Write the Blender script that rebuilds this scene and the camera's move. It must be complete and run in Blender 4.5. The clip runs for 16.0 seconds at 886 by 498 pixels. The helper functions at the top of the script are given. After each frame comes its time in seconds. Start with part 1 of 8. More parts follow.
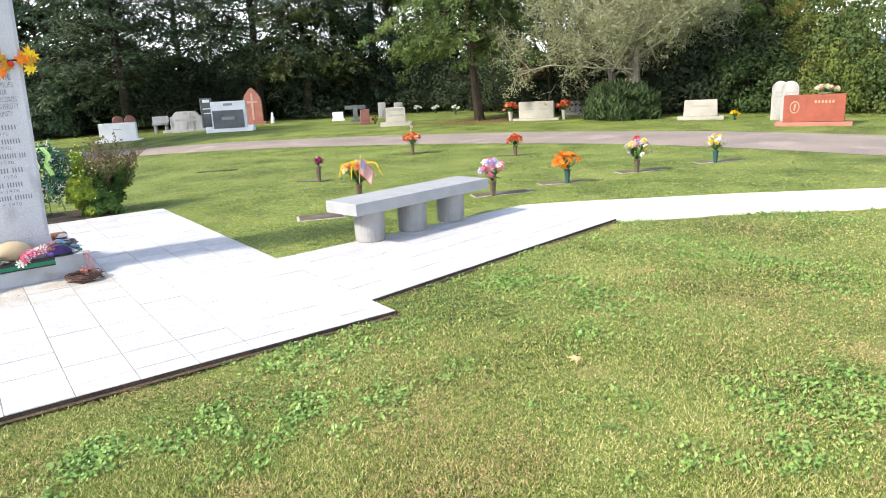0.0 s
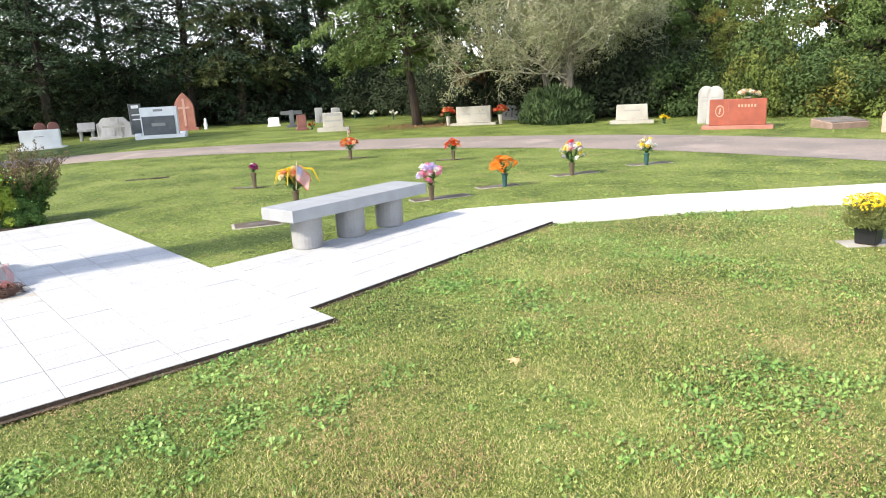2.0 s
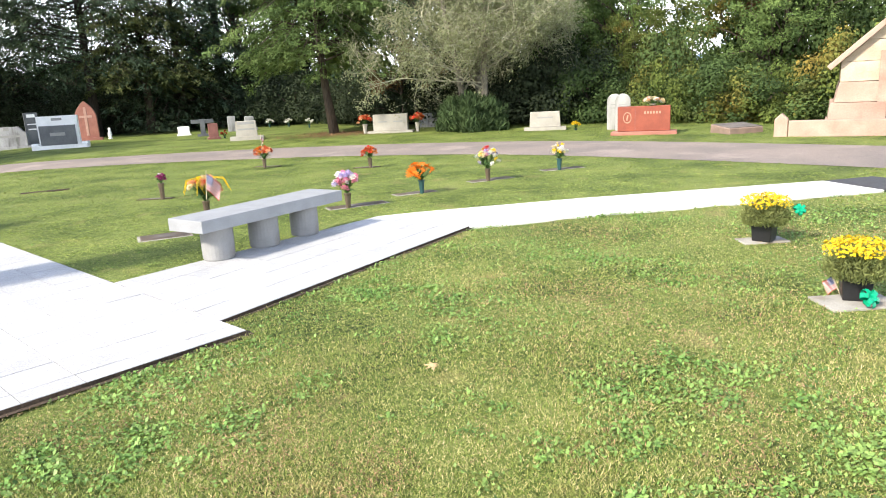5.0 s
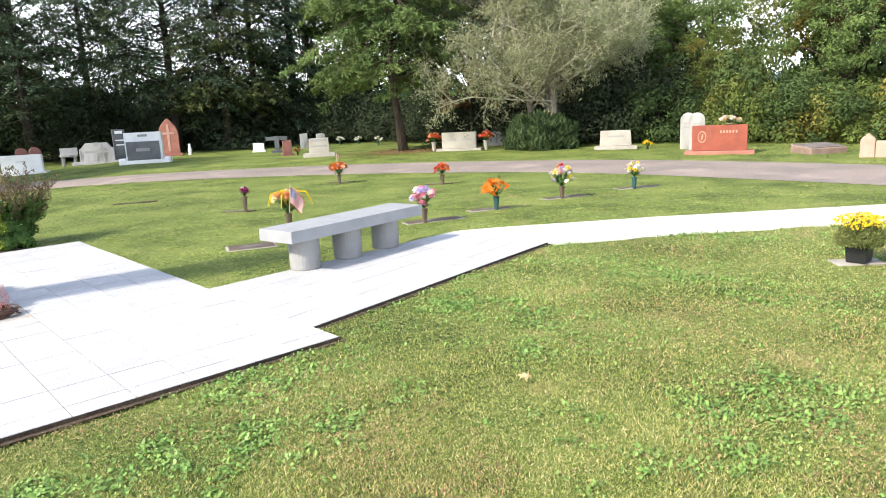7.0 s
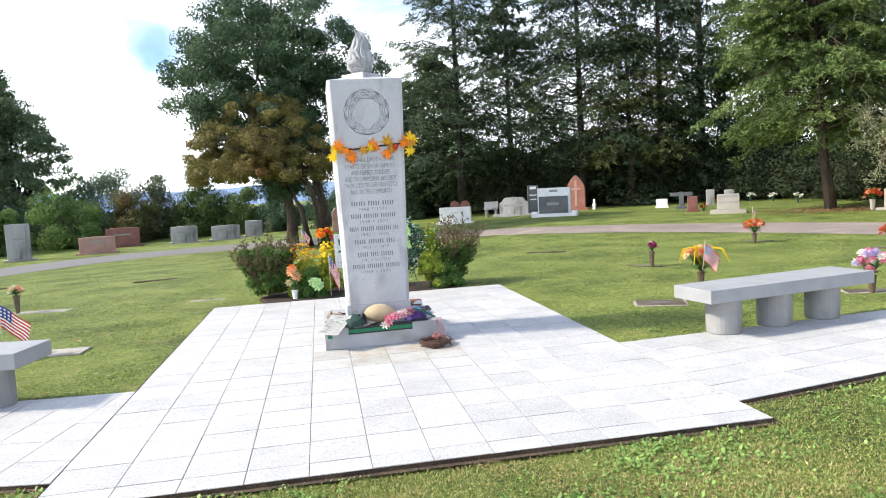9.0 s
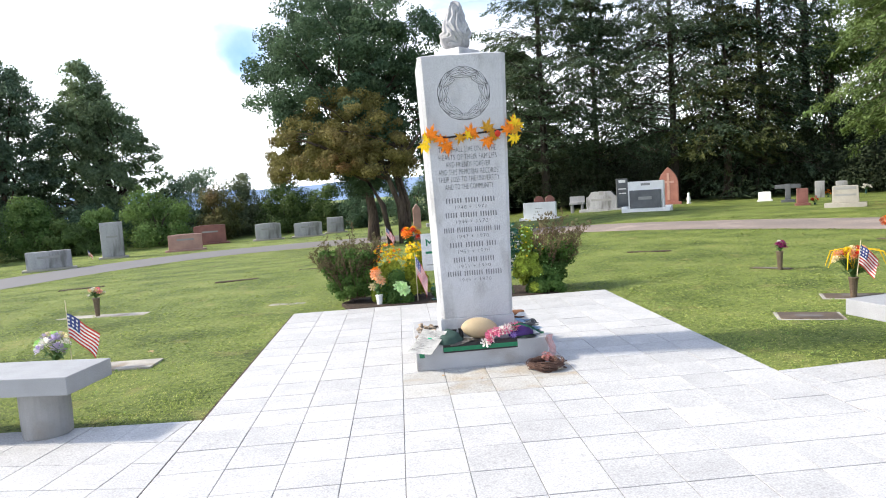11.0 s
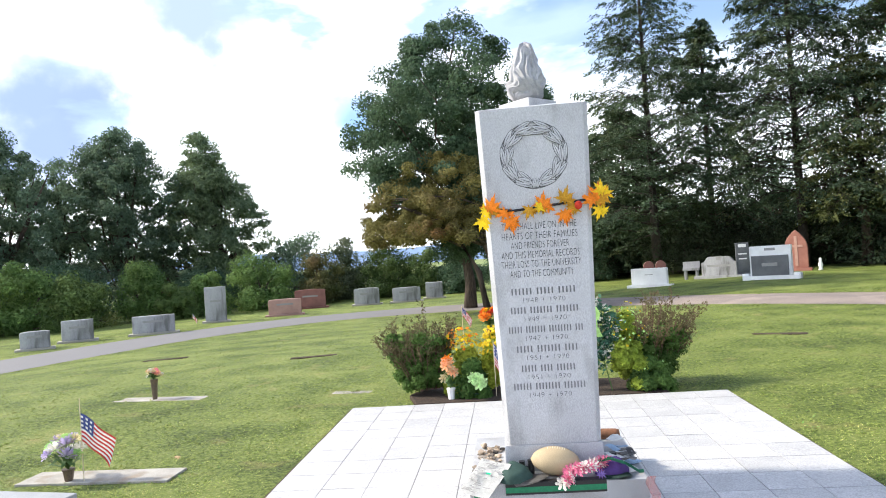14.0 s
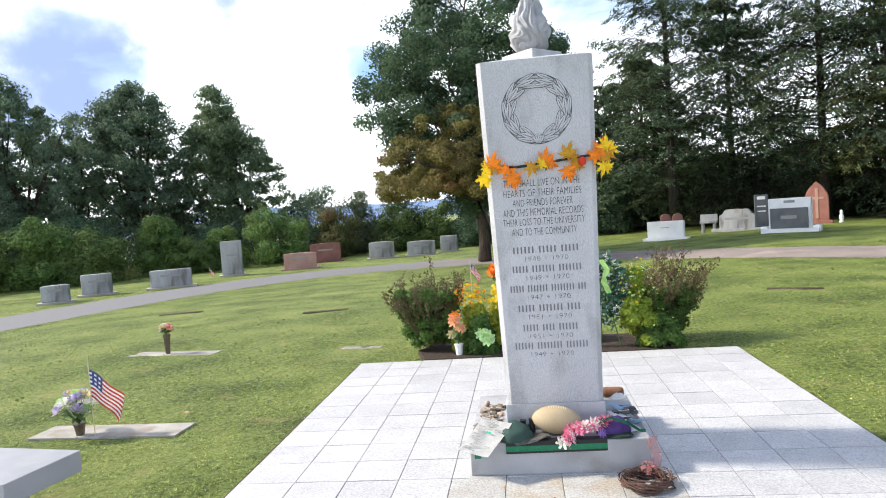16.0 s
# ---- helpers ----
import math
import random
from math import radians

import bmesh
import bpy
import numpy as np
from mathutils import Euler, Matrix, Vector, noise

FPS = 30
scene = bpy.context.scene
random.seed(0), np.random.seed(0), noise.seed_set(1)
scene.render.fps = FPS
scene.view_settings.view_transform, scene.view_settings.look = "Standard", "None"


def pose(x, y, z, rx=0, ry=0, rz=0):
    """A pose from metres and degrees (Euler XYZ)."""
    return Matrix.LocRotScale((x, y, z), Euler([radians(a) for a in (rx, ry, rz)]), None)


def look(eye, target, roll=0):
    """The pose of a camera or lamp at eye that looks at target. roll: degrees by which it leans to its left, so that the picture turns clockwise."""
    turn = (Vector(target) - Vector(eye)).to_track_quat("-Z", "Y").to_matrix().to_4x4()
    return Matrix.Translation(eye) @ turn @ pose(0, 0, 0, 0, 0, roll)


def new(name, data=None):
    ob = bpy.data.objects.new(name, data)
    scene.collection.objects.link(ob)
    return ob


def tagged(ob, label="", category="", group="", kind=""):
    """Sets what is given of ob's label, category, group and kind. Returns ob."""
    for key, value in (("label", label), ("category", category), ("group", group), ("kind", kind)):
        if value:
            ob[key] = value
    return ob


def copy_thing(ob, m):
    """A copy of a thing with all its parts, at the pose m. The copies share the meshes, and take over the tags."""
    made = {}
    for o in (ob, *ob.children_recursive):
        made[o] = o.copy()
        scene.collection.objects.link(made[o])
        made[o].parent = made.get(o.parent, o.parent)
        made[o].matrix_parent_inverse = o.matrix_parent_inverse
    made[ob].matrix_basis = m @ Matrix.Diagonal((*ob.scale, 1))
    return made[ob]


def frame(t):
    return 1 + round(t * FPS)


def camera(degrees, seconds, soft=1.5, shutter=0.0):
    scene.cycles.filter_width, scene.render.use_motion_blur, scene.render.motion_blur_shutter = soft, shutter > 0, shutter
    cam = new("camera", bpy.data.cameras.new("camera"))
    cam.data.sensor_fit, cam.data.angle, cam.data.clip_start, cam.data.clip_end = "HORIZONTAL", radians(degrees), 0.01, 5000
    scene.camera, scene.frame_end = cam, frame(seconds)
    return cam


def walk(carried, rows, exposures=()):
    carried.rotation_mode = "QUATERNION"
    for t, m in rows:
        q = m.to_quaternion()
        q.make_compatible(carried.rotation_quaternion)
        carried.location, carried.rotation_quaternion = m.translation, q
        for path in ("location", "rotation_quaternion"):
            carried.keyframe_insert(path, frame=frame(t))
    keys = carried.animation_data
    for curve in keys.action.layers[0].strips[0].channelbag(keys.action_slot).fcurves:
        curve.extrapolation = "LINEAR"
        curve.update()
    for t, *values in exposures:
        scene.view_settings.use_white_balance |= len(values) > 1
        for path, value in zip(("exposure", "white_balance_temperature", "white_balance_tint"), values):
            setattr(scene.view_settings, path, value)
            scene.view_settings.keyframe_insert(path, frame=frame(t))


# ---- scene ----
cam = camera(65.4, 16.0, soft=1.0)
PATH = [
    (0, (0.039, 0.02, 1.477), (1.155, 1.612, 1.007), -3.1),
    (0.5, (0.039, 0.014, 1.478), (1.191, 1.58, 1.01), -3.1),
    (1, (0.045, 0.013, 1.479), (1.231, 1.553, 1.011), -3.1),
    (1.5, (0.051, 0.027, 1.474), (1.271, 1.541, 1.008), -3.1),
    (2, (0.062, 0.021, 1.472), (1.314, 1.509, 1.007), -3.1),
    (2.5, (0.077, 0.025, 1.47), (1.362, 1.487, 1.006), -3.1),
    (3, (0.081, 0.017, 1.469), (1.397, 1.45, 1.006), -3.0),
    (3.5, (0.094, 0.014, 1.466), (1.44, 1.42, 1.004), -3.0),
    (4, (0.103, 0.007, 1.461), (1.479, 1.384, 1.0), -3.0),
    (4.5, (0.11, 0.015, 1.457), (1.516, 1.361, 0.997), -3.0),
    (4.7, (0.112, 0.015, 1.452), (1.528, 1.35, 0.994), -3.1),
    (6.8, (-0.054, 0.068, 1.443), (1.366, 1.407, 1.009), -2.9),
    (7, (-0.084, 0.09, 1.436), (1.222, 1.554, 1.042), -2.9),
    (7.5, (-0.171, 0.098, 1.433), (0.833, 1.8, 1.124), -3.1),
    (7.7, (-0.191, 0.103, 1.434), (0.682, 1.881, 1.156), -3.1),
    (8, (-0.191, 0.124, 1.42), (0.51, 1.981, 1.179), -3.3),
    (8.2, (-0.196, 0.146, 1.417), (0.468, 2.018, 1.183), -3.4),
    (8.5, (-0.178, 0.206, 1.401), (0.441, 2.094, 1.173), -3.4),
    (9, (-0.139, 0.413, 1.393), (0.205, 2.375, 1.22), -3.3),
    (9.2, (-0.117, 0.475, 1.392), (0.147, 2.451, 1.227), -3.6),
    (11.3, (-0.229, 1.531, 1.404), (-0.113, 3.52, 1.229), -3.9),
    (11.5, (-0.213, 1.637, 1.415), (-0.099, 3.626, 1.239), -3.9),
    (12, (-0.197, 1.907, 1.435), (-0.081, 3.897, 1.27), -3.9),
    (12.5, (-0.166, 2.12, 1.528), (-0.046, 4.115, 1.452), -4.0),
    (13, (-0.036, 2.284, 1.545), (0.091, 4.28, 1.507), -4.0),
    (13.5, (0.105, 2.429, 1.564), (0.213, 4.426, 1.546), -4.0),
    (14, (0.13, 2.57, 1.543), (-0.046, 4.562, 1.568), -3.9),
    (14.5, (0.117, 2.666, 1.541), (-0.125, 4.651, 1.566), -3.9),
    (15, (0.134, 2.673, 1.551), (-0.105, 4.659, 1.57), -4.0),
    (15.5, (0.19, 2.649, 1.558), (-0.044, 4.635, 1.511), -4.0),
    (16, (0.223, 2.664, 1.568), (-0.01, 4.647, 1.46), -4.1),
]
EXPOSURES = [(0.0, 1.58), (7.0, 1.58), (8.5, 1.50), (9.0, 1.38), (12.5, 1.34), (13.2, 1.46), (14.5, 1.47), (15.2, 1.38), (16.0, 1.32)]
walk(cam, [(t, look(eye, target, roll)) for t, eye, target, roll in PATH], EXPOSURES)

# ---- light ----
SUN_AZ, SUN_EL = radians(277), radians(38)   # clockwise from +y; the sun stands over the open side, low in the afternoon
world = bpy.data.worlds.new("sky")
scene.world = world
world.use_nodes = True
wn, wl = world.node_tree.nodes, world.node_tree.links
wn.clear()
w_out = wn.new("ShaderNodeOutputWorld")
w_sky = wn.new("ShaderNodeTexSky")
w_sky.sky_type, w_sky.sun_disc = "NISHITA", False
w_sky.sun_elevation, w_sky.sun_rotation = SUN_EL, SUN_AZ
w_sky.air_density, w_sky.dust_density, w_sky.ozone_density = 1.0, 1.2, 1.0
w_bg1 = wn.new("ShaderNodeBackground")
w_bg1.inputs["Strength"].default_value = 0.095
wl.new(w_sky.outputs[0], w_bg1.inputs["Color"])
w_tc = wn.new("ShaderNodeTexCoord")
w_map = wn.new("ShaderNodeMapping")
w_map.inputs["Location"].default_value = (0.35, 0.1, 0.0)
w_map.inputs["Scale"].default_value = (1.0, 1.0, 2.6)
wl.new(w_tc.outputs["Generated"], w_map.inputs["Vector"])
w_n1 = wn.new("ShaderNodeTexNoise")
w_n1.inputs["Scale"].default_value, w_n1.inputs["Detail"].default_value, w_n1.inputs["Distortion"].default_value = 2.1, 7.0, 0.35
w_n1.inputs["Roughness"].default_value = 0.52
wl.new(w_map.outputs[0], w_n1.inputs["Vector"])
w_ramp = wn.new("ShaderNodeValToRGB")
w_ramp.color_ramp.elements[0].position, w_ramp.color_ramp.elements[1].position = 0.425, 0.56
wl.new(w_n1.outputs["Fac"], w_ramp.inputs["Fac"])
w_n2 = wn.new("ShaderNodeTexNoise")
w_n2.inputs["Scale"].default_value, w_n2.inputs["Detail"].default_value = 3.3, 6.0
w_map2 = wn.new("ShaderNodeMapping")
w_map2.inputs["Location"].default_value = (4.2, 1.7, 0.6)
w_map2.inputs["Scale"].default_value = (1.0, 1.0, 2.4)
wl.new(w_tc.outputs["Generated"], w_map2.inputs["Vector"])
wl.new(w_map2.outputs[0], w_n2.inputs["Vector"])
w_cl = wn.new("ShaderNodeValToRGB")
w_cl.color_ramp.elements[0].position, w_cl.color_ramp.elements[0].color = 0.49, (0.20, 0.265, 0.42, 1)
w_cl.color_ramp.elements[1].position, w_cl.color_ramp.elements[1].color = 0.64, (1.0, 1.0, 1.0, 1)
wl.new(w_n2.outputs["Fac"], w_cl.inputs["Fac"])
w_bg2 = wn.new("ShaderNodeBackground")
w_bg2.inputs["Strength"].default_value = 1.33


def sky_math(op, a, b):
    m = wn.new("ShaderNodeMath")
    m.operation = op
    m.use_clamp = op == "SUBTRACT"
    for k, q in enumerate((a, b)):
        if isinstance(q, float):
            m.inputs[k].default_value = q
        else:
            wl.new(q, m.inputs[k])
    return m.outputs[0]


def cloud_bank(az, el, inner, outer, rag, scale):
    """How far a direction lies inside one ragged bank of cloud."""
    a, e = radians(az), radians(el)
    dot = wn.new("ShaderNodeVectorMath")
    dot.operation = "DOT_PRODUCT"
    wl.new(w_tc.outputs["Generated"], dot.inputs[0])
    dot.inputs[1].default_value = (math.sin(a) * math.cos(e), math.cos(a) * math.cos(e), math.sin(e))
    rough_ = wn.new("ShaderNodeTexNoise")
    rough_.inputs["Scale"].default_value, rough_.inputs["Detail"].default_value = scale, 6.0
    wl.new(w_tc.outputs["Generated"], rough_.inputs["Vector"])
    off = sky_math("MULTIPLY", sky_math("ADD", rough_.outputs["Fac"], -0.5), rag)
    rng_ = wn.new("ShaderNodeMapRange")
    rng_.interpolation_type = "SMOOTHSTEP"
    rng_.inputs["From Min"].default_value, rng_.inputs["From Max"].default_value = math.cos(radians(outer)), math.cos(radians(inner))
    wl.new(sky_math("ADD", dot.outputs["Value"], off), rng_.inputs["Value"])
    return rng_.outputs[0]


def sky_mix(fac, a, b):
    m = wn.new("ShaderNodeMix")
    m.data_type = "RGBA"
    wl.new(fac, m.inputs[0])
    for k, q in ((6, a), (7, b)):
        if isinstance(q, tuple):
            m.inputs[k].default_value = (*q, 1)
        else:
            wl.new(q, m.inputs[k])
    return m.outputs[2]


# white haze low over the land
w_sep = wn.new("ShaderNodeSeparateXYZ")
wl.new(w_tc.outputs["Generated"], w_sep.inputs[0])
w_low = wn.new("ShaderNodeMapRange")
w_low.interpolation_type = "SMOOTHSTEP"
w_low.inputs["From Min"].default_value, w_low.inputs["From Max"].default_value = 0.10, 0.30
w_low.inputs["To Min"].default_value, w_low.inputs["To Max"].default_value = 1.0, 0.0
wl.new(w_sep.outputs["Z"], w_low.inputs["Value"])
w_tint = sky_mix(w_low.outputs[0], w_cl.outputs["Color"], (0.92, 0.96, 1.0))
# grey-blue banks of cloud and a clear patch over the open side
w_tint = sky_mix(cloud_bank(-36.0, 11.0, 1.5, 7.6, 0.010, 16.0), w_tint, (0.15, 0.198, 0.33))
w_tint = sky_mix(cloud_bank(-30.8, 12.6, 0.8, 3.8, 0.0022, 30.0), w_tint, (0.145, 0.192, 0.32))
w_tint = sky_mix(cloud_bank(-23.5, 19.4, 1.0, 5.0, 0.006, 18.0), w_tint, (0.19, 0.238, 0.37))
w_tint = sky_mix(cloud_bank(-11.8, 11.9, 0.5, 3.0, 0.0022, 9.0), w_tint, (0.075, 0.185, 0.42))
wl.new(w_tint, w_bg2.inputs["Color"])
w_mix = wn.new("ShaderNodeMixShader")
wl.new(sky_math("MAXIMUM", w_ramp.outputs["Color"], w_low.outputs[0]), w_mix.inputs["Fac"])
wl.new(w_bg1.outputs[0], w_mix.inputs[1])
wl.new(w_bg2.outputs[0], w_mix.inputs[2])
wl.new(w_mix.outputs[0], w_out.inputs["Surface"])

sun_data = bpy.data.lights.new("sun", "SUN")
sun_data.energy, sun_data.angle, sun_data.color = 2.95, radians(6.0), (1.0, 0.92, 0.78)
sun = new("sun", sun_data)
sun_dir = Vector((math.sin(SUN_AZ) * math.cos(SUN_EL), math.cos(SUN_AZ) * math.cos(SUN_EL), math.sin(SUN_EL)))
sun.matrix_world = look(sun_dir * 60, (0, 0, 0))


# ---- materials ----
def mat(name, a, b=None, rough=0.75, scale=6.0, fine=90.0, bump=0.15, fine_var=0.25, metal=0.0, rand=0.0, island=0.0,
        spots=None, spot_scale=3.0, spot_at=(0.55, 0.68), through_light=0.0, stretch=(1, 1, 1), dist=0.01):
    """Two colours mixed by a broad noise, fine grain, optional spots of a third colour, variation by object or by island."""
    m = bpy.data.materials.new(name)
    m.use_nodes = True
    nt = m.node_tree
    n, l = nt.nodes, nt.links
    bsdf = n["Principled BSDF"]
    bsdf.inputs["Roughness"].default_value, bsdf.inputs["Metallic"].default_value = rough, metal
    bsdf.inputs["Specular IOR Level"].default_value = 0.3
    tc, mp = n.new("ShaderNodeTexCoord"), n.new("ShaderNodeMapping")
    mp.inputs["Scale"].default_value = stretch
    l.new(tc.outputs["Object"], mp.inputs["Vector"])
    if rand:
        oi, comb = n.new("ShaderNodeObjectInfo"), n.new("ShaderNodeVectorMath")
        comb.operation = "MULTIPLY_ADD"
        comb.inputs[1].default_value = (37, 53, 71)
        l.new(oi.outputs["Random"], comb.inputs[0])
        l.new(tc.outputs["Object"], comb.inputs[2])
        l.new(comb.outputs[0], mp.inputs["Vector"])
    big = n.new("ShaderNodeTexNoise")
    big.inputs["Scale"].default_value, big.inputs["Detail"].default_value = scale, 5.0
    l.new(mp.outputs[0], big.inputs["Vector"])
    ramp = n.new("ShaderNodeValToRGB")
    ramp.color_ramp.elements[0].position, ramp.color_ramp.elements[1].position = 0.36, 0.64
    b = b or tuple(c * 0.8 for c in a)
    ramp.color_ramp.elements[0].color, ramp.color_ramp.elements[1].color = (*a, 1), (*b, 1)
    l.new(big.outputs["Fac"], ramp.inputs["Fac"])
    colour = ramp.outputs["Color"]
    if spots:
        sn = n.new("ShaderNodeTexNoise")
        sn.inputs["Scale"].default_value, sn.inputs["Detail"].default_value = spot_scale, 6.0
        l.new(mp.outputs[0], sn.inputs["Vector"])
        sr = n.new("ShaderNodeValToRGB")
        sr.color_ramp.elements[0].position, sr.color_ramp.elements[1].position = spot_at
        l.new(sn.outputs["Fac"], sr.inputs["Fac"])
        sm = n.new("ShaderNodeMix")
        sm.data_type = "RGBA"
        l.new(sr.outputs["Color"], sm.inputs[0])
        l.new(colour, sm.inputs[6])
        sm.inputs[7].default_value = (*spots, 1)
        colour = sm.outputs[2]
    grain = n.new("ShaderNodeTexNoise")
    grain.inputs["Scale"].default_value, grain.inputs["Detail"].default_value = fine, 3.0
    l.new(mp.outputs[0], grain.inputs["Vector"])
    val = n.new("ShaderNodeMapRange")
    val.inputs["From Min"].default_value, val.inputs["From Max"].default_value = 0.3, 0.7
    val.inputs["To Min"].default_value, val.inputs["To Max"].default_value = 1 - fine_var, 1 + fine_var
    l.new(grain.outputs["Fac"], val.inputs["Value"])
    factor = val.outputs[0]
    for amount, socket in ((rand, n.new("ShaderNodeObjectInfo").outputs["Random"] if rand else None),
                           (island, n.new("ShaderNodeNewGeometry").outputs["Random Per Island"] if island else None)):
        if amount:
            r = n.new("ShaderNodeMapRange")
            r.inputs["To Min"].default_value, r.inputs["To Max"].default_value = 1 - amount, 1 + amount
            l.new(socket, r.inputs["Value"])
            mul = n.new("ShaderNodeMath")
            mul.operation = "MULTIPLY"
            l.new(factor, mul.inputs[0])
            l.new(r.outputs[0], mul.inputs[1])
            factor = mul.outputs[0]
    vm = n.new("ShaderNodeVectorMath")
    vm.operation = "SCALE"
    l.new(colour, vm.inputs[0])
    l.new(factor, vm.inputs["Scale"])
    l.new(vm.outputs[0], bsdf.inputs["Base Color"])
    if bump:
        bp = n.new("ShaderNodeBump")
        bp.inputs["Strength"].default_value, bp.inputs["Distance"].default_value = bump, dist
        l.new(grain.outputs["Fac"], bp.inputs["Height"])
        l.new(bp.outputs[0], bsdf.inputs["Normal"])
    if through_light:
        tr, mx = n.new("ShaderNodeBsdfTranslucent"), n.new("ShaderNodeMixShader")
        l.new(vm.outputs[0], tr.inputs["Color"])
        mx.inputs["Fac"].default_value = through_light
        l.new(bsdf.outputs[0], mx.inputs[1])
        l.new(tr.outputs[0], mx.inputs[2])
        l.new(mx.outputs[0], n["Material Output"].inputs["Surface"])
    return m


def grass_mat(name, bright, dryness=1.0, blades=True, span=None):
    """Mown lawn: green blades, worn straw patches and lush patches by place, each blade its own tone."""
    m = bpy.data.materials.new(name)
    m.use_nodes = True
    n, l = m.node_tree.nodes, m.node_tree.links
    bsdf = n["Principled BSDF"]
    bsdf.inputs["Roughness"].default_value, bsdf.inputs["Specular IOR Level"].default_value = 0.7, 0.2
    tc = n.new("ShaderNodeTexCoord")
    geo = n.new("ShaderNodeNewGeometry")
    ramp = n.new("ShaderNodeValToRGB")
    cr = ramp.color_ramp
    # near-black end puts the shade of gaps between blades into the tones
    cr.elements[0].position, cr.elements[0].color = 0.0, (0.030 * bright, 0.046 * bright, 0.010 * bright, 1)
    cr.elements[1].position, cr.elements[1].color = 1.0, (0.40 * bright, 0.335 * bright, 0.18 * bright, 1)
    for p, c in ((0.30, (0.125, 0.165, 0.035)), (0.55, (0.19, 0.225, 0.058)), (0.78, (0.285, 0.262, 0.105))):
        e = cr.elements.new(p)
        e.color = (c[0] * bright, c[1] * bright, c[2] * bright, 1)
    patch = n.new("ShaderNodeTexNoise")
    patch.inputs["Scale"].default_value, patch.inputs["Detail"].default_value = 0.9, 5.0
    l.new(tc.outputs["Object"], patch.inputs["Vector"])
    pr = n.new("ShaderNodeMapRange")
    pr.inputs["From Min"].default_value, pr.inputs["From Max"].default_value = 0.32, 0.68
    pr.inputs["To Min"].default_value, pr.inputs["To Max"].default_value = -0.20 - 0.22 * (1 - dryness), 0.22 - 0.30 * (1 - dryness)
    l.new(patch.outputs["Fac"], pr.inputs["Value"])
    if span:
        pr.inputs["To Min"].default_value, pr.inputs["To Max"].default_value = -0.09, 0.09
    if blades:
        spread = n.new("ShaderNodeMapRange")
        spread.inputs["To Min"].default_value, spread.inputs["To Max"].default_value = 0.30 * (1 - dryness), 1 - 0.45 * (1 - dryness)
        if span:
            spread.inputs["To Min"].default_value, spread.inputs["To Max"].default_value = span
        l.new(geo.outputs["Random Per Island"], spread.inputs["Value"])
        base = spread.outputs[0]
    else:
        fine = n.new("ShaderNodeTexNoise")
        fine.inputs["Scale"].default_value, fine.inputs["Detail"].default_value = 24.0, 6.0
        fine.inputs["Roughness"].default_value = 0.78
        l.new(tc.outputs["Object"], fine.inputs["Vector"])
        # small hollows get their shade in the colour; the bump follows the same noise
        sharp = n.new("ShaderNodeMapRange")
        sharp.clamp = False
        sharp.inputs["From Min"].default_value, sharp.inputs["From Max"].default_value = 0.30, 0.70
        sharp.inputs["To Min"].default_value, sharp.inputs["To Max"].default_value = 0.02, 0.88
        l.new(fine.outputs["Fac"], sharp.inputs["Value"])
        base = sharp.outputs[0]
    add = n.new("ShaderNodeMath")
    add.operation = "ADD"
    add.use_clamp = True
    l.new(base, add.inputs[0])
    l.new(pr.outputs[0], add.inputs[1])
    l.new(add.outputs[0], ramp.inputs["Fac"])
    dry = n.new("ShaderNodeTexNoise")
    dry.inputs["Scale"].default_value, dry.inputs["Detail"].default_value = 2.2, 4.0
    l.new(tc.outputs["Object"], dry.inputs["Vector"])
    dr = n.new("ShaderNodeValToRGB")
    dr.color_ramp.elements[0].position, dr.color_ramp.elements[1].position = 0.60, 0.84
    dr.color_ramp.elements[1].color = (0.75, 0.75, 0.75, 1)
    l.new(dry.outputs["Fac"], dr.inputs["Fac"])
    mx = n.new("ShaderNodeMix")
    mx.data_type = "RGBA"
    l.new(dr.outputs["Color"], mx.inputs[0])
    l.new(ramp.outputs["Color"], mx.inputs[6])
    mx.inputs[7].default_value = (0.30 * bright, 0.24 * bright, 0.105 * bright, 1)
    l.new(mx.outputs[2], bsdf.inputs["Base Color"])
    if blades:
        tr, ms = n.new("ShaderNodeBsdfTranslucent"), n.new("ShaderNodeMixShader")
        l.new(mx.outputs[2], tr.inputs["Color"])
        ms.inputs["Fac"].default_value = 0.18
        l.new(bsdf.outputs[0], ms.inputs[1])
        l.new(tr.outputs[0], ms.inputs[2])
        l.new(ms.outputs[0], n["Material Output"].inputs["Surface"])
    else:
        bp = n.new("ShaderNodeBump")
        bp.inputs["Strength"].default_value, bp.inputs["Distance"].default_value = 0.8, 0.03
        l.new(base, bp.inputs["Height"])
        l.new(bp.outputs[0], bsdf.inputs["Normal"])
    return m


M_LAWN = grass_mat("lawn", 1.10, 0.50, False)
M_TUFT = grass_mat("grass_tuft", 1.28, 0.4, True, (0.20, 0.62))
M_BLADE, M_BLADE_LUSH = grass_mat("grass_blade", 1.58, 1.0, True, (0.0, 1.0)), grass_mat("lush_grass_blade", 2.0, 0.30, True, (0.0, 0.74))
M_THATCH = mat("dry_thatch", (0.37, 0.24, 0.13), (0.24, 0.14, 0.075), rough=0.9, scale=2, fine=200, bump=0, island=0.5)
M_CLOVER = mat("clover", (0.14, 0.255, 0.058), (0.23, 0.345, 0.09), rough=0.5, scale=3, fine=200, bump=0, island=0.42, through_light=0.25)
M_TILE = mat("granite_tile", (0.435, 0.433, 0.437), (0.375, 0.373, 0.378), rough=0.6, scale=3.5, fine=95, bump=0.05, fine_var=0.22, rand=0.07,
             spots=(0.30, 0.295, 0.295), spot_scale=34, spot_at=(0.54, 0.80))
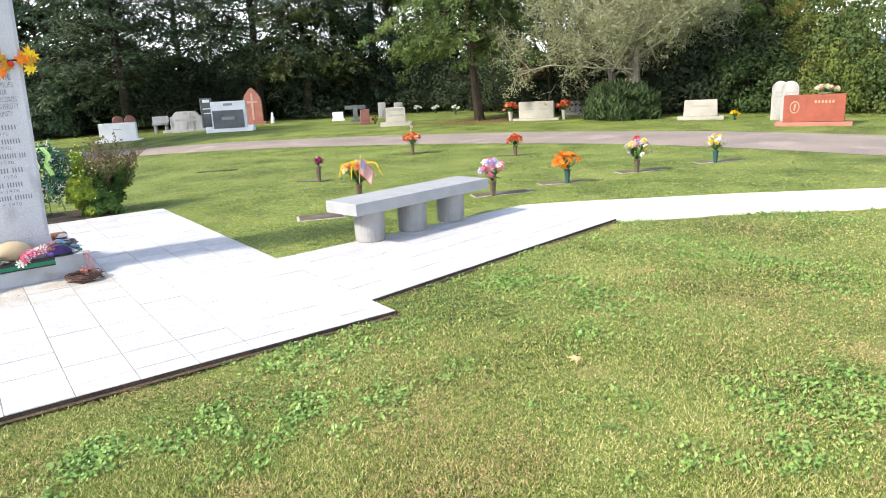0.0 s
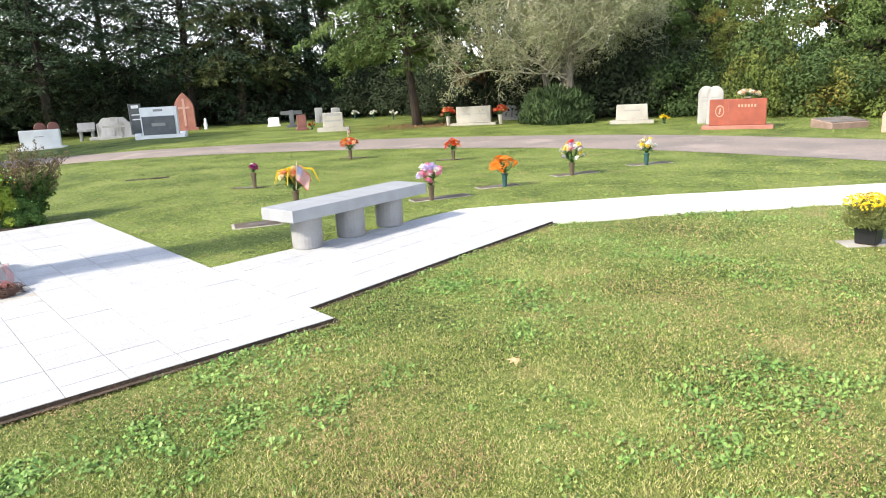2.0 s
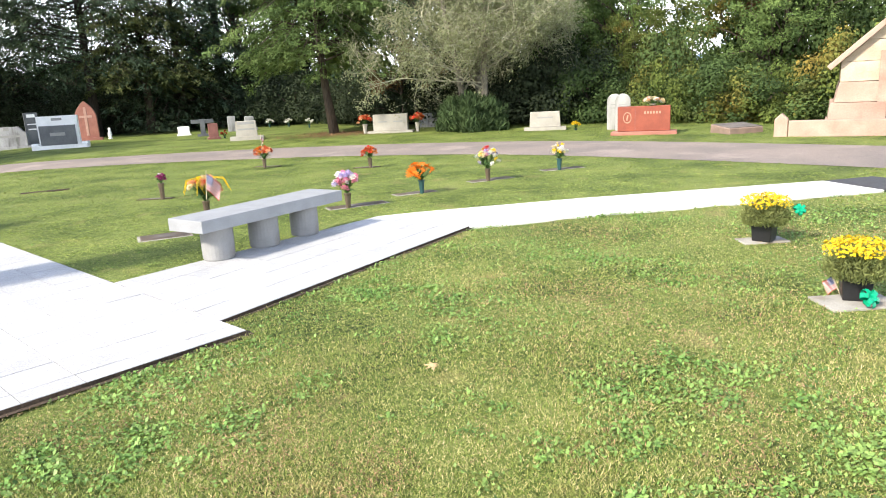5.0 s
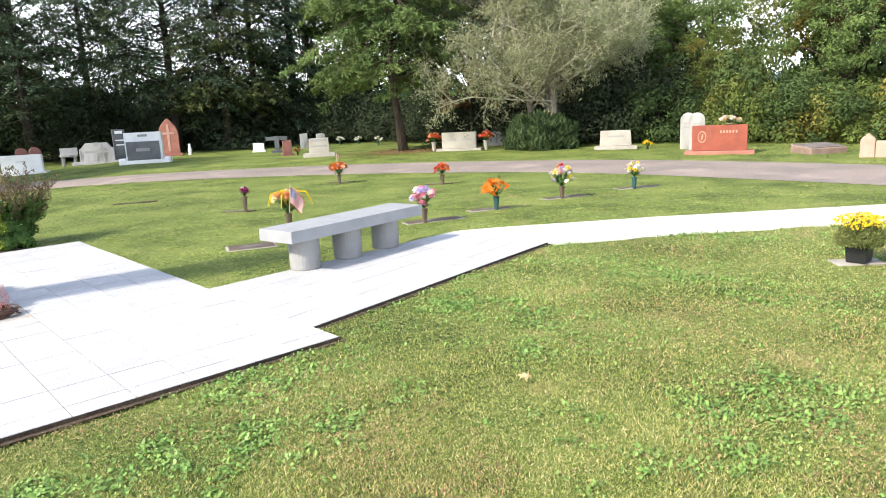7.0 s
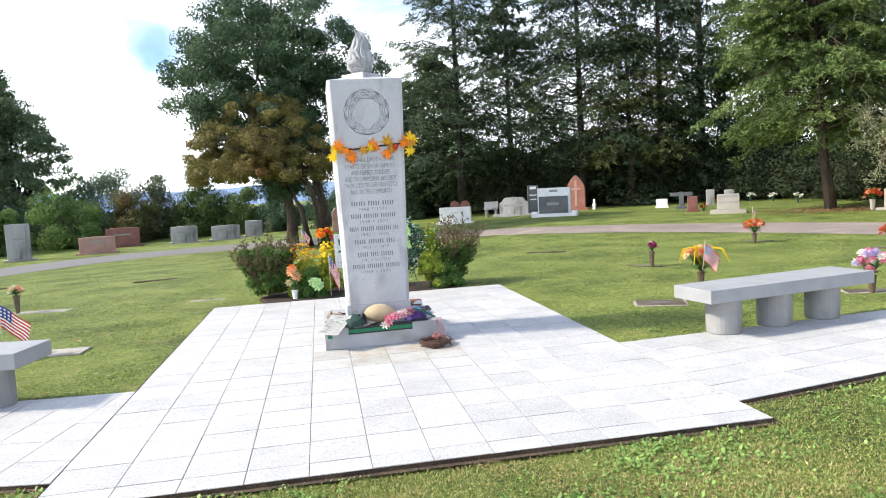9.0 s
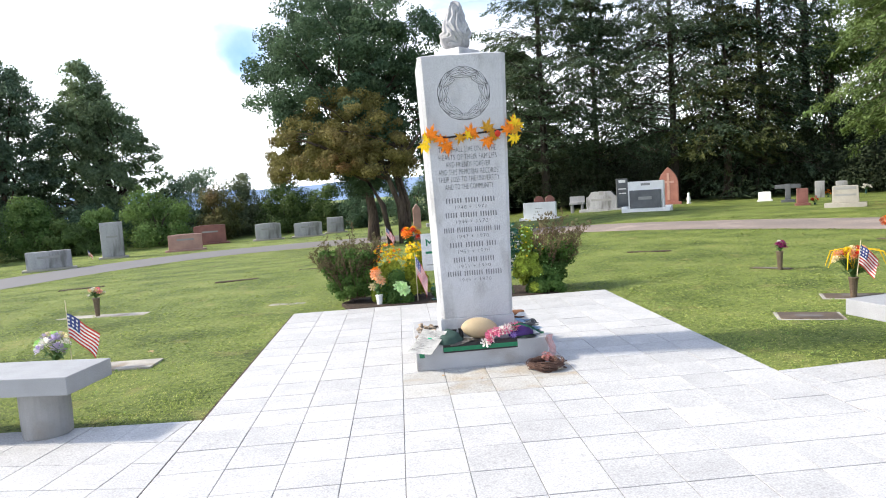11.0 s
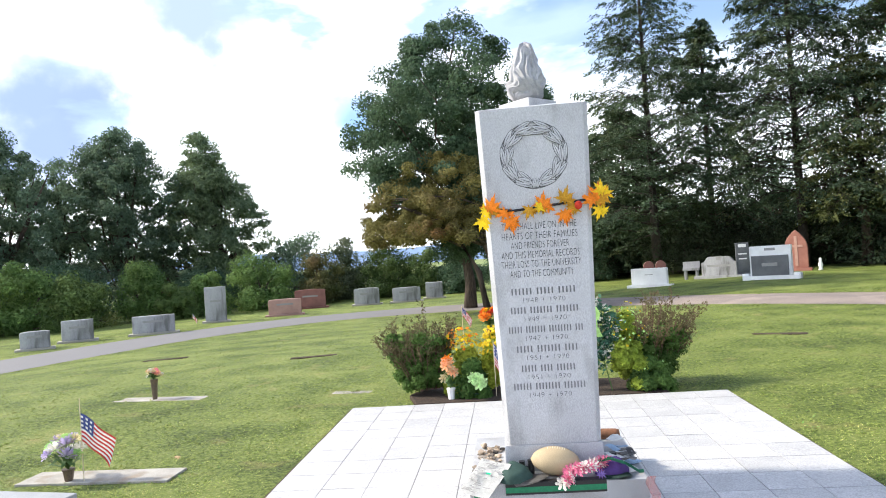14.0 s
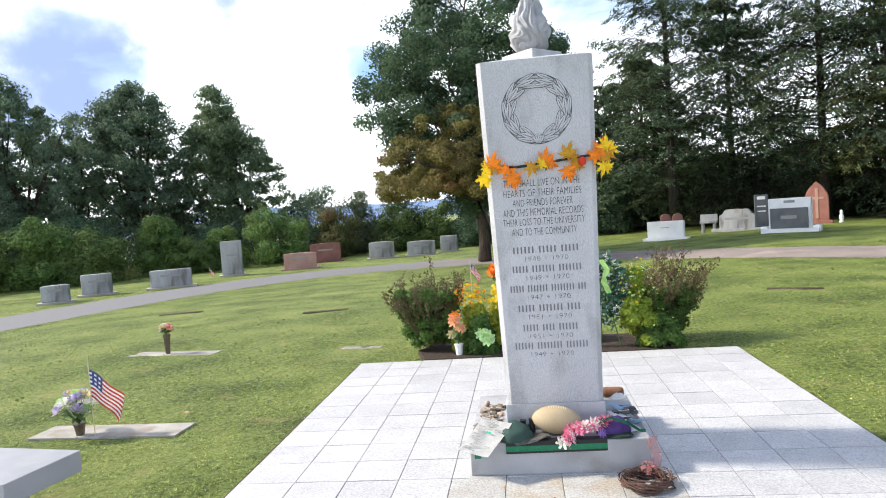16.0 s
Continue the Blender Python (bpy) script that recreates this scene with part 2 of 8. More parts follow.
M_TILE_RUST = mat("stained_tile", (0.40, 0.395, 0.385), (0.34, 0.325, 0.30), rough=0.6, scale=4, fine=95, bump=0.05, fine_var=0.30, rand=0.08,
                  spots=(0.33, 0.28, 0.215), spot_scale=4, spot_at=(0.52, 0.74))
M_GROUT = mat("grout", (0.25, 0.242, 0.228), (0.15, 0.143, 0.135), rough=0.95, scale=7, fine=90, bump=0.2, fine_var=0.25)
M_CONCRETE = mat("pale_concrete", (0.60, 0.59, 0.57), (0.52, 0.51, 0.49), rough=0.8, scale=4, fine=150, bump=0.1, fine_var=0.08)
M_PAD = mat("weathered_concrete", (0.36, 0.34, 0.305), (0.27, 0.255, 0.23), rough=0.9, scale=6, fine=90, bump=0.2, fine_var=0.12, spots=(0.24, 0.20, 0.16), spot_scale=5)
M_SOIL = mat("soil", (0.075, 0.052, 0.035), (0.045, 0.032, 0.022), rough=0.95, scale=9, fine=60, bump=0.6, fine_var=0.4)
M_MULCH = mat("mulch", (0.05, 0.034, 0.024), (0.028, 0.02, 0.015), rough=0.95, scale=20, fine=70, bump=0.9, fine_var=0.5)
M_ROAD = mat("asphalt", (0.235, 0.192, 0.168), (0.178, 0.150, 0.136), rough=0.9, scale=0.7, fine=60, bump=0.3, fine_var=0.28,
             spots=(0.27, 0.22, 0.195), spot_scale=0.9)
rn, rl_ = M_ROAD.node_tree.nodes, M_ROAD.node_tree.links
road_base = rn["Principled BSDF"].inputs["Base Color"]
road_colour = road_base.links[0].from_socket
road_mix, road_x, road_tc, road_r = rn.new("ShaderNodeMix"), rn.new("ShaderNodeSeparateXYZ"), rn.new("ShaderNodeTexCoord"), rn.new("ShaderNodeMapRange")
road_mix.data_type = "RGBA"
road_r.inputs["From Min"].default_value, road_r.inputs["From Max"].default_value = 3.0, -5.0
rl_.new(road_tc.outputs["Object"], road_x.inputs[0])
rl_.new(road_x.outputs["X"], road_r.inputs["Value"])
rl_.new(road_r.outputs[0], road_mix.inputs[0])
rl_.new(road_colour, road_mix.inputs[6])
road_mix.inputs[7].default_value = (0.155, 0.152, 0.158, 1)
rl_.new(road_mix.outputs[2], road_base)
M_GRANITE = mat("grey_granite", (0.46, 0.46, 0.48), (0.39, 0.39, 0.41), rough=0.55, scale=2.2, fine=220, bump=0.04, fine_var=0.18,
                spots=(0.26, 0.255, 0.255), spot_scale=6, spot_at=(0.56, 0.82), stretch=(1, 1, 0.45))
# darker than the shaft's granite, with darker spots
M_BASE = mat("dark_base_granite", (0.35, 0.355, 0.37), (0.28, 0.285, 0.295), rough=0.65, scale=3, fine=200, bump=0.05, fine_var=0.2,
             spots=(0.22, 0.21, 0.20), spot_scale=5, spot_at=(0.54, 0.78))
M_LIMESTONE = mat("carved_stone", (0.38, 0.38, 0.40), (0.28, 0.28, 0.295), rough=0.8, scale=9, fine=160, bump=0.15, fine_var=0.12)
M_BENCH = mat("bench_granite", (0.30, 0.305, 0.318), (0.255, 0.26, 0.272), rough=0.5, scale=5, fine=240, bump=0.04, fine_var=0.2)
M_BENCHLEG = mat("bench_leg_granite", (0.275, 0.272, 0.27), (0.215, 0.212, 0.21), rough=0.6, scale=5, fine=240, bump=0.05, fine_var=0.2,
                 spots=(0.20, 0.17, 0.14), spot_scale=4, spot_at=(0.58, 0.8))
M_BAR_NAME = mat("engraved_bar", (0.20, 0.20, 0.21), (0.16, 0.16, 0.17), rough=0.9, fine_var=0.1, bump=0)
M_LETTER = mat("engraved_letter", (0.10, 0.10, 0.105), (0.07, 0.07, 0.075), rough=0.9, fine_var=0.1, bump=0)
M_WHITE_ST = mat("white_marble", (0.80, 0.80, 0.80), (0.70, 0.70, 0.70), rough=0.6, scale=2.5, fine=80, bump=0.05, fine_var=0.06)
M_TABLET = mat("old_marble", (0.37, 0.365, 0.35), (0.26, 0.255, 0.24), rough=0.8, scale=3.5, fine=60, bump=0.1, fine_var=0.1, spots=(0.20, 0.20, 0.185), spot_scale=4, spot_at=(0.55, 0.75), stretch=(1, 1, 0.4))
M_CREAM_ST = mat("cream_granite", (0.37, 0.345, 0.30), (0.31, 0.29, 0.25), rough=0.7, scale=3, fine=90, bump=0.08, fine_var=0.1,
                 spots=(0.27, 0.255, 0.225), spot_scale=3.5, spot_at=(0.58, 0.85))
M_GREY_ST = mat("weathered_granite", (0.36, 0.36, 0.37), (0.26, 0.26, 0.27), rough=0.75, scale=3, fine=80, bump=0.1, fine_var=0.12,
                spots=(0.14, 0.14, 0.135), spot_scale=4, stretch=(1, 1, 0.25))
M_DARK_ST = mat("dark_granite", (0.12, 0.125, 0.135), (0.085, 0.09, 0.10), rough=0.35, scale=3, fine=150, bump=0.02, fine_var=0.15)
M_RED_ST = mat("red_granite", (0.275, 0.076, 0.046), (0.22, 0.06, 0.038), rough=0.4, scale=4, fine=130, bump=0.03, fine_var=0.15)
M_ARCH_ST = mat("arch_granite", (0.36, 0.155, 0.115), (0.29, 0.12, 0.09), rough=0.5, scale=4, fine=120, bump=0.04, fine_var=0.12)
M_ARCH_LT = mat("arch_carving", (0.50, 0.30, 0.24), (0.42, 0.24, 0.19), rough=0.6, scale=4, fine=120, bump=0.04, fine_var=0.1)
M_PINK_ST = mat("pink_granite", (0.40, 0.24, 0.20), (0.32, 0.19, 0.16), rough=0.5, scale=4, fine=120, bump=0.04, fine_var=0.12)
M_BROWN_ST = mat("brown_granite", (0.24, 0.10, 0.085), (0.18, 0.075, 0.065), rough=0.4, scale=4, fine=120, bump=0.04, fine_var=0.12)
M_SAND_ST = mat("sandstone", (0.42, 0.31, 0.245), (0.37, 0.25, 0.195), rough=0.85, scale=1.6, fine=40, bump=0.3, fine_var=0.08,
                spots=(0.33, 0.20, 0.155), spot_scale=1.2, rand=0.06)
M_SAND_PALE = mat("buff_sandstone", (0.47, 0.385, 0.29), (0.42, 0.33, 0.245), rough=0.85, scale=1.6, fine=40, bump=0.25, fine_var=0.08, spots=(0.40, 0.29, 0.215), spot_scale=1.1, rand=0.05)
M_LEDGER = mat("brown_ledger_granite", (0.25, 0.175, 0.14), (0.18, 0.13, 0.105), rough=0.7, scale=4, fine=90, bump=0.1, fine_var=0.15)
M_STAINED = mat("stained_granite", (0.17, 0.145, 0.13), (0.11, 0.10, 0.095), rough=0.8, scale=3, fine=70, bump=0.2, fine_var=0.2)
M_BAR_TAN = mat("tan_inscription", (0.44, 0.27, 0.19), fine_var=0.1, bump=0)
M_BAR_DARK = mat("faint_inscription", (0.29, 0.285, 0.28), fine_var=0.1, bump=0)
M_BRONZE = mat("bronze", (0.17, 0.125, 0.09), (0.11, 0.085, 0.065), rough=0.5, metal=0.5, scale=6, fine=80, bump=0.1, fine_var=0.2)
M_GREENVASE = mat("green_vase", (0.03, 0.085, 0.085), (0.025, 0.06, 0.06), rough=0.4, fine_var=0.1, bump=0)
M_BARK = mat("bark", (0.085, 0.065, 0.05), (0.05, 0.038, 0.03), rough=0.95, scale=5, fine=25, bump=0.8, fine_var=0.35, stretch=(1, 1, 0.2), dist=0.03)
M_GREYBARK = mat("grey_bark", (0.22, 0.195, 0.155), (0.14, 0.125, 0.10), rough=0.95, scale=5, fine=25, bump=0.6, fine_var=0.3, stretch=(1, 1, 0.2), dist=0.02)
M_PALETWIG = mat("pale_twig", (0.40, 0.38, 0.28), (0.30, 0.285, 0.20), rough=0.95, scale=3, fine=20, bump=0, fine_var=0.25, island=0.25)
M_DARKBARK = mat("dark_bark", (0.052, 0.043, 0.036), (0.030, 0.025, 0.021), rough=0.95, scale=5, fine=25, bump=0.8, fine_var=0.35, stretch=(1, 1, 0.2), dist=0.03)
M_TWIG = mat("shrub_twig", (0.13, 0.075, 0.055), (0.09, 0.05, 0.04), rough=0.9, fine_var=0.2, bump=0)


def leaf_mat(name, a, b, island=0.25, spots=None, spot_at=(0.55, 0.7), spot_scale=0.5, light=0.25):
    return mat(name, a, b, rough=0.85, scale=0.55, fine=3.0, bump=0, fine_var=0.25, island=island, rand=0.12, through_light=light,
               spots=spots, spot_at=spot_at, spot_scale=spot_scale)


M_LEAF_OAK = leaf_mat("leaf_dark", (0.060, 0.106, 0.062), (0.090, 0.145, 0.078), light=0.36)
# haze over the far crowns put into the colour: lighter and bluer than leaf_dark
M_LEAF_HAZED = leaf_mat("leaf_hazed_green", (0.092, 0.140, 0.092), (0.130, 0.185, 0.112), light=0.40)
# the slender tree's green is paled the same way, for haze
M_POPLAR_HAZED = leaf_mat("leaf_poplar_hazed", (0.115, 0.165, 0.090), (0.165, 0.220, 0.115), light=0.42)
M_LEAF_BRONZE = leaf_mat("leaf_olive_bronze", (0.082, 0.100, 0.036), (0.12, 0.11, 0.042), spots=(0.13, 0.088, 0.036))
M_LEAF_WOOD = leaf_mat("leaf_wood", (0.078, 0.128, 0.036), (0.130, 0.188, 0.052), spots=(0.17, 0.16, 0.04), spot_at=(0.60, 0.8))
# leaf_wood darkened for the undergrowth's shade; also the green of two dark bushes
M_LEAF_SHADED_DARK = leaf_mat("leaf_shaded_dark_green", (0.046, 0.080, 0.024), (0.080, 0.122, 0.034), spots=(0.13, 0.12, 0.03), spot_at=(0.62, 0.8))
M_LEAF_BUSH = leaf_mat("leaf_bush", (0.092, 0.168, 0.046), (0.15, 0.23, 0.066), light=0.38)
M_LEAF_GREY = leaf_mat("leaf_grey_green", (0.10, 0.125, 0.068), (0.13, 0.155, 0.082))
M_LEAF_YEL = leaf_mat("leaf_yellow_green", (0.09, 0.13, 0.026), (0.15, 0.17, 0.038), spots=(0.21, 0.16, 0.034))
M_LEAF_MAPLE = leaf_mat("leaf_bronze", (0.178, 0.160, 0.050), (0.145, 0.118, 0.042), spots=(0.175, 0.088, 0.036), spot_at=(0.58, 0.76))
M_LEAF_RUST = leaf_mat("leaf_rust", (0.24, 0.11, 0.055), (0.17, 0.11, 0.045))
M_NEEDLE_DK = leaf_mat("needle_dark", (0.044, 0.076, 0.042), (0.066, 0.098, 0.050), spots=(0.088, 0.11, 0.046), light=0.12)
M_NEEDLE_OL = leaf_mat("needle_olive", (0.085, 0.105, 0.034), (0.115, 0.13, 0.044), light=0.15)
M_NEEDLE_LT = leaf_mat("needle_light", (0.092, 0.145, 0.042), (0.135, 0.185, 0.054), light=0.20)
M_NEEDLE_GR = leaf_mat("needle_grey", (0.24, 0.265, 0.14), (0.30, 0.315, 0.175), light=0.42)
M_JUNIPER = leaf_mat("juniper_needle", (0.042, 0.075, 0.026), (0.068, 0.105, 0.036), light=0.12)
M_LIME = leaf_mat("lime_leaf", (0.26, 0.33, 0.03), (0.34, 0.38, 0.045))
M_SHRUB_LIME = leaf_mat("fresh_shrub_leaf", (0.20, 0.28, 0.03), (0.28, 0.34, 0.045))
M_MUMLEAF = leaf_mat("mum_leaf", (0.15, 0.175, 0.055), (0.21, 0.22, 0.08))
M_SHRUB = leaf_mat("shrub_leaf", (0.046, 0.105, 0.022), (0.085, 0.155, 0.032))
M_SHRUB_RED = leaf_mat("shrub_tip_leaf", (0.105, 0.100, 0.046), (0.15, 0.108, 0.058))
# near-black albedo: the deep shade under the trees put into the leaf colour
M_SHADED_WOOD = leaf_mat("shaded_wood_leaf", (0.018, 0.028, 0.012), (0.028, 0.040, 0.016), light=0.03)
# the blue carries the haze of distance over the wooded ridge
M_HILL_HAZED = mat("hazed_far_hill", (0.17, 0.25, 0.40), (0.20, 0.28, 0.42), rough=1.0, scale=0.01, fine=0.2, bump=0, fine_var=0.06)


def paint(name, c, rough=0.6, light=0.0, var=0.12):
    return mat(name, c, tuple(v * 0.85 for v in c), rough=rough, scale=25, fine=120, bump=0.05, fine_var=var, through_light=light)


PETAL = {k: mat("petal_" + k, c, tuple(v * 0.75 for v in c), rough=0.7, scale=30, fine=150, bump=0, fine_var=0.15, island=0.2, through_light=0.3)
         for k, c in dict(orange=(0.85, 0.25, 0.02), red=(0.66, 0.06, 0.03), yellow=(0.80, 0.56, 0.02), pink=(0.80, 0.24, 0.38), white=(0.82, 0.80, 0.74),
                          magenta=(0.30, 0.02, 0.14), purple=(0.28, 0.18, 0.50), blue=(0.13, 0.22, 0.60), lime=(0.42, 0.68, 0.22), pale_lime=(0.62, 0.84, 0.42), peach=(0.82, 0.42, 0.22),
                          teal=(0.06, 0.16, 0.10), lavender=(0.50, 0.42, 0.66), rust=(0.55, 0.12, 0.04), ivory=(0.72, 0.62, 0.36)).items()}
M_STEM = paint("flower_stem", (0.07, 0.14, 0.04), 0.6, 0.2)
M_RED, M_BLUE, M_FWHITE = paint("flag_red", (0.55, 0.05, 0.05), 0.8, 0.25), paint("flag_blue", (0.05, 0.07, 0.22), 0.8, 0.25), paint("flag_white", (0.78, 0.76, 0.74), 0.8, 0.25)
M_STICK = paint("wood_stick", (0.62, 0.52, 0.36), 0.7)
M_BLACK = paint("black_plastic", (0.018, 0.018, 0.02), 0.35)
M_GREENCLOTH = paint("green_cloth", (0.012, 0.16, 0.075), 0.5)
M_DKGREEN = paint("dark_green_cloth", (0.03, 0.062, 0.052), 0.85)
M_CAPGREY = paint("grey_cloth", (0.16, 0.15, 0.14), 0.9)
M_PURPLE = paint("purple_cloth", (0.075, 0.035, 0.16), 0.8)
M_BALL = mat("tan_leather", (0.40, 0.315, 0.20), (0.35, 0.27, 0.165), rough=0.7, scale=6, fine=180, bump=0.25, fine_var=0.1)
M_LACE = paint("pale_lace", (0.62, 0.55, 0.42), 0.8)
M_PAPER = paint("paper", (0.60, 0.60, 0.59), 0.5)
M_RIBBON = paint("green_ribbon", (0.005, 0.33, 0.17), 0.25)
M_PINKRIB = paint("sheer_pink_ribbon", (0.52, 0.22, 0.20), 0.4, 0.4)
pn, pl = M_PINKRIB.node_tree.nodes, M_PINKRIB.node_tree.links
sheer, sheer_mix = pn.new("ShaderNodeBsdfTransparent"), pn.new("ShaderNodeMixShader")
sheer_mix.inputs["Fac"].default_value = 0.5
pl.new(pn["Material Output"].inputs["Surface"].links[0].from_socket, sheer_mix.inputs[1])
pl.new(sheer.outputs[0], sheer_mix.inputs[2])
pl.new(sheer_mix.outputs[0], pn["Material Output"].inputs["Surface"])
M_VINE = mat("grapevine", (0.115, 0.066, 0.05), (0.075, 0.042, 0.033), rough=0.9, scale=20, fine=80, bump=0.4, fine_var=0.3, island=0.35)
M_LOG = mat("brown_roll", (0.21, 0.095, 0.05), (0.15, 0.07, 0.04), rough=0.8, scale=10, fine=60, bump=0.3, fine_var=0.2)
M_PEBBLE = mat("pebble", (0.19, 0.165, 0.14), (0.07, 0.062, 0.055), rough=0.8, scale=18, fine=60, bump=0.2, rand=0.55)
M_SHELL = mat("pale_shell", (0.36, 0.29, 0.22), (0.26, 0.20, 0.15), rough=0.6, scale=14, fine=60, bump=0.2, rand=0.15)
M_BLUEPAPER = paint("blue_card", (0.25, 0.36, 0.50), 0.6)
M_DEADLEAF = mat("dead_leaf", (0.50, 0.35, 0.19), (0.40, 0.26, 0.13), rough=0.8, scale=30, fine=90, bump=0.2)
M_LITTER = mat("needle_litter", (0.26, 0.15, 0.075), (0.17, 0.10, 0.05), rough=0.9, scale=3, fine=60, bump=0, island=0.4)
M_RUBBER = mat("dark_grating", (0.06, 0.06, 0.065), (0.05, 0.05, 0.055), rough=0.7, fine=50, bump=0.3)


# ---- mesh helpers ----
def finish(bm, name, material, smooth=False):
    me = bpy.data.meshes.new(name)
    bmesh.ops.recalc_face_normals(bm, faces=bm.faces[:])
    bm.to_mesh(me)
    bm.free()
    me.materials.append(material)
    if smooth:
        me.polygons.foreach_set("use_smooth", [True] * len(me.polygons))
    return me


def part(name, bm, material, parent, label="", loc=(0, 0, 0), rot=(0, 0, 0), smooth=False, scale=(1, 1, 1)):
    """Links a bmesh (or a finished mesh) as one mesh object under a thing or under a part."""
    me = bm if isinstance(bm, bpy.types.Mesh) else finish(bm, name, material, smooth)
    ob = new(name, me)
    ob.parent = parent
    ob.location, ob.rotation_euler, ob.scale = loc, [radians(a) for a in rot], scale
    if label:
        tagged(ob, label)
    return ob


def thing(name, loc, rz=0.0, label="", category="", group="", kind="", scale=1.0):
    e = new(name)
    e.empty_display_size = 0.1
    e.location, e.rotation_euler, e.scale = loc, (0, 0, radians(rz)), (scale,) * 3
    return tagged(e, label, category, group, kind)


def solid(name, bm, material, loc, rz=0.0, label="", category="", group="", kind="", smooth=False, rot=None):
    """A thing that is one mesh."""
    ob = new(name, bm if isinstance(bm, bpy.types.Mesh) else finish(bm, name, material, smooth))
    ob.location, ob.rotation_euler = loc, [radians(a) for a in (rot or (0, 0, rz))]
    return tagged(ob, label, category, group, kind)


def mesh_np(name, verts, faces, material, smooth=False):
    """A mesh from numpy arrays; all faces have the same number of corners."""
    k = faces.shape[1]
    me = bpy.data.meshes.new(name)
    me.vertices.add(len(verts))
    me.vertices.foreach_set("co", verts.astype(np.float32).ravel())
    me.loops.add(faces.size)
    me.loops.foreach_set("vertex_index", faces.astype(np.int32).ravel())
    me.polygons.add(len(faces))
    me.polygons.foreach_set("loop_start", np.arange(0, faces.size, k, dtype=np.int32))
    me.polygons.foreach_set("loop_total", np.full(len(faces), k, dtype=np.int32))
    if smooth:
        me.polygons.foreach_set("use_smooth", np.ones(len(faces), dtype=bool))
    me.update(calc_edges=True)
    me.materials.append(material)
    return me


def bevelled(bm, amount, segments=2):
    if amount:
        bmesh.ops.bevel(bm, geom=bm.edges[:], offset=amount, segments=segments, affect="EDGES", profile=0.6)
    return bm


def box(w, d, h, bev=0.006, z=0.0, top=1.0, topd=None):
    """A block on z, its top face scaled by top (and topd in depth)."""
    bm = bmesh.new()
    bmesh.ops.create_cube(bm, size=1.0)
    for v in bm.verts:
        s = (top, topd or top) if v.co.z > 0 else (1, 1)
        v.co = Vector((v.co.x * w * s[0], v.co.y * d * s[1], z + (v.co.z + 0.5) * h))
    return bevelled(bm, bev)


def lathe(profile, seg=16, flute=0.0, cap=True):
    """A turned body: rows of (radius, z)."""
    bm = bmesh.new()
    rings = []
    for r, z in profile:
        rings.append([bm.verts.new((r * (1 + flute * math.cos(k * math.pi)) * math.cos(2 * math.pi * k / seg), r * (1 + flute * math.cos(k * math.pi)) * math.sin(2 * math.pi * k / seg), z)) for k in range(seg)])
    for a, b in zip(rings, rings[1:]):
        for k in range(seg):
            bm.faces.new((a[k], a[(k + 1) % seg], b[(k + 1) % seg], b[k]))
    if cap:
        bm.faces.new(rings[0][::-1])
        bm.faces.new(rings[-1])
    return bm


def prism(outline, depth, bev=0.0, axis="y"):
    """An outline in x and z, drawn out along y, centred."""
    bm = bmesh.new()
    vs = [bm.verts.new((x, -depth / 2, z)) for x, z in outline]
    f = bm.faces.new(vs)
    out = bmesh.ops.extrude_face_region(bm, geom=[f])
    bmesh.ops.translate(bm, verts=[v for v in out["geom"] if isinstance(v, bmesh.types.BMVert)], vec=(0, depth, 0))
    return bevelled(bm, bev, 1)


def flat(outline, height, z=0.0, bev=0.0):
    """An outline in x and y, drawn up from z."""
    bm = bmesh.new()
    f = bm.faces.new([bm.verts.new((x, y, z)) for x, y in outline])
    out = bmesh.ops.extrude_face_region(bm, geom=[f])
    bmesh.ops.translate(bm, verts=[v for v in out["geom"] if isinstance(v, bmesh.types.BMVert)], vec=(0, 0, height))
    return bevelled(bm, bev, 1)


def tube(bm, pts, radii, seg=6, open_ends=False):
    """A round limb through points, with its own radius at each."""
    rings = []
    for i, p in enumerate(pts):
        d = (Vector(pts[min(i + 1, len(pts) - 1)]) - Vector(pts[max(i - 1, 0)])).normalized()
        u = d.orthogonal().normalized()
        w = d.cross(u)
        rings.append([bm.verts.new(Vector(p) + float(radii[i]) * (math.cos(2 * math.pi * k / seg) * u + math.sin(2 * math.pi * k / seg) * w)) for k in range(seg)])
    for a, b in zip(rings, rings[1:]):
        # match the nearest corner, so that the skin does not twist
        s = min(range(seg), key=lambda k: (a[0].co - b[k].co).length)
        for k in range(seg):
            bm.faces.new((a[k], a[(k + 1) % seg], b[(k + 1 + s) % seg], b[(k + s) % seg]))
    if not open_ends:
        bm.faces.new(rings[0][::-1])
        bm.faces.new(rings[-1])
    return bm


def torus(R, r, seg=32, ring=8, wob=0.0):
    bm = bmesh.new()
    vs = [[bm.verts.new(((R + r * math.cos(b)) * math.cos(a), (R + r * math.cos(b)) * math.sin(a), r * math.sin(b) + wob * math.sin(3 * a)))
           for b in [2 * math.pi * j / ring for j in range(ring)]] for a in [2 * math.pi * i / seg for i in range(seg)]]
    for i in range(seg):
        for j in range(ring):
            bm.faces.new((vs[i][j], vs[(i + 1) % seg][j], vs[(i + 1) % seg][(j + 1) % ring], vs[i][(j + 1) % ring]))
    return bm


def ball(rx, ry, rz, sub=2, rough=0.0, seed=0, z=0.0):
    bm = bmesh.new()
    bmesh.ops.create_icosphere(bm, subdivisions=sub, radius=1.0)
    for v in bm.verts:
        k = 1 + rough * noise.noise(v.co * 1.7 + Vector((seed * 3.1, seed, 0)))
        v.co = Vector((v.co.x * rx * k, v.co.y * ry * k, v.co.z * rz * k + z))
    return bm


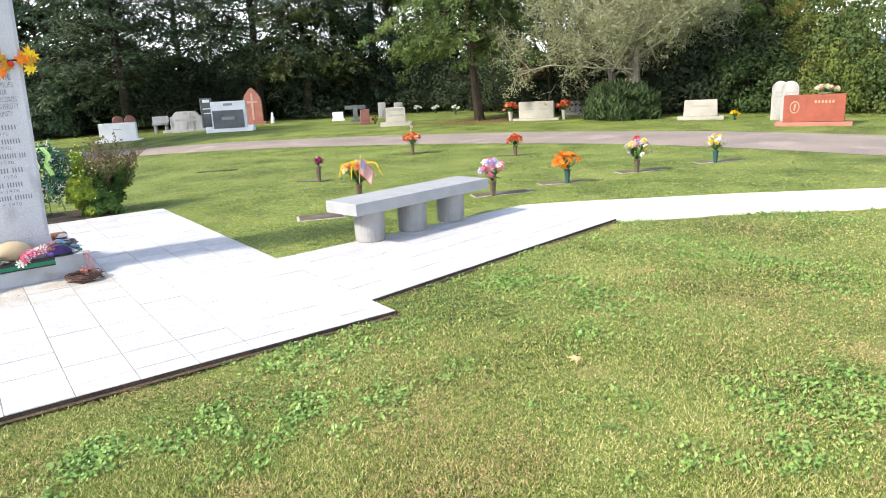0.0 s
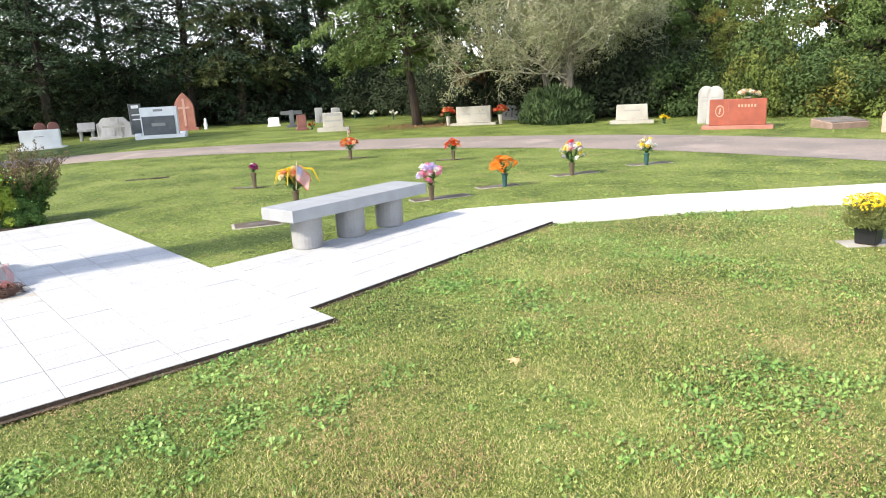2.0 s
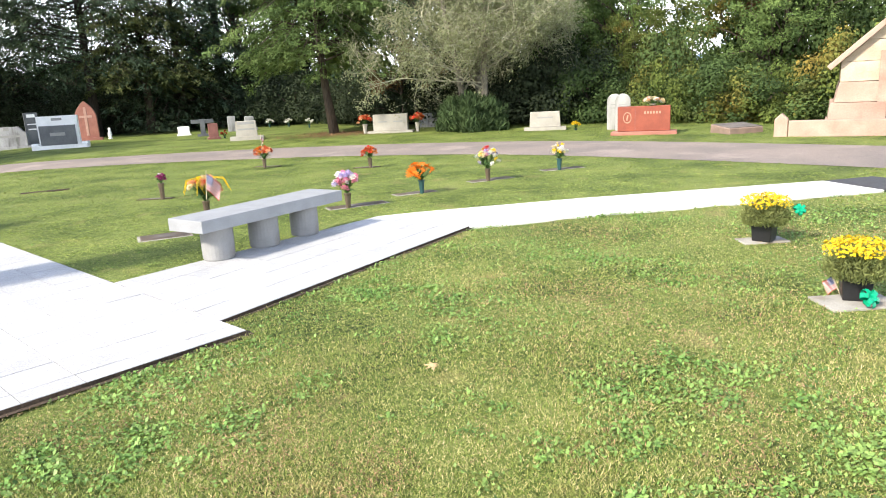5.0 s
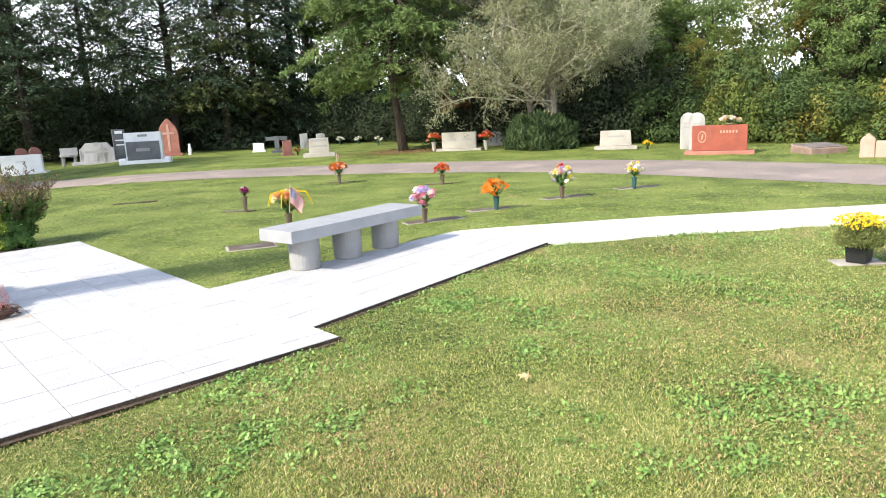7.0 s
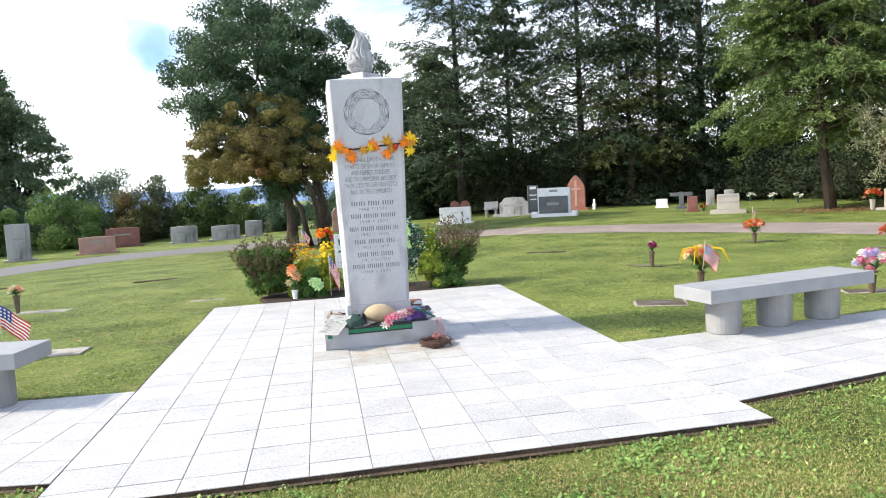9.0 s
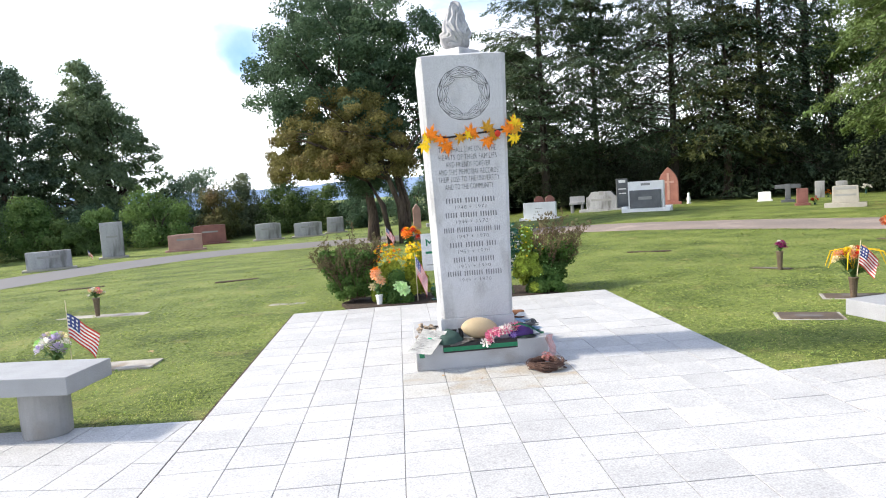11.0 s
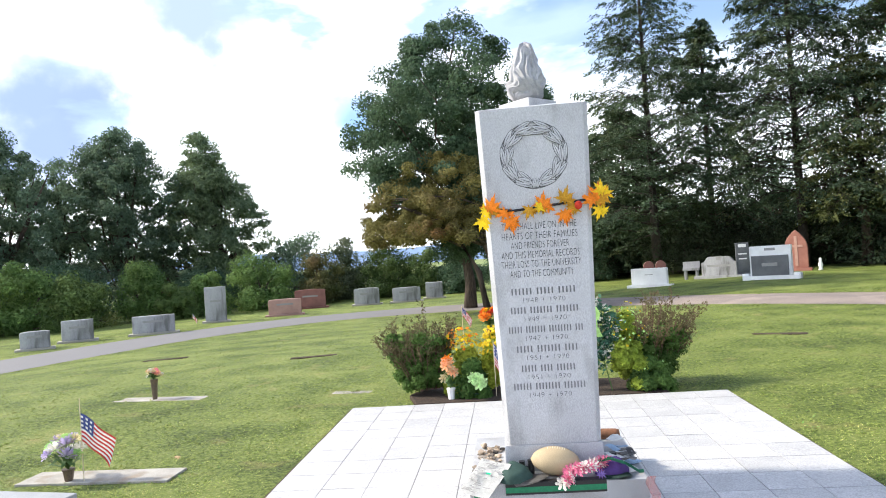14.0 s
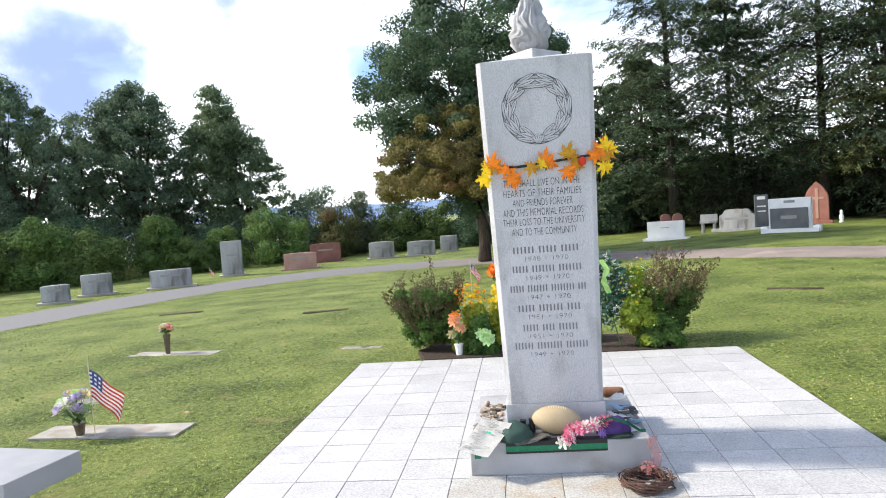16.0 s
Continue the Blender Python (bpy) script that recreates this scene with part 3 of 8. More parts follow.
def text_mesh(words, height, material, squeeze=0.6):
    cu = bpy.data.curves.new("inscription", "FONT")
    cu.body, cu.size, cu.align_x, cu.align_y, cu.extrude, cu.resolution_u = words, height / 0.72, "CENTER", "CENTER", 0.0008, 3
    cu.offset, cu.space_character = -0.0010, 1.08
    ob = bpy.data.objects.new("inscription", cu)
    scene.collection.objects.link(ob)
    dg = bpy.context.evaluated_depsgraph_get()
    me = bpy.data.meshes.new_from_object(ob.evaluated_get(dg))
    bpy.data.objects.remove(ob)
    bpy.data.curves.remove(cu)
    me.transform(Matrix.Diagonal((squeeze, 1, 1, 1)))
    me.materials.clear()
    me.materials.append(material)
    return me


def in_poly(x, y, poly):
    inside = np.zeros(len(x), dtype=bool)
    for (x0, y0), (x1, y1) in zip(poly, poly[1:] + poly[:1]):
        cross = (y0 > y) != (y1 > y)
        if y1 != y0:
            inside ^= cross & (x < (x1 - x0) * (y - y0) / (y1 - y0) + x0)
    return inside


# ---- plan ----
MID = 0.35                                   # the axis of the memorial
SLAB = (-1.60, 2.30, 3.84, 9.87)             # x from, to; y from, to
WING = [(2.302, 4.17), (5.58, 4.75), (5.52, 6.13), (2.302, 5.88)]
WING_L = [(2 * MID - x, y) for x, y in WING][::-1]
PATH_R = [(5.58, 4.75), (7.05, 3.72), (9.62, 1.70), (10.15, 2.50), (7.62, 4.66), (5.95, 5.88), (5.52, 6.13)]
PATH_L = [(2 * MID - x, y) for x, y in PATH_R][::-1]
BED = [(-0.92, 9.89), (1.72, 9.89), (1.86, 10.4), (1.66, 10.8), (0.35, 10.9), (-0.9, 10.8), (-1.06, 10.4)]
GROUND_Z = -0.035
LINE = [(12.6, -6), (13.4, 1), (13.75, 5.5), (13.75, 8.5), (13.2, 11.3), (11.3, 15.4), (8.3, 19.2), (4.4, 22.0), (-0.6, 23.9), (-5.4, 23.0), (-8.1, 20.3), (-9.5, 17.3), (-10.3, 14.8), (-12.2, 9), (-14.5, 2), (-17, -6)]


def spline(pts, n=8):
    out = []
    for i in range(len(pts) - 1):
        p0, p1, p2, p3 = (np.array(pts[max(0, min(len(pts) - 1, i + k))], dtype=float) for k in (-1, 0, 1, 2))
        for s in range(n):
            t = s / n
            out.append(0.5 * (2 * p1 + (p2 - p0) * t + (2 * p0 - 5 * p1 + 4 * p2 - p3) * t * t + (3 * p1 - p0 - 3 * p2 + p3) * t ** 3))
    return np.array(out + [np.array(pts[-1], dtype=float)])


# the land falls away gently on the open side: places there are drawn out from the memorial's forecourt
HUB = np.array((0.22, 2.66, 1.57))


def drawn_out(x, y):
    """The share by which a place is moved out from the forecourt, by its bearing and distance."""
    dx, dy = np.asarray(x, float) - HUB[0], np.asarray(y, float) - HUB[1]
    d, az = np.hypot(dx, dy), np.degrees(np.arctan2(dx, dy))
    side = np.interp(az, [-100, -70, -8, 9, 19], [0.0, 0.32, 0.32, 0.17, 0.0])
    u = np.clip((d - 10.5) / 9.0, 0, 1)
    return 1 + side * u * u * (3 - 2 * u)


def lie(x, y):
    """Where a place of the level plan lies on the falling land: x, y, z and its scale."""
    k = drawn_out(x, y)
    return HUB[0] + (np.asarray(x, float) - HUB[0]) * k, HUB[1] + (np.asarray(y, float) - HUB[1]) * k, HUB[2] + (GROUND_Z - HUB[2]) * k, k


LATTICE = np.random.default_rng(77).random((256, 256))


def swell(x, y, size, shift=0):
    """Smooth lumps between -1 and 1 of about the given size."""
    u, v = np.asarray(x, float) / size + 91.3 + shift, np.asarray(y, float) / size + 57.7 + shift
    i, j = np.floor(u).astype(int), np.floor(v).astype(int)
    fu, fv = u - i, v - j
    fu, fv = fu * fu * (3 - 2 * fu), fv * fv * (3 - 2 * fv)
    at = lambda a, b: LATTICE[a % 256, b % 256]
    return 2 * ((at(i, j) * (1 - fu) + at(i + 1, j) * fu) * (1 - fv) + (at(i, j + 1) * (1 - fu) + at(i + 1, j + 1) * fu) * fv) - 1


LOOP_X, LOOP_Y = [-9, MID - 5.2, MID - 1.95, MID + 1.95, MID + 5.2, 10, 14], [1.5, 5.4, 5.9, 5.9, 5.4, 2.2, -1.0]


# level spots under the flush stones, pots and vases: x, y, radius
SPOTS = [(4.98, 10.78, 0.3), (9.30, 10.62, 0.3), (7.20, 7.18, 0.35), (8.78, 7.02, 0.4), (10.35, 6.68, 0.4), (6.05, 7.14, 0.4), (3.58, 7.60, 0.4), (4.55, 8.35, 0.3),
         (-4.42, 11.16, 0.6), (-1.85, 10.95, 0.3), (2.22, 10.75, 0.3), (-3.55, 7.85, 0.35), (-2.85, 7.85, 0.35), (6.44, 2.04, 0.3), (4.98, 0.98, 0.3), (0.3, 10.5, 1.4)]


def relief(x, y):
    """The uneven lawn: low swells and tussocks, stronger on the lush side; never as high as the paving."""
    lush = np.clip((y - np.interp(x, LOOP_X, LOOP_Y)) / 0.6, 0, 1)
    h = 0.006 * swell(x, y, 0.85) + (0.006 + 0.004 * lush) * swell(x, y, 0.36, 7) + (0.005 + 0.008 * lush) * swell(x, y, 0.17, 19)
    for sx, sy, sr in SPOTS:
        h = h * np.clip((np.hypot(x - sx, y - sy) - sr) / 0.25, 0, 1)
    return h * np.clip((30 - np.hypot(x, y - 1)) / 12, 0, 1)


road_line = spline(LINE)
road_dir = np.gradient(road_line, axis=0)
road_dir /= np.linalg.norm(road_dir, axis=1)[:, None]
road_side = np.stack([road_dir[:, 1], -road_dir[:, 0]], axis=1)      # to the outside
road_half = np.interp(np.arange(len(road_line)), [0, 40, 75, len(road_line)], [1.6, 1.6, 1.25, 1.0])[:, None]
road_poly = [tuple(p) for p in np.concatenate([road_line + road_side * road_half, (road_line - road_side * road_half)[::-1]])]

# ---- ground, road, far hills ----
ray_az = np.radians(np.concatenate([np.arange(-58, 100, 0.55), np.arange(100, 302, 6.0)]))
ray_d = np.concatenate([[0.01, 0.5, 1.0], 1.3 * 1.02 ** np.arange(50), 3.5 * 1.0095 ** np.arange(121), 11.0 * 1.02 ** np.arange(45), [29, 33, 38, 45, 54, 66, 82, 120, 300, 900, 2500]])
ga, gd = np.meshgrid(ray_az, ray_d)
gx, gy = gd * np.sin(ga), 0.6 + gd * np.cos(ga)
px_, py_, pz_, _ = lie(gx, gy)
to_road = np.full(gx.shape, 99.0)
for rx, ry in road_line:
    to_road = np.minimum(to_road, np.hypot(gx - rx, gy - ry))
pz_ = pz_ + relief(gx, gy) * np.clip((to_road - 2.2) / 0.8, 0, 1) - np.clip((gd - 46) / 60, 0, 1) * 9.0 * np.clip((0.9 - np.sin(ga)) / 0.9, 0, 1)
na = len(ray_az)
cell = np.arange((len(ray_d) - 1) * na).reshape(-1, na)
turn_ = np.roll(cell, -1, axis=1)
ground_me = mesh_np("ground", np.stack([px_, py_, pz_], axis=2).reshape(-1, 3), np.stack([cell, cell + na, turn_ + na, turn_], axis=2).reshape(-1, 4)[:, ::-1], M_LAWN, True)
solid("ground", ground_me, None, (0, 0, 0), label="mown green lawn with dry straw patches", category="lawn", kind="structure")

g = bmesh.new()
left = [g.verts.new((float(qx), float(qy), float(qz) + 0.006)) for qx, qy, qz, _ in (lie(*p) for p in road_line - road_side * road_half)]
mid = [g.verts.new((float(qx), float(qy), float(qz) + 0.034)) for qx, qy, qz, _ in (lie(*p) for p in road_line)]
right = [g.verts.new((float(qx), float(qy), float(qz) + 0.006)) for qx, qy, qz, _ in (lie(*p) for p in road_line + road_side * road_half)]
for a, b in ((left, mid), (mid, right)):
    for i in range(len(a) - 1):
        g.faces.new((a[i], b[i], b[i + 1], a[i + 1]))
solid("road", g, M_ROAD, (0, 0, 0), label="narrow curving asphalt lane, pinkish grey and worn", category="road", kind="structure")

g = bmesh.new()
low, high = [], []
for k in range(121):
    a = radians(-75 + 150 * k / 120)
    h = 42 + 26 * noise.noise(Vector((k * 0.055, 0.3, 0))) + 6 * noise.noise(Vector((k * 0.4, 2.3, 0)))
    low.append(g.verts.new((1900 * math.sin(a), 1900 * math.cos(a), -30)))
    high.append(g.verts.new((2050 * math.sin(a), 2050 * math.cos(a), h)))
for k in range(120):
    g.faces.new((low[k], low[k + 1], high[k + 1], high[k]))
solid("backdrop_hills", g, M_HILL_HAZED, (0, 0, 0), label="wooded ridge on the horizon, haze put into its blue colour", category="hills", kind="structure", smooth=True)


# ---- the memorial's pavement ----
def bed_of(name, poly, label):
    return solid(name, flat(poly, 0.10, -0.105), M_SOIL, (0, 0, 0), label=label, category="paving", kind="structure")


x0, x1, y0, y1 = SLAB
slab_poly = [(x0, y0), (x1, y0), (x1, y1), (x0, y1)]


def grown(poly, by):
    cx, cy = sum(p[0] for p in poly) / len(poly), sum(p[1] for p in poly) / len(poly)
    out = []
    n = len(poly)
    for i in range(n):
        (ax, ay), (bx, by_), (cx_, cy_) = poly[i - 1], poly[i], poly[(i + 1) % n]
        n1 = Vector((by_ - ay, ax - bx)).normalized()
        n2 = Vector((cy_ - by_, bx - cx_)).normalized()
        m = (n1 + n2)
        m = m / max(0.3, m.dot(n1)) if m.length > 1e-4 else n1
        out.append((bx + m.x * by, by_ + m.y * by))
    return out


pavement_main = bed_of("pavement_main", slab_poly, "square granite paving round the memorial on dark bedding")
pavement_right = bed_of("pavement_wing_east", WING, "granite paved wing under the bench on dark bedding")
pavement_left = bed_of("pavement_wing_west", WING_L, "granite paved wing under the bench on dark bedding")
solid("path_east", flat(PATH_R, 0.10, -0.103, 0.006), M_CONCRETE, (0, 0, 0), label="pale concrete footpath leading to the lane", category="path", kind="structure")
solid("path_west", flat(PATH_L, 0.10, -0.103, 0.006), M_CONCRETE, (0, 0, 0), label="pale concrete footpath leading to the lane", category="path", kind="structure")
mat_bm = flat([(9.66, 1.72), (10.14, 2.48), (10.75, 2.05), (10.3, 1.25)], 0.05, -0.05, 0.004)
solid("tactile_mat", mat_bm, M_RUBBER, (0, 0, 0), label="dark studded mat at the end of the footpath", category="mat", kind="structure")
for poly in (slab_poly, WING, WING_L):
    solid("pavement_grout", flat(grown(poly, -0.012), 0.02, -0.0245), M_GROUT, (0, 0, 0), label="grey grout between the pavers", category="grout", kind="structure")
# bare earth along the paving's edge
strip = bmesh.new()
for poly in (slab_poly, WING, WING_L):
    f = strip.faces.new([strip.verts.new((x, y, GROUND_Z + 0.008)) for x, y in grown(poly, 0.038)])
    bmesh.ops.translate(strip, verts=f.verts[:], vec=(0, 0, 0.001 * len(strip.faces)))
solid("ground_edge", strip, M_SOIL, (0, 0, 0), label="strip of bare dark earth along the paving", category="earth", kind="structure")
solid("ground_bed", flat(BED, 0.06, GROUND_Z - 0.02, 0.015), M_MULCH, (0, 0, 0), label="dark mulched planting bed behind the memorial", category="flower bed", kind="structure")


# ---- memorial ----
memorial = thing("memorial_pillar", (MID, 7.16, 0), label="tall grey granite memorial pillar with carved wreath, inscription and stone flame", category="memorial")


def shaft_bm():
    """The shaft widens upwards; its four corners are cut off."""
    bm = bmesh.new()
    rows = []
    for z, h in ((0.357, 0.292), (1.40, 0.318), (2.43, 0.344)):
        c = 0.028
        pts = [(-h + c, -h), (h - c, -h), (h, -h + c), (h, h - c), (h - c, h), (-h + c, h), (-h, h - c), (-h, -h + c)]
        rows.append([bm.verts.new((x, y, z)) for x, y in pts])
    for a, b in zip(rows, rows[1:]):
        for k in range(8):
            bm.faces.new((a[k], a[(k + 1) % 8], b[(k + 1) % 8], b[k]))
    bm.faces.new(rows[0][::-1])
    bm.faces.new(rows[-1])
    return bm


part("base_block", box(1.04, 1.04, 0.195, 0.008), M_BASE, memorial, "wide granite base block")
part("plinth", box(0.60, 0.60, 0.160, 0.006, 0.195), M_GRANITE, memorial)
part("shaft", shaft_bm(), M_GRANITE, memorial)
bm = bmesh.new()
corner = [bm.verts.new((x * 0.335, y * 0.335, 2.432)) for x, y in ((-1, -1), (1, -1), (1, 1), (-1, 1))]
peak = [bm.verts.new((x * 0.09, y * 0.09, 2.492)) for x, y in ((-1, -1), (1, -1), (1, 1), (-1, 1))]
for k in range(4):
    bm.faces.new((corner[k], corner[(k + 1) % 4], peak[(k + 1) % 4], peak[k]))
bm.faces.new(peak)
bm.faces.new(corner[::-1])
part("cap", bm, M_GRANITE, memorial, "low pyramid cap of granite")
part("flame_foot", box(0.27, 0.27, 0.062, 0.006, 2.462), M_GRANITE, memorial, rot=(0, 0, 45))


def flame_bm():
    """A carved flame: a bulging body of twisting tongues with deep furrows and a ragged tip."""
    bm = bmesh.new()
    seg, rows = 150, 64
    grid = []
    for j in range(rows):
        v = j / (rows - 1)
        r = float(np.interp(v, (0, 0.08, 0.2, 0.34, 0.48, 0.62, 0.76, 0.9, 0.97, 1.0), (0.070, 0.100, 0.124, 0.130, 0.118, 0.096, 0.074, 0.056, 0.042, 0.012)))
        ring = []
        for i in range(seg):
            a = 2 * math.pi * i / seg
            tw = a + 0.30 * math.sin(7.5 * v + 2 * a) + 0.16 * math.sin(15 * v + 3 * a)
            sway = 2.6 * noise.noise(Vector((math.cos(a) * 1.8, math.sin(a) * 1.8, v * 4.5)))
            wide_ = 0.5 + 0.5 * math.cos(11 * tw + sway)
            thin_ = 0.5 + 0.5 * math.cos(27 * tw + 1.7 * sway + 4 * v)
            k = 0.84 + 0.13 * wide_ ** 0.6 + 0.075 * thin_ + 0.13 * noise.noise(Vector((math.cos(tw) * 2.2, math.sin(tw) * 2.2, v * 7)))
            z = 2.525 + 0.372 * v + 0.022 * v * wide_ + 0.05 * v ** 4 * noise.noise(Vector((math.cos(a) * 2.5, math.sin(a) * 2.5, 3.1)))
            ring.append(bm.verts.new((r * k * math.cos(a) - 0.006 * math.sin(5 * v), r * k * math.sin(a), z)))
        grid.append(ring)
    for a, b in zip(grid, grid[1:]):
        for i in range(seg):
            bm.faces.new((a[i], a[(i + 1) % seg], b[(i + 1) % seg], b[i]))
    bm.faces.new(grid[0][::-1])
    bm.faces.new(grid[-1])
    return bm


part("flame", flame_bm(), M_LIMESTONE, memorial, "carved stone flame with twisting furrows", smooth=True)

LEAN_F = math.degrees(math.atan2(0.053, 2.1))


def on_front(x, z, proud=0.0015):
    """A place on the shaft's front, which leans outwards to the top."""
    return (x, -(0.291 + (z - 0.33) / 2.1 * 0.053) - proud, z)


def carve(name, me, x, z, parent=None, label="", proud=0.0015, rot=0.0):
    return part(name, me, None, parent or memorial, label, on_front(x, z, proud), (90 + LEAN_F, rot, 0))


words = (("THEY SHALL LIVE ON IN THE", 1.700), ("HEARTS OF THEIR FAMILIES", 1.640), ("AND FRIENDS FOREVER", 1.582),
         ("AND THIS MEMORIAL RECORDS", 1.524), ("THEIR LOSS TO THE UNIVERSITY", 1.467), ("AND TO THE COMMUNITY", 1.407))
wide = (0.455, 0.46, 0.355, 0.475, 0.485, 0.385)
for (line, z), w in zip(words, wide):
    me = text_mesh(line, 0.045, M_LETTER, 1.0)
    span = max(v.co.x for v in me.vertices) - min(v.co.x for v in me.vertices)
    me.transform(Matrix.Diagonal((w / span, 1, 1, 1)))
    carve("inscription_line", me, 0, z, label="engraved dark lettering")
# engraved bars in place of the six engraved lines between the dates
for z, w, strokes, years in ((1.301, 0.40, (6, 5, 5), "1948 + 1970"), (1.185, 0.42, (5, 7, 7), "1949 + 1970"), (1.066, 0.46, (5, 7, 8, 3), "1947 + 1970"),
                             (0.946, 0.38, (5, 7, 4), "1951 + 1970"), (0.826, 0.335, (5, 4, 6), "1951 + 1970"), (0.715, 0.445, (6, 8, 7), "1949 + 1970")):
    pitch = w / (sum(strokes) + 0.9 * (len(strokes) - 1))
    x = -w / 2
    for count in strokes:
        b = bmesh.new()
        for k in range(count):
            bmesh.ops.create_cube(b, size=1.0, matrix=Matrix.Translation(((k + 0.5 - count / 2) * pitch, 0, 0.0008)) @ Matrix.Diagonal((pitch * 0.42, 0.040, 0.0016, 1)))
        carve("inscription_bar", finish(b, "inscription_bar", M_BAR_NAME), x + count * pitch / 2, z, label="row of engraved upright bars")
        x += (count + 0.9) * pitch
    me = text_mesh(years, 0.031, M_LETTER, 1.0)
    span = max(v.co.x for v in me.vertices) - min(v.co.x for v in me.vertices)
    me.transform(Matrix.Diagonal((0.255 / span, 1, 1, 1)))
    carve("inscription_line", me, 0, z - 0.056, label="engraved dark lettering")


def laurel(length, width, groove):
    """A pointed leaf in low relief, with a midrib furrow."""
    bm = bmesh.new()
    n = 9
    rows = []
    for i in range(n):
        t = i / (n - 1)
        w = width * math.sin(math.pi * t) ** 0.7 + 0.0006
        y = length * (t - 0.5)
        h = groove * math.sin(math.pi * t)
        rows.append([bm.verts.new((-w, y, 0)), bm.verts.new((-w * 0.5, y, h)), bm.verts.new((0, y, h * 0.35)), bm.verts.new((w * 0.5, y, h)), bm.verts.new((w, y, 0))])
    for a, b in zip(rows, rows[1:]):
        for k in range(4):
            bm.faces.new((a[k], a[k + 1], b[k + 1], b[k]))
    return bm


def leaf_outline(length, width):
    bm = bmesh.new()
    pts = []
    for i in range(20):
        t = 2 * math.pi * i / 20
        pts.append(bm.verts.new((width * math.sin(t) * abs(math.sin(t)) ** 0.2, length / 2 * math.cos(t), 0)))
    bm.faces.new(pts)
    return bm


wreath = part("carved_wreath", torus(0.2035, 0.0026, 72, 6), M_LETTER, memorial, "round laurel wreath carved in outline", on_front(0, 2.132, 0.0), (90 + LEAN_F, 0, 0))
part("wreath_ring", torus(0.1965, 0.0015, 72, 6), M_LETTER, wreath)
me_leaf = finish(laurel(0.092, 0.0096, 0.0022), "wreath_leaf", M_GRANITE)
me_line = finish(leaf_outline(0.098, 0.0126), "leaf_furrow", M_LETTER)
me_vein = finish(leaf_outline(0.070, 0.0011), "leaf_vein", M_LETTER)
for side in (-1, 1):
    for k in range(5):
        for n_, (off, tilt, ahead, size_) in enumerate(((0.022, -8, 2, 1.22), (-0.028, 16, 6, 1.12), (-0.003, 3, 0, 1.36))):
            a = radians(-70 + k * 35 + ahead)
            r = 0.168 + off
            x, y = side * r * math.cos(a), r * math.sin(a)
            turn = math.degrees(a) + tilt if side > 0 else -(math.degrees(a) + tilt)
            up_ = 0.0010 * k + 0.0005 * n_
            for nm, me, dz_ in (("leaf_furrow", me_line, 0.0014), ("wreath_leaf", me_leaf, 0.0018), ("leaf_vein", me_vein, 0.0034)):
                part(nm, me, None, wreath, loc=(x, y, dz_ + up_), rot=(0, 0, turn), scale=(size_,) * 3)
for k in range(5):
    part("leaf_furrow", me_line, None, wreath, loc=(0.011 * (k - 2), -0.172 - 0.003 * abs(k - 2), 0.012), rot=(0, 0, -14 * (k - 2)), scale=(0.5, 0.62, 1))
    part("wreath_leaf", me_leaf, None, wreath, loc=(0.011 * (k - 2), -0.172 - 0.003 * abs(k - 2), 0.0125), rot=(0, 0, -14 * (k - 2)), scale=(0.5, 0.62, 0.6))


# ---- benches ----
def bench_top(l, w, h, z):
    bm = box(l, w, h, 0.006, z)
    return bm


bench = thing("stone_bench", (3.885, 6.005, 0), 9.4, "pale grey granite slab bench on three round stone legs", "bench", "benches beside the memorial")
part("seat", bench_top(1.85, 0.475, 0.115, 0.305), M_BENCH, bench, "thick pale granite slab")
for x in (-0.61, -0.04, 0.53):
    prof = [(0.142, 0.0), (0.147, 0.012), (0.150, 0.10), (0.151, 0.295), (0.146, 0.3045)]
    part("leg", lathe(prof, 28), M_BENCHLEG, bench, loc=(x, -0.02, 0), smooth=False)
m = pose(2 * MID - 3.885, 6.005, 0, 0, 0, -9.4)
bench_west = copy_thing(bench, m)
for o in bench_west.children:
    o.location.x = -o.location.x


# ---- gravestones ----
def outline_of(kind, w, h):
    n = 14
    if kind == "flat":
        return [(-w / 2, 0), (w / 2, 0), (w / 2, h), (-w / 2, h)]
    if kind == "curve":
        return [(-w / 2, 0), (w / 2, 0)] + [(w / 2 * math.cos(math.pi * i / n) , h * 0.94 + h * 0.06 * math.sin(math.pi * i / n)) for i in range(n + 1)]
    if kind == "round":
        return [(-w / 2, 0), (w / 2, 0)] + [(w / 2 * math.cos(math.pi * i / n), h - w / 2 + w / 2 * math.sin(math.pi * i / n)) for i in range(n + 1)]
    if kind == "gothic":
        side = [(w / 2 * math.cos(1.15 * i / n) ** 0.9, h * 0.55 + h * 0.45 * (i / n) ** 0.85) for i in range(n)]
        side = [(w / 2 * (1 - (i / n) ** 2.1), h * 0.52 + h * 0.48 * (i / n)) for i in range(n)]
        return [(-w / 2, 0), (w / 2, 0)] + side + [(0, h)] + [(-x, z) for x, z in side[::-1]]
    if kind == "shoulder":
        return [(-w / 2, 0), (w / 2, 0), (w / 2, h * 0.70), (w * 0.42, h * 0.74)] + [(w * 0.36, h * 0.90), (w * 0.30, h), (-w * 0.30, h), (-w * 0.36, h * 0.90)] + [(-w * 0.42, h * 0.74), (-w / 2, h * 0.70)]
    if kind == "slant":
        return [(-w / 2, 0), (w / 2, 0), (w / 2 * 0.94, h), (-w / 2 * 0.94, h)]
    if kind == "peak":
        return [(-w / 2, 0), (w / 2, 0), (w / 2, h * 0.8), (0, h), (-w / 2, h * 0.8)]


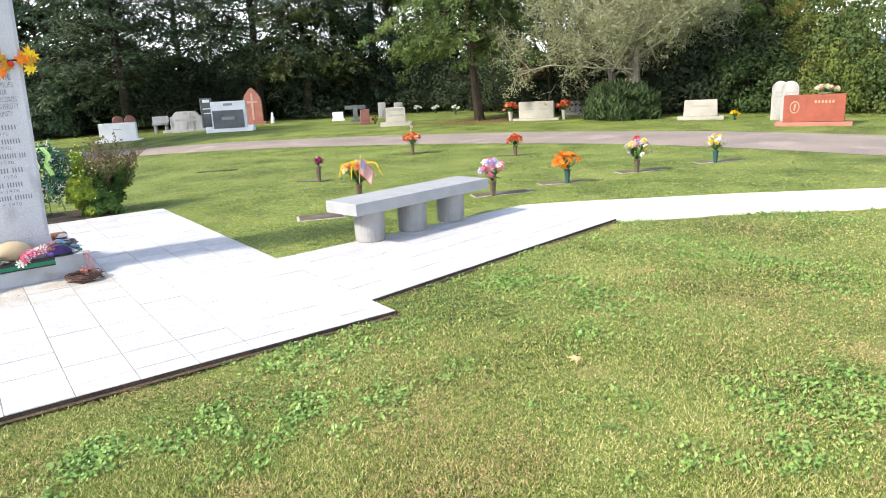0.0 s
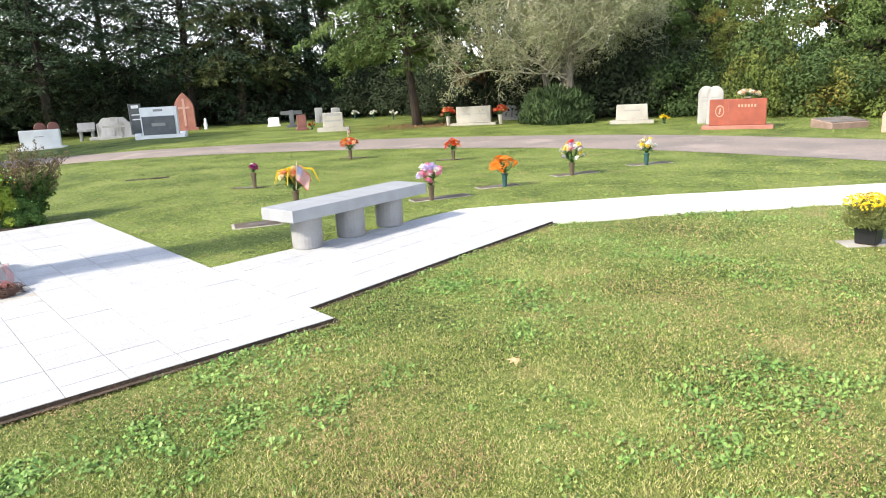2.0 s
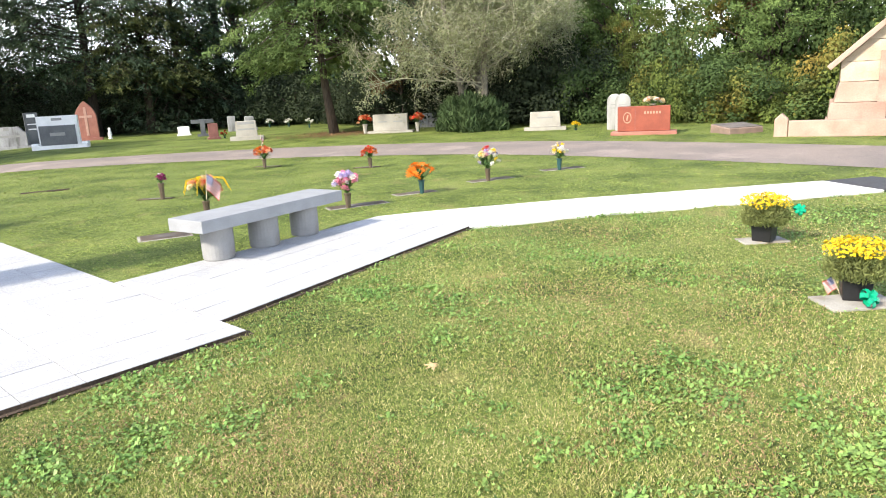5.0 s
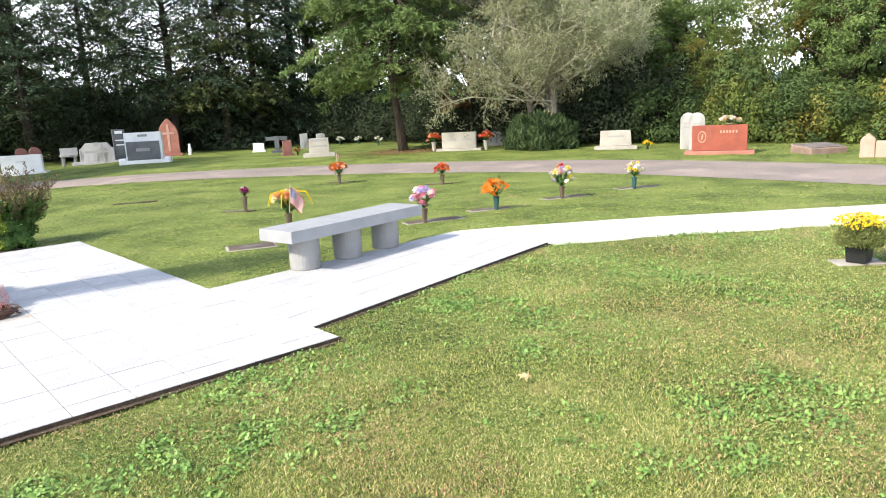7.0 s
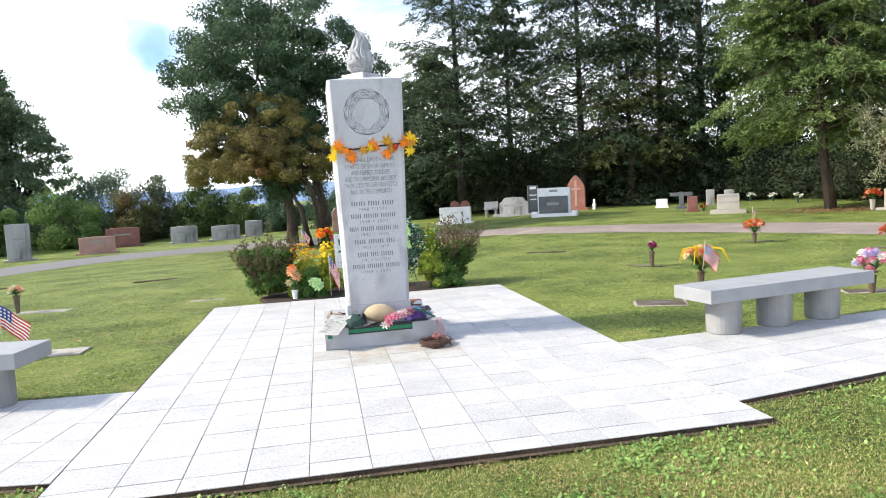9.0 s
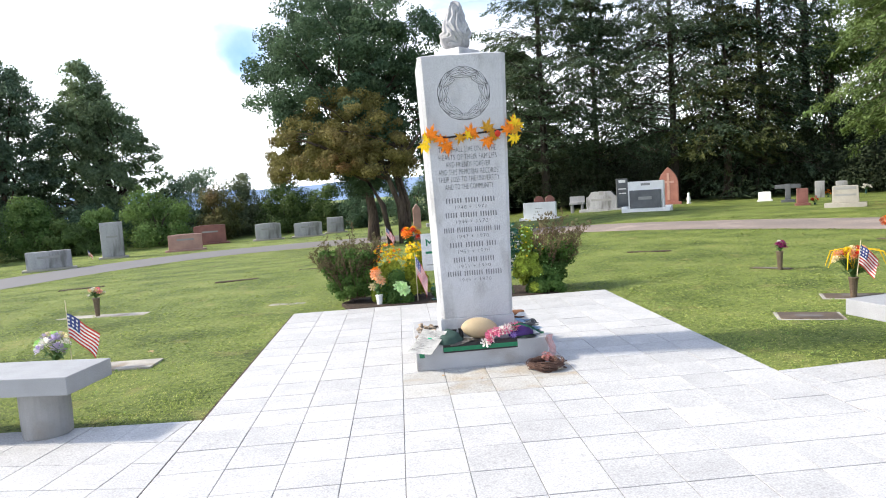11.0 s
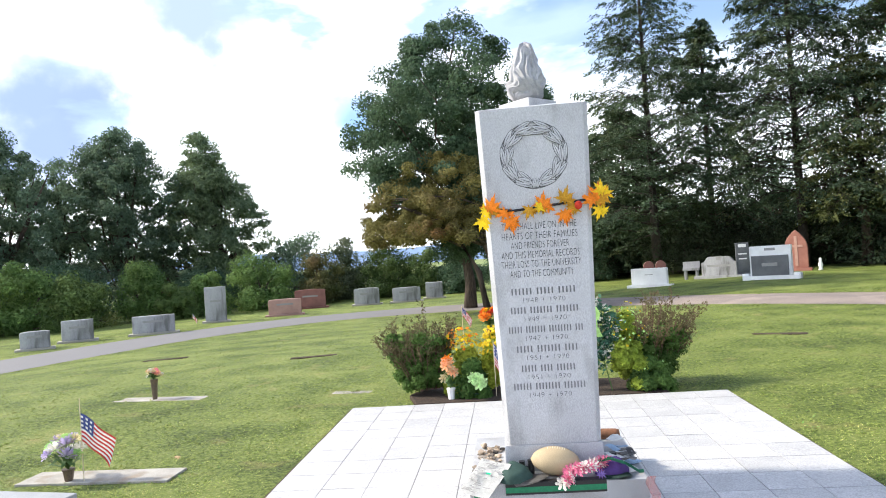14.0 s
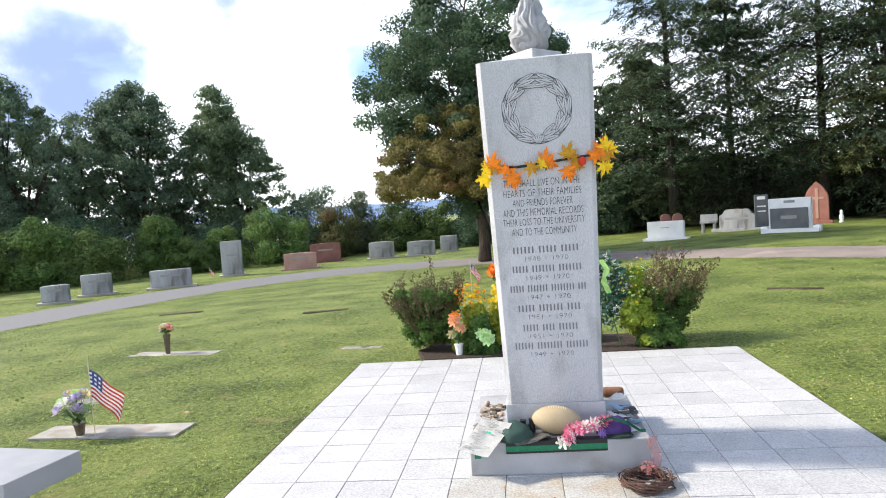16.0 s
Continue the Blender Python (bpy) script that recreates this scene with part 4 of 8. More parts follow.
def gravestone(x, y, rz, w, h, material, label, kind="flat", d=0.22, base=(0.28, 0.12, 0.14), bars=(), bar_mat=None, base_mat=None):
    """A tablet on its base; bars stand where words cannot be read."""
    qx, qy, qz, k = (float(q) for q in lie(x, y))
    t = thing("gravestone", (qx, qy, qz - 0.02), rz, label, "gravestone", "gravestones round the lawn", scale=k)
    bh = base[2] if base else 0.0
    if base:
        part("base", box(w + base[0], d + base[1] * 2, bh, 0.012), base_mat or material, t)
    tablet = part("tablet", prism(outline_of(kind, w, h - bh), d, 0.012), material, t, loc=(0, 0, bh))
    for bx, bz, bw, bt in bars:
        part("inscription_bar", box(bw, 0.006, bt, 0), bar_mat or M_BAR_DARK, tablet, loc=(bx, -d / 2 - 0.002, bz))
    return t


gravestone(5.35, 28.35, -28, 1.30, 0.70, M_WHITE_ST, "low white marble gravestone on a wide base", base=(0.3, 0.12, 0.10), bars=[(0, 0.36, 0.3, 0.02)])
gravestone(6.0, 31.6, -8, 0.42, 0.88, M_BROWN_ST, "small brown rounded gravestone behind a white one", "round", base=None, d=0.15)
gravestone(6.48, 31.6, -8, 0.42, 0.88, M_BROWN_ST, "small brown rounded gravestone behind a white one", "round", base=None, d=0.15)
gravestone(8.78, 31.5, -30, 1.36, 0.88, M_GREY_ST, "wide grey granite gravestone with faint lettering", "shoulder", bars=[(0, 0.62, 0.2, 0.16), (0, 0.35, 0.9, 0.09)], base=(0.6, 0.15, 0.12))
qx, qy, qz, k = (float(q) for q in lie(7.72, 31.7))
small_bench = thing("small_stone_bench", (qx, qy, qz - 0.02), -20, "small grey granite bench beside a gravestone", "bench", scale=k)
part("seat", box(0.66, 0.34, 0.10, 0.01, 0.38), M_GREY_ST, small_bench)
part("backrest", box(0.66, 0.08, 0.26, 0.01, 0.48), M_GREY_ST, small_bench, loc=(0, 0.13, 0))
for sx in (-0.22, 0.22):
    part("leg", box(0.12, 0.28, 0.38, 0.01), M_GREY_ST, small_bench, loc=(sx, 0, 0))
gravestone(9.90, 32.1, -12, 0.50, 1.38, M_DARK_ST, "narrow polished black gravestone with white carving", bars=[(0, 1.05, 0.3, 0.13), (0, 0.75, 0.34, 0.05), (0, 0.55, 0.3, 0.05)], bar_mat=M_WHITE_ST)
big = gravestone(9.68, 28.45, -33, 1.40, 1.23, M_WHITE_ST, "large white gravestone with a dark granite front panel", base=(0.5, 0.16, 0.16), bars=[(0, 0.90, 0.36, 0.09)])
part("front_panel", box(1.22, 0.12, 0.72, 0.008), M_DARK_ST, big, "polished dark granite panel", (0, -0.20, 0.161))
part("inscription_bar", box(0.52, 0.006, 0.12, 0), M_BAR_DARK, big, loc=(0, -0.262, 0.50))
for sx in (-0.86, 0.86):
    part("side_block", box(0.24, 0.30, 0.24, 0.01), M_WHITE_ST, big, loc=(sx, 0, 0.0))
red = gravestone(12.42, 33.0, -28, 0.88, 1.76, M_ARCH_ST, "tall red granite gravestone with pointed arch and carved cross", "gothic", d=0.2, base=(0.25, 0.1, 0.14))
part("cross_upright", box(0.11, 0.02, 1.25, 0.004), M_ARCH_LT, red, "pale carved cross", (0, -0.105, 0.24))
part("cross_arm", box(0.52, 0.02, 0.10, 0.004), M_ARCH_LT, red, "pale carved cross", (0, -0.107, 1.02))
solid("garden_statue", lathe([(0.09, 0), (0.10, 0.03), (0.06, 0.08), (0.09, 0.20), (0.075, 0.30), (0.045, 0.36), (0.06, 0.42), (0.05, 0.48), (0.01, 0.52)], 14, 0.08), M_WHITE_ST, (13.15, 32.5, GROUND_Z), label="small white statue beside a red gravestone", category="statue", smooth=True)
gravestone(15.3, 29.8, -30, 0.50, 0.42, M_WHITE_ST, "small white low gravestone", "curve", base=(0.1, 0.05, 0.08))
dark = gravestone(15.15, 27.8, -28, 0.20, 0.74, M_DARK_ST, "small dark grey cross-shaped gravestone", base=(0.3, 0.1, 0.12))
part("cross_arm", box(0.92, 0.2, 0.16, 0.01), M_DARK_ST, dark, loc=(0, 0, 0.56))
gravestone(14.05, 25.0, -25, 0.36, 0.62, M_BROWN_ST, "small reddish brown upright gravestone", base=(0.12, 0.06, 0.1))
gravestone(17.6, 29.6, -28, 0.36, 0.72, M_GREY_ST, "narrow pale grey upright gravestone", base=None)
gravestone(18.3, 29.2, -28, 0.42, 0.68, M_GREY_ST, "narrow pale grey rounded gravestone", "curve")
gravestone(14.0, 22.55, -36, 0.76, 0.70, M_CREAM_ST, "off-white granite gravestone on a broad base", "slant", base=(0.42, 0.14, 0.16), bars=[(0, 0.42, 0.6, 0.10), (0, 0.22, 0.6, 0.06)])
gravestone(17.45, 18.55, -55, 1.26, 0.68, M_CREAM_ST, "long cream granite gravestone flanked by flower urns", base=(0.4, 0.14, 0.10), bars=[(-0.28, 0.30, 0.32, 0.04), (0.28, 0.30, 0.32, 0.04)])
gravestone(20.2, 19.3, -58, 0.72, 0.56, M_GREY_ST, "low grey granite gravestone", "curve")
gravestone(19.9, 17.5, -60, 0.82, 0.50, M_GREY_ST, "low grey granite gravestone", "slant")
gravestone(18.75, 12.76, -58, 0.98, 0.60, M_CREAM_ST, "cream granite gravestone with tapered sides", "slant", base=(0.34, 0.14, 0.12), bars=[(0, 0.28, 0.5, 0.04)])
for x, y in ((18.95, 10.42), (18.72, 10.02)):
    gravestone(x, y, -62, 0.43, 1.07, M_TABLET, "tall white round-topped marble tablet", "round", d=0.14, base=None, bars=[(0, 0.75, 0.22, 0.02), (0, 0.65, 0.2, 0.015)])
rg = gravestone(17.45, 8.72, -66, 1.34, 0.76, M_RED_ST, "polished red granite gravestone with round emblem", base=(0.34, 0.14, 0.11), bars=[(0.03 + 0.075 * k, 0.45, 0.042, 0.065) for k in range(6)], bar_mat=M_BAR_TAN, d=0.3, base_mat=M_ARCH_ST)
emblem = part("emblem", torus(0.135, 0.014, 32, 6), M_BAR_TAN, rg, "pale oval emblem", (-0.42, -0.152, 0.47), (90, 0, 0), scale=(0.72, 1, 0.4))
part("emblem_bar", box(0.05, 0.15, 0.006, 0.002), M_BAR_TAN, emblem, rot=(0, 0, -14))
part("seam", box(0.012, 0.004, 0.62, 0), M_BROWN_ST, rg, "narrow upright groove", (-0.22, -0.151, 0.12))
ledger = thing("ledger_stone", (18.15, 6.55, GROUND_Z - 0.03), -34, "low brown granite ledger with a sloping top", "gravestone", "gravestones round the lawn")
part("slab", prism([(-0.48, 0), (0.48, 0), (0.48, 0.24), (-0.48, 0.24)], 0.80, 0.02), M_LEDGER, ledger)
for v_ in ledger.children[0].data.vertices:
    if v_.co.z > 0.1 and v_.co.y < 0:
        v_.co.z -= 0.07
part("top_plate", box(0.90, 0.72, 0.02, 0.004), M_STAINED, ledger, "dark worn sloping top", (0, 0, 0.202), (5.0, 0, 0))
for x, y, rz, w, h, mt, kind, lab in (
        (-11.45, 18.6, 32, 0.64, 0.48, M_GREY_ST, "curve", "low slate-grey gravestone with rounded top"),
        (-11.35, 20.15, 30, 0.76, 0.60, M_GREY_ST, "flat", "grey granite gravestone with a narrow name panel"),
        (-9.72, 21.1, 25, 1.10, 0.54, M_GREY_ST, "flat", "wide dark-stained grey gravestone on a pale base"),
        (-9.25, 24.2, 22, 0.66, 1.16, M_GREY_ST, "flat", "tall streaked grey granite gravestone"),
        (-7.32, 25.3, 16, 1.08, 0.58, M_PINK_ST, "curve", "pinkish brown gravestone with a curved top"),
        (-7.30, 28.3, 15, 1.15, 0.74, M_BROWN_ST, "curve", "dark red granite gravestone with a curved top"),
        (-5.1, 28.2, 10, 0.94, 0.66, M_GREY_ST, "curve", "light grey granite gravestone on a pale base"),
        (-3.65, 28.6, 6, 1.06, 0.58, M_GREY_ST, "curve", "wide grey granite gravestone with a curved top"),
        (-2.72, 29.9, 6, 0.70, 0.66, M_GREY_ST, "slant", "small grey granite gravestone")):
    gravestone(x, y, rz, w, h, mt, lab, kind, base=(0.22, 0.08, 0.07), bars=[(0, h * 0.52, w * 0.5, 0.06)], base_mat=M_CREAM_ST if mt is M_GREY_ST else None)
gravestone(0.55, 28.6, 0, 0.30, 1.0, M_PINK_ST, "narrow reddish stone post under the trees", "peak", base=None)
gravestone(1.35, 29.6, 0, 0.55, 1.0, M_GREY_ST, "grey gravestone under the trees", "curve")


# ---- mausoleum of sandstone beside the lane ----
maus = thing("mausoleum", (17.98, 2.75, GROUND_Z), -76, "pink and buff sandstone mausoleum with gabled roof and arched doorway", "mausoleum")
HALF, EAVE = 1.45, 1.58


def course(x0_, x1_, z0_, z1_, d, in0, in1):
    """A course of rock-faced stone; in0, in1 draw in its outer ends at the top."""
    bm = prism([(x0_, z0_), (x1_, z0_), (x1_ - in1, z1_), (x0_ + in0, z1_)], d, 0.0)
    bmesh.ops.subdivide_edges(bm, edges=bm.edges[:], cuts=5, use_grid_fill=True)
    for v in bm.verts:
        v.co += Vector((0.02, 0.03, 0.008)) * noise.noise(v.co * 3.3 + Vector((x0_ * 7, z0_ * 5, 0)))
    return bm


for k, (z0_, z1_, wide_, draw) in enumerate(((0.0, 0.26, 0.24, 0.0), (0.26, 0.71, 0.20, 0.04), (0.71, 1.15, 0.09, 0.08), (1.15, EAVE, 0.0, 0.0))):
    for side in (-1, 1):
        a_, b_ = (-HALF - wide_, -0.56) if side < 0 else (0.56, HALF + wide_)
        part("stone_course", course(a_, b_, z0_ + 0.006, z1_ - 0.006, 2.4 + wide_, draw if side < 0 else 0, draw if side > 0 else 0), M_SAND_ST if k < 3 else M_SAND_PALE, maus, loc=(0, 1.2, 0))
arch = [(-0.72, 1.78), (-0.72, 0.26), (-0.54, 0.26), (-0.54, 1.06)] + [(-0.54 * math.cos(math.pi * i / 14), 1.06 + 0.54 * math.sin(math.pi * i / 14)) for i in range(1, 14)] + [(0.54, 1.06), (0.54, 0.26), (0.72, 0.26), (0.72, 1.78)]
part("door_arch", prism(arch, 0.5, 0.0), M_SAND_ST, maus, "dressed sandstone door surround", (0, 0.19, 0))
part("door_panel", box(1.1, 0.06, 1.66, 0.004), M_DARK_ST, maus, "dark metal door", (0, 0.40, 0))
for k in range(3):
    zz, zt = EAVE + k * 0.44, EAVE + (k + 1) * 0.44
    w0, w1 = HALF * (1 - k / 3), HALF * (1 - (k + 1) / 3)
    part("gable_course", course(-w0, w0, zz + 0.005, zt - 0.005, 2.38, w0 - w1 - 0.001, w0 - w1 - 0.001), M_SAND_PALE, maus, loc=(0, 1.2, 0))
slope = math.atan(1.32 / HALF)
for side in (-1, 1):
    L = HALF / math.cos(slope) + 0.32
    part("roof_slab", box(L, 2.75, 0.12, 0.02), M_SAND_ST, maus, "sandstone roof slab", (side * (HALF + 0.16) / 2, 1.2, EAVE + 0.60), (0, side * math.degrees(slope), 0))
part("coping_wall", box(1.9, 0.26, 0.36, 0.02), M_SAND_ST, maus, "low sandstone kerb wall", (-1.45, -0.43, 0))
part("corner_post", prism([(-0.14, 0), (0.14, 0), (0.14, 0.40), (0, 0.53), (-0.14, 0.40)], 0.30, 0.015), M_SAND_ST, maus, "pointed sandstone corner post", (-2.55, -0.43, 0))


# ---- trees and bushes ----
rng = np.random.default_rng(7)


def quads(centres, normals, ups, length, width):
    """Small folded leaves: one four-cornered face at each place."""
    side = np.cross(normals, ups)
    side /= np.linalg.norm(side, axis=1)[:, None] + 1e-9
    L, W = np.asarray(length)[:, None] * 0.5, np.asarray(width)[:, None] * 0.5
    v = np.stack([centres - ups * L, centres + side * W - ups * L * 0.1, centres + ups * L, centres - side * W - ups * L * 0.1], axis=1)
    f = np.arange(len(centres) * 4).reshape(-1, 4)
    return v.reshape(-1, 3), f


def rand_dirs(n, r):
    v = r.normal(size=(n, 3))
    return v / (np.linalg.norm(v, axis=1)[:, None] + 1e-9)


def clump_leaves(clumps, radii, per, size, r, flat_=0.75, loose=0.8, fine_=1.9):
    """Leaves on and in round clumps; their undersides stay thinner."""
    cs, ns = [], []
    per, size = int(per * fine_), size * 1.12 / math.sqrt(fine_)
    for c, rad in zip(clumps, radii):
        d = rand_dirs(per, r)
        rr = rad * (0.35 + 0.70 * r.random(per) ** 0.6)
        p = c + d * rr[:, None] * np.array([1, 1, flat_])
        keep = (d[:, 2] > -0.55) | (r.random(per) < 0.4)
        cs.append(p[keep])
        ns.append((d + np.array([0, 0, 0.25]) + loose * rand_dirs(per, r))[keep])
    c, nrm = np.concatenate(cs), np.concatenate(ns)
    nrm /= np.linalg.norm(nrm, axis=1)[:, None] + 1e-9
    up = np.cross(nrm, rand_dirs(len(c), r))
    up /= np.linalg.norm(up, axis=1)[:, None] + 1e-9
    s = size * (0.7 + 0.6 * r.random(len(c)))
    return sprays(c, nrm, up, s, s * 0.72)


def limb(bm, a, b, ra, rb, r, bend=0.12, n=5, seg=6):
    a, b = np.array(a, float), np.array(b, float)
    L = np.linalg.norm(b - a)
    pts = [a + (b - a) * t + np.array([r.normal(), r.normal(), 0.4 * r.normal()]) * bend * L * math.sin(math.pi * t) * 0.5 + np.array([0, 0, 0.10 * L * math.sin(math.pi * t)]) for t in np.linspace(0, 1, n)]
    tube(bm, [tuple(p) for p in pts], list(np.linspace(ra, rb, n)), seg)


def broadleaf(loc, height, width, base, leaf, seed, label, bark=None, clumps=60, per=260, size=0.2, stems=1, dome=False, group="trees behind the graves", trunk_r=0.2, skew=(0, 0), crown_name="crown", off=(0, 0), rad_k=0.075, gap=0.95, taper=0.0):
    """A tree with tapered trunk, limbs that reach into the crown, and a crown of many loose clumps."""
    r = np.random.default_rng(seed)
    t = thing("tree", (loc[0], loc[1], loc[2] if len(loc) > 2 else GROUND_Z), 0, label, "tree", group)
    cc, rad = [], []
    ch = height - base
    while len(cc) < clumps:
        d = rand_dirs(1, r)[0]
        k = r.random() ** 0.42
        if dome:
            p = np.array([d[0] * width / 2 * k, d[1] * width / 2 * k, base + abs(d[2]) * ch * 0.95 * k])
        else:
            p = np.array([d[0] * width / 2 * k, d[1] * width / 2 * k, base + ch * 0.5 + d[2] * ch * 0.5 * k])
            h = (p[2] - base) / ch
            p[:2] *= (0.62 + 0.75 * math.sin(math.pi * min(1, max(0, 0.15 + 0.72 * h))) ** 1.2 - 0.25 * h) * (1 - taper * h)
        p[:2] += np.array(skew) * (p[2] - base) / ch + np.array(off)
        if 1 + 0.8 * noise.noise(Vector(p * (2.6 / width + 0.18)) + Vector((seed * 1.7, 0, 0))) > gap:
            cc.append(p)
            rad.append(rad_k * (0.65 + 0.8 * r.random()) * (width + ch) / 2)
    bm = bmesh.new()
    tips = []
    shift = np.array([off[0], off[1], 0.0])
    for s in range(stems):
        off = np.array([r.normal() * 0.25, r.normal() * 0.25, 0]) * (stems > 1)
        top = np.array([r.normal() * 0.12 * width + skew[0] * 0.6, r.normal() * 0.12 * width + skew[1] * 0.6, base + ch * (0.72 if not dome else 0.45)]) + off * (5 if dome else 3) + shift
        mids = [off, off * 1.4 + np.array([r.normal() * 0.06, r.normal() * 0.06, base * 0.55]) + shift * 0.08, off * 2 + np.array([skew[0] * 0.2, skew[1] * 0.2, base * 1.05]) + shift * 0.4, top * 0.6 + np.array([0, 0, base * 0.4]), top]
        tr = trunk_r / math.sqrt(stems)
        tube(bm, [tuple(p) for p in mids], [tr * 1.35, tr, tr * 0.85, tr * 0.55, tr * 0.12], 8)
        tips.append((mids, tr))
    order = sorted(range(len(cc)), key=lambda i: cc[i][2])
    for i in order[:: max(1, len(order) // 26)]:
        mids, tr = tips[int(r.integers(len(tips)))]
        p = cc[i]
        j = r.random()
        start = mids[2] * (1 - j) + mids[3] * j if p[2] > mids[2][2] * 1.15 else mids[1] * 0.3 + mids[2] * 0.7
        limb(bm, start, p, tr * 0.38, 0.015, r, seg=5)
    part("trunk", bm, bark or M_BARK, t, smooth=True)
    v, f = clump_leaves(cc, rad, per, size, r)
    part(crown_name, mesh_np("crown", v, f, leaf), None, t)
    return t


def sprays(centres, normals, ups, length, width):
    """Small three-cornered needle sprays, broad at the twig and pointed at the tip."""
    side = np.cross(normals, ups)
    side /= np.linalg.norm(side, axis=1)[:, None] + 1e-9
    L, W = np.asarray(length)[:, None] * 0.5, np.asarray(width)[:, None] * 0.5
    v = np.stack([centres - ups * L - side * W, centres + ups * L, centres - ups * L * 0.6 + side * W], axis=1)
    return v.reshape(-1, 3), np.arange(len(centres) * 3).reshape(-1, 3)


def conifer(loc, height, spread, base, leaf, seed, label, whorl=0.42, subs=11, per=22, droop=0.25, trunk_r=0.22, size=0.15, lean=(0, 0), bark=None, thin_above=12.0, rise=0.16, full=0.75, gap=0.35, group="trees behind the graves"):
    """A hemlock: a tapered trunk, long limbs, side twigs on each limb and hanging sprays on each twig."""
    r = np.random.default_rng(seed)
    t = thing("tree", (loc[0], loc[1], GROUND_Z), 0, label, "tree", group)
    bm = bmesh.new()
    n = 9
    axis = [np.array([lean[0] * (k / (n - 1)) ** 0.6, lean[1] * (k / (n - 1)) ** 0.6, height * k / (n - 1)]) for k in range(n)]
    tube(bm, [tuple(p) for p in axis], [trunk_r * (1.25 if k == 0 else 1 - 0.95 * k / (n - 1)) + 0.012 for k in range(n)], 8)
    cs, ns, us, ls = [], [], [], []
    z = base
    while z < height - 0.2:
        k = (z - base) / (height - base)
        L0 = spread * (1 - k) ** full * (0.62 + 0.38 * min(1, k * 7 + 0.25)) + 0.25
        for b in range(int(r.integers(4, 8))):
            a = r.random() * 2 * math.pi
            dense = 1 + 1.6 * noise.noise(Vector((math.cos(a) * 1.3, math.sin(a) * 1.3, z * 0.55 + seed)))
            if dense < gap:
                continue
            L = L0 * (0.50 + 0.45 * r.random() + 0.22 * min(1.5, dense) - 0.1)
            zz = z + r.normal() * 0.18
            o = np.array([lean[0] * (zz / height) ** 0.6, lean[1] * (zz / height) ** 0.6, zz])
            out = np.array([math.cos(a), math.sin(a), 0.0])
            lift = rise + 0.35 * k + 0.14 * r.normal()
            tip = o + out * L + np.array([0, 0, (lift - droop * (0.7 + 0.6 * r.random())) * L])
            mid = o + out * L * 0.5 + np.array([0, 0, lift * L * 0.62])
            tube(bm, [tuple(p) for p in (o, mid, tip)], [0.034 * (1 - k) + 0.012, 0.018 * (1 - k) + 0.007, 0.004], 4)
            m = max(4, int(subs * (0.35 + 0.65 * L / (spread + 0.3))))
            s = np.linspace(0.22, 1.0, m) + 0.05 * r.normal(size=m)
            s = np.clip(s, 0.1, 1.0)
            q = ((1 - s) ** 2)[:, None] * o + (2 * s * (1 - s))[:, None] * mid + (s ** 2)[:, None] * tip
            sgn = np.where(np.arange(m) % 2 == 0, 1.0, -1.0)
            sidew = np.array([-math.sin(a), math.cos(a), 0.0])
            fan = 0.35 + 0.55 * r.random(m)
            sl = (L * 0.40 * (1.12 - 0.8 * s) + 0.16) * (0.6 + 0.7 * r.random(m))
            sd = out * (1 - 0.45 * fan)[:, None] + sidew * (sgn * fan * 1.25)[:, None] + np.stack([np.zeros(m), np.zeros(m), -0.08 - 0.55 * r.random(m) * droop * 2 + 0.12 * r.normal(size=m)], axis=1)
            p_ = int(per * (1.0 if zz < thin_above else 0.42))
            w = r.random((m, p_)) ** 0.85
            c = q[:, None, :] + sd[:, None, :] * (sl[:, None] * w)[:, :, None]
            c[:, :, 2] -= 0.16 * (sl[:, None] * w) ** 1.4
            c += r.normal(size=c.shape) * np.array([0.050, 0.050, 0.036]) * (0.6 + L / 3.5)
            u = sd[:, None, :] + 0.55 * r.normal(size=c.shape) * np.array([1, 1, 0.6]) - np.array([0, 0, 0.25])
            cs.append(c.reshape(-1, 3))
            us.append(u.reshape(-1, 3))
            ns.append((np.array([0, 0, 1.0]) + 0.34 * r.normal(size=c.shape)).reshape(-1, 3))
            ls.append(size * (0.6 + 0.8 * r.random(m * p_)) * (1.0 if zz < thin_above else 1.5))
        z += whorl * (0.4 + 1.2 * r.random())
    c, u, nn, l = np.concatenate(cs), np.concatenate(us), np.concatenate(ns), np.concatenate(ls)
    u /= np.linalg.norm(u, axis=1)[:, None]
    part("trunk", bm, bark or M_BARK, t, smooth=True)
    v, f = sprays(c, nn, u, l, l * 0.40)
    v[:, 2] = np.maximum(v[:, 2], 0.05)
    part("crown", mesh_np("crown", v, f, leaf), None, t)
    return t


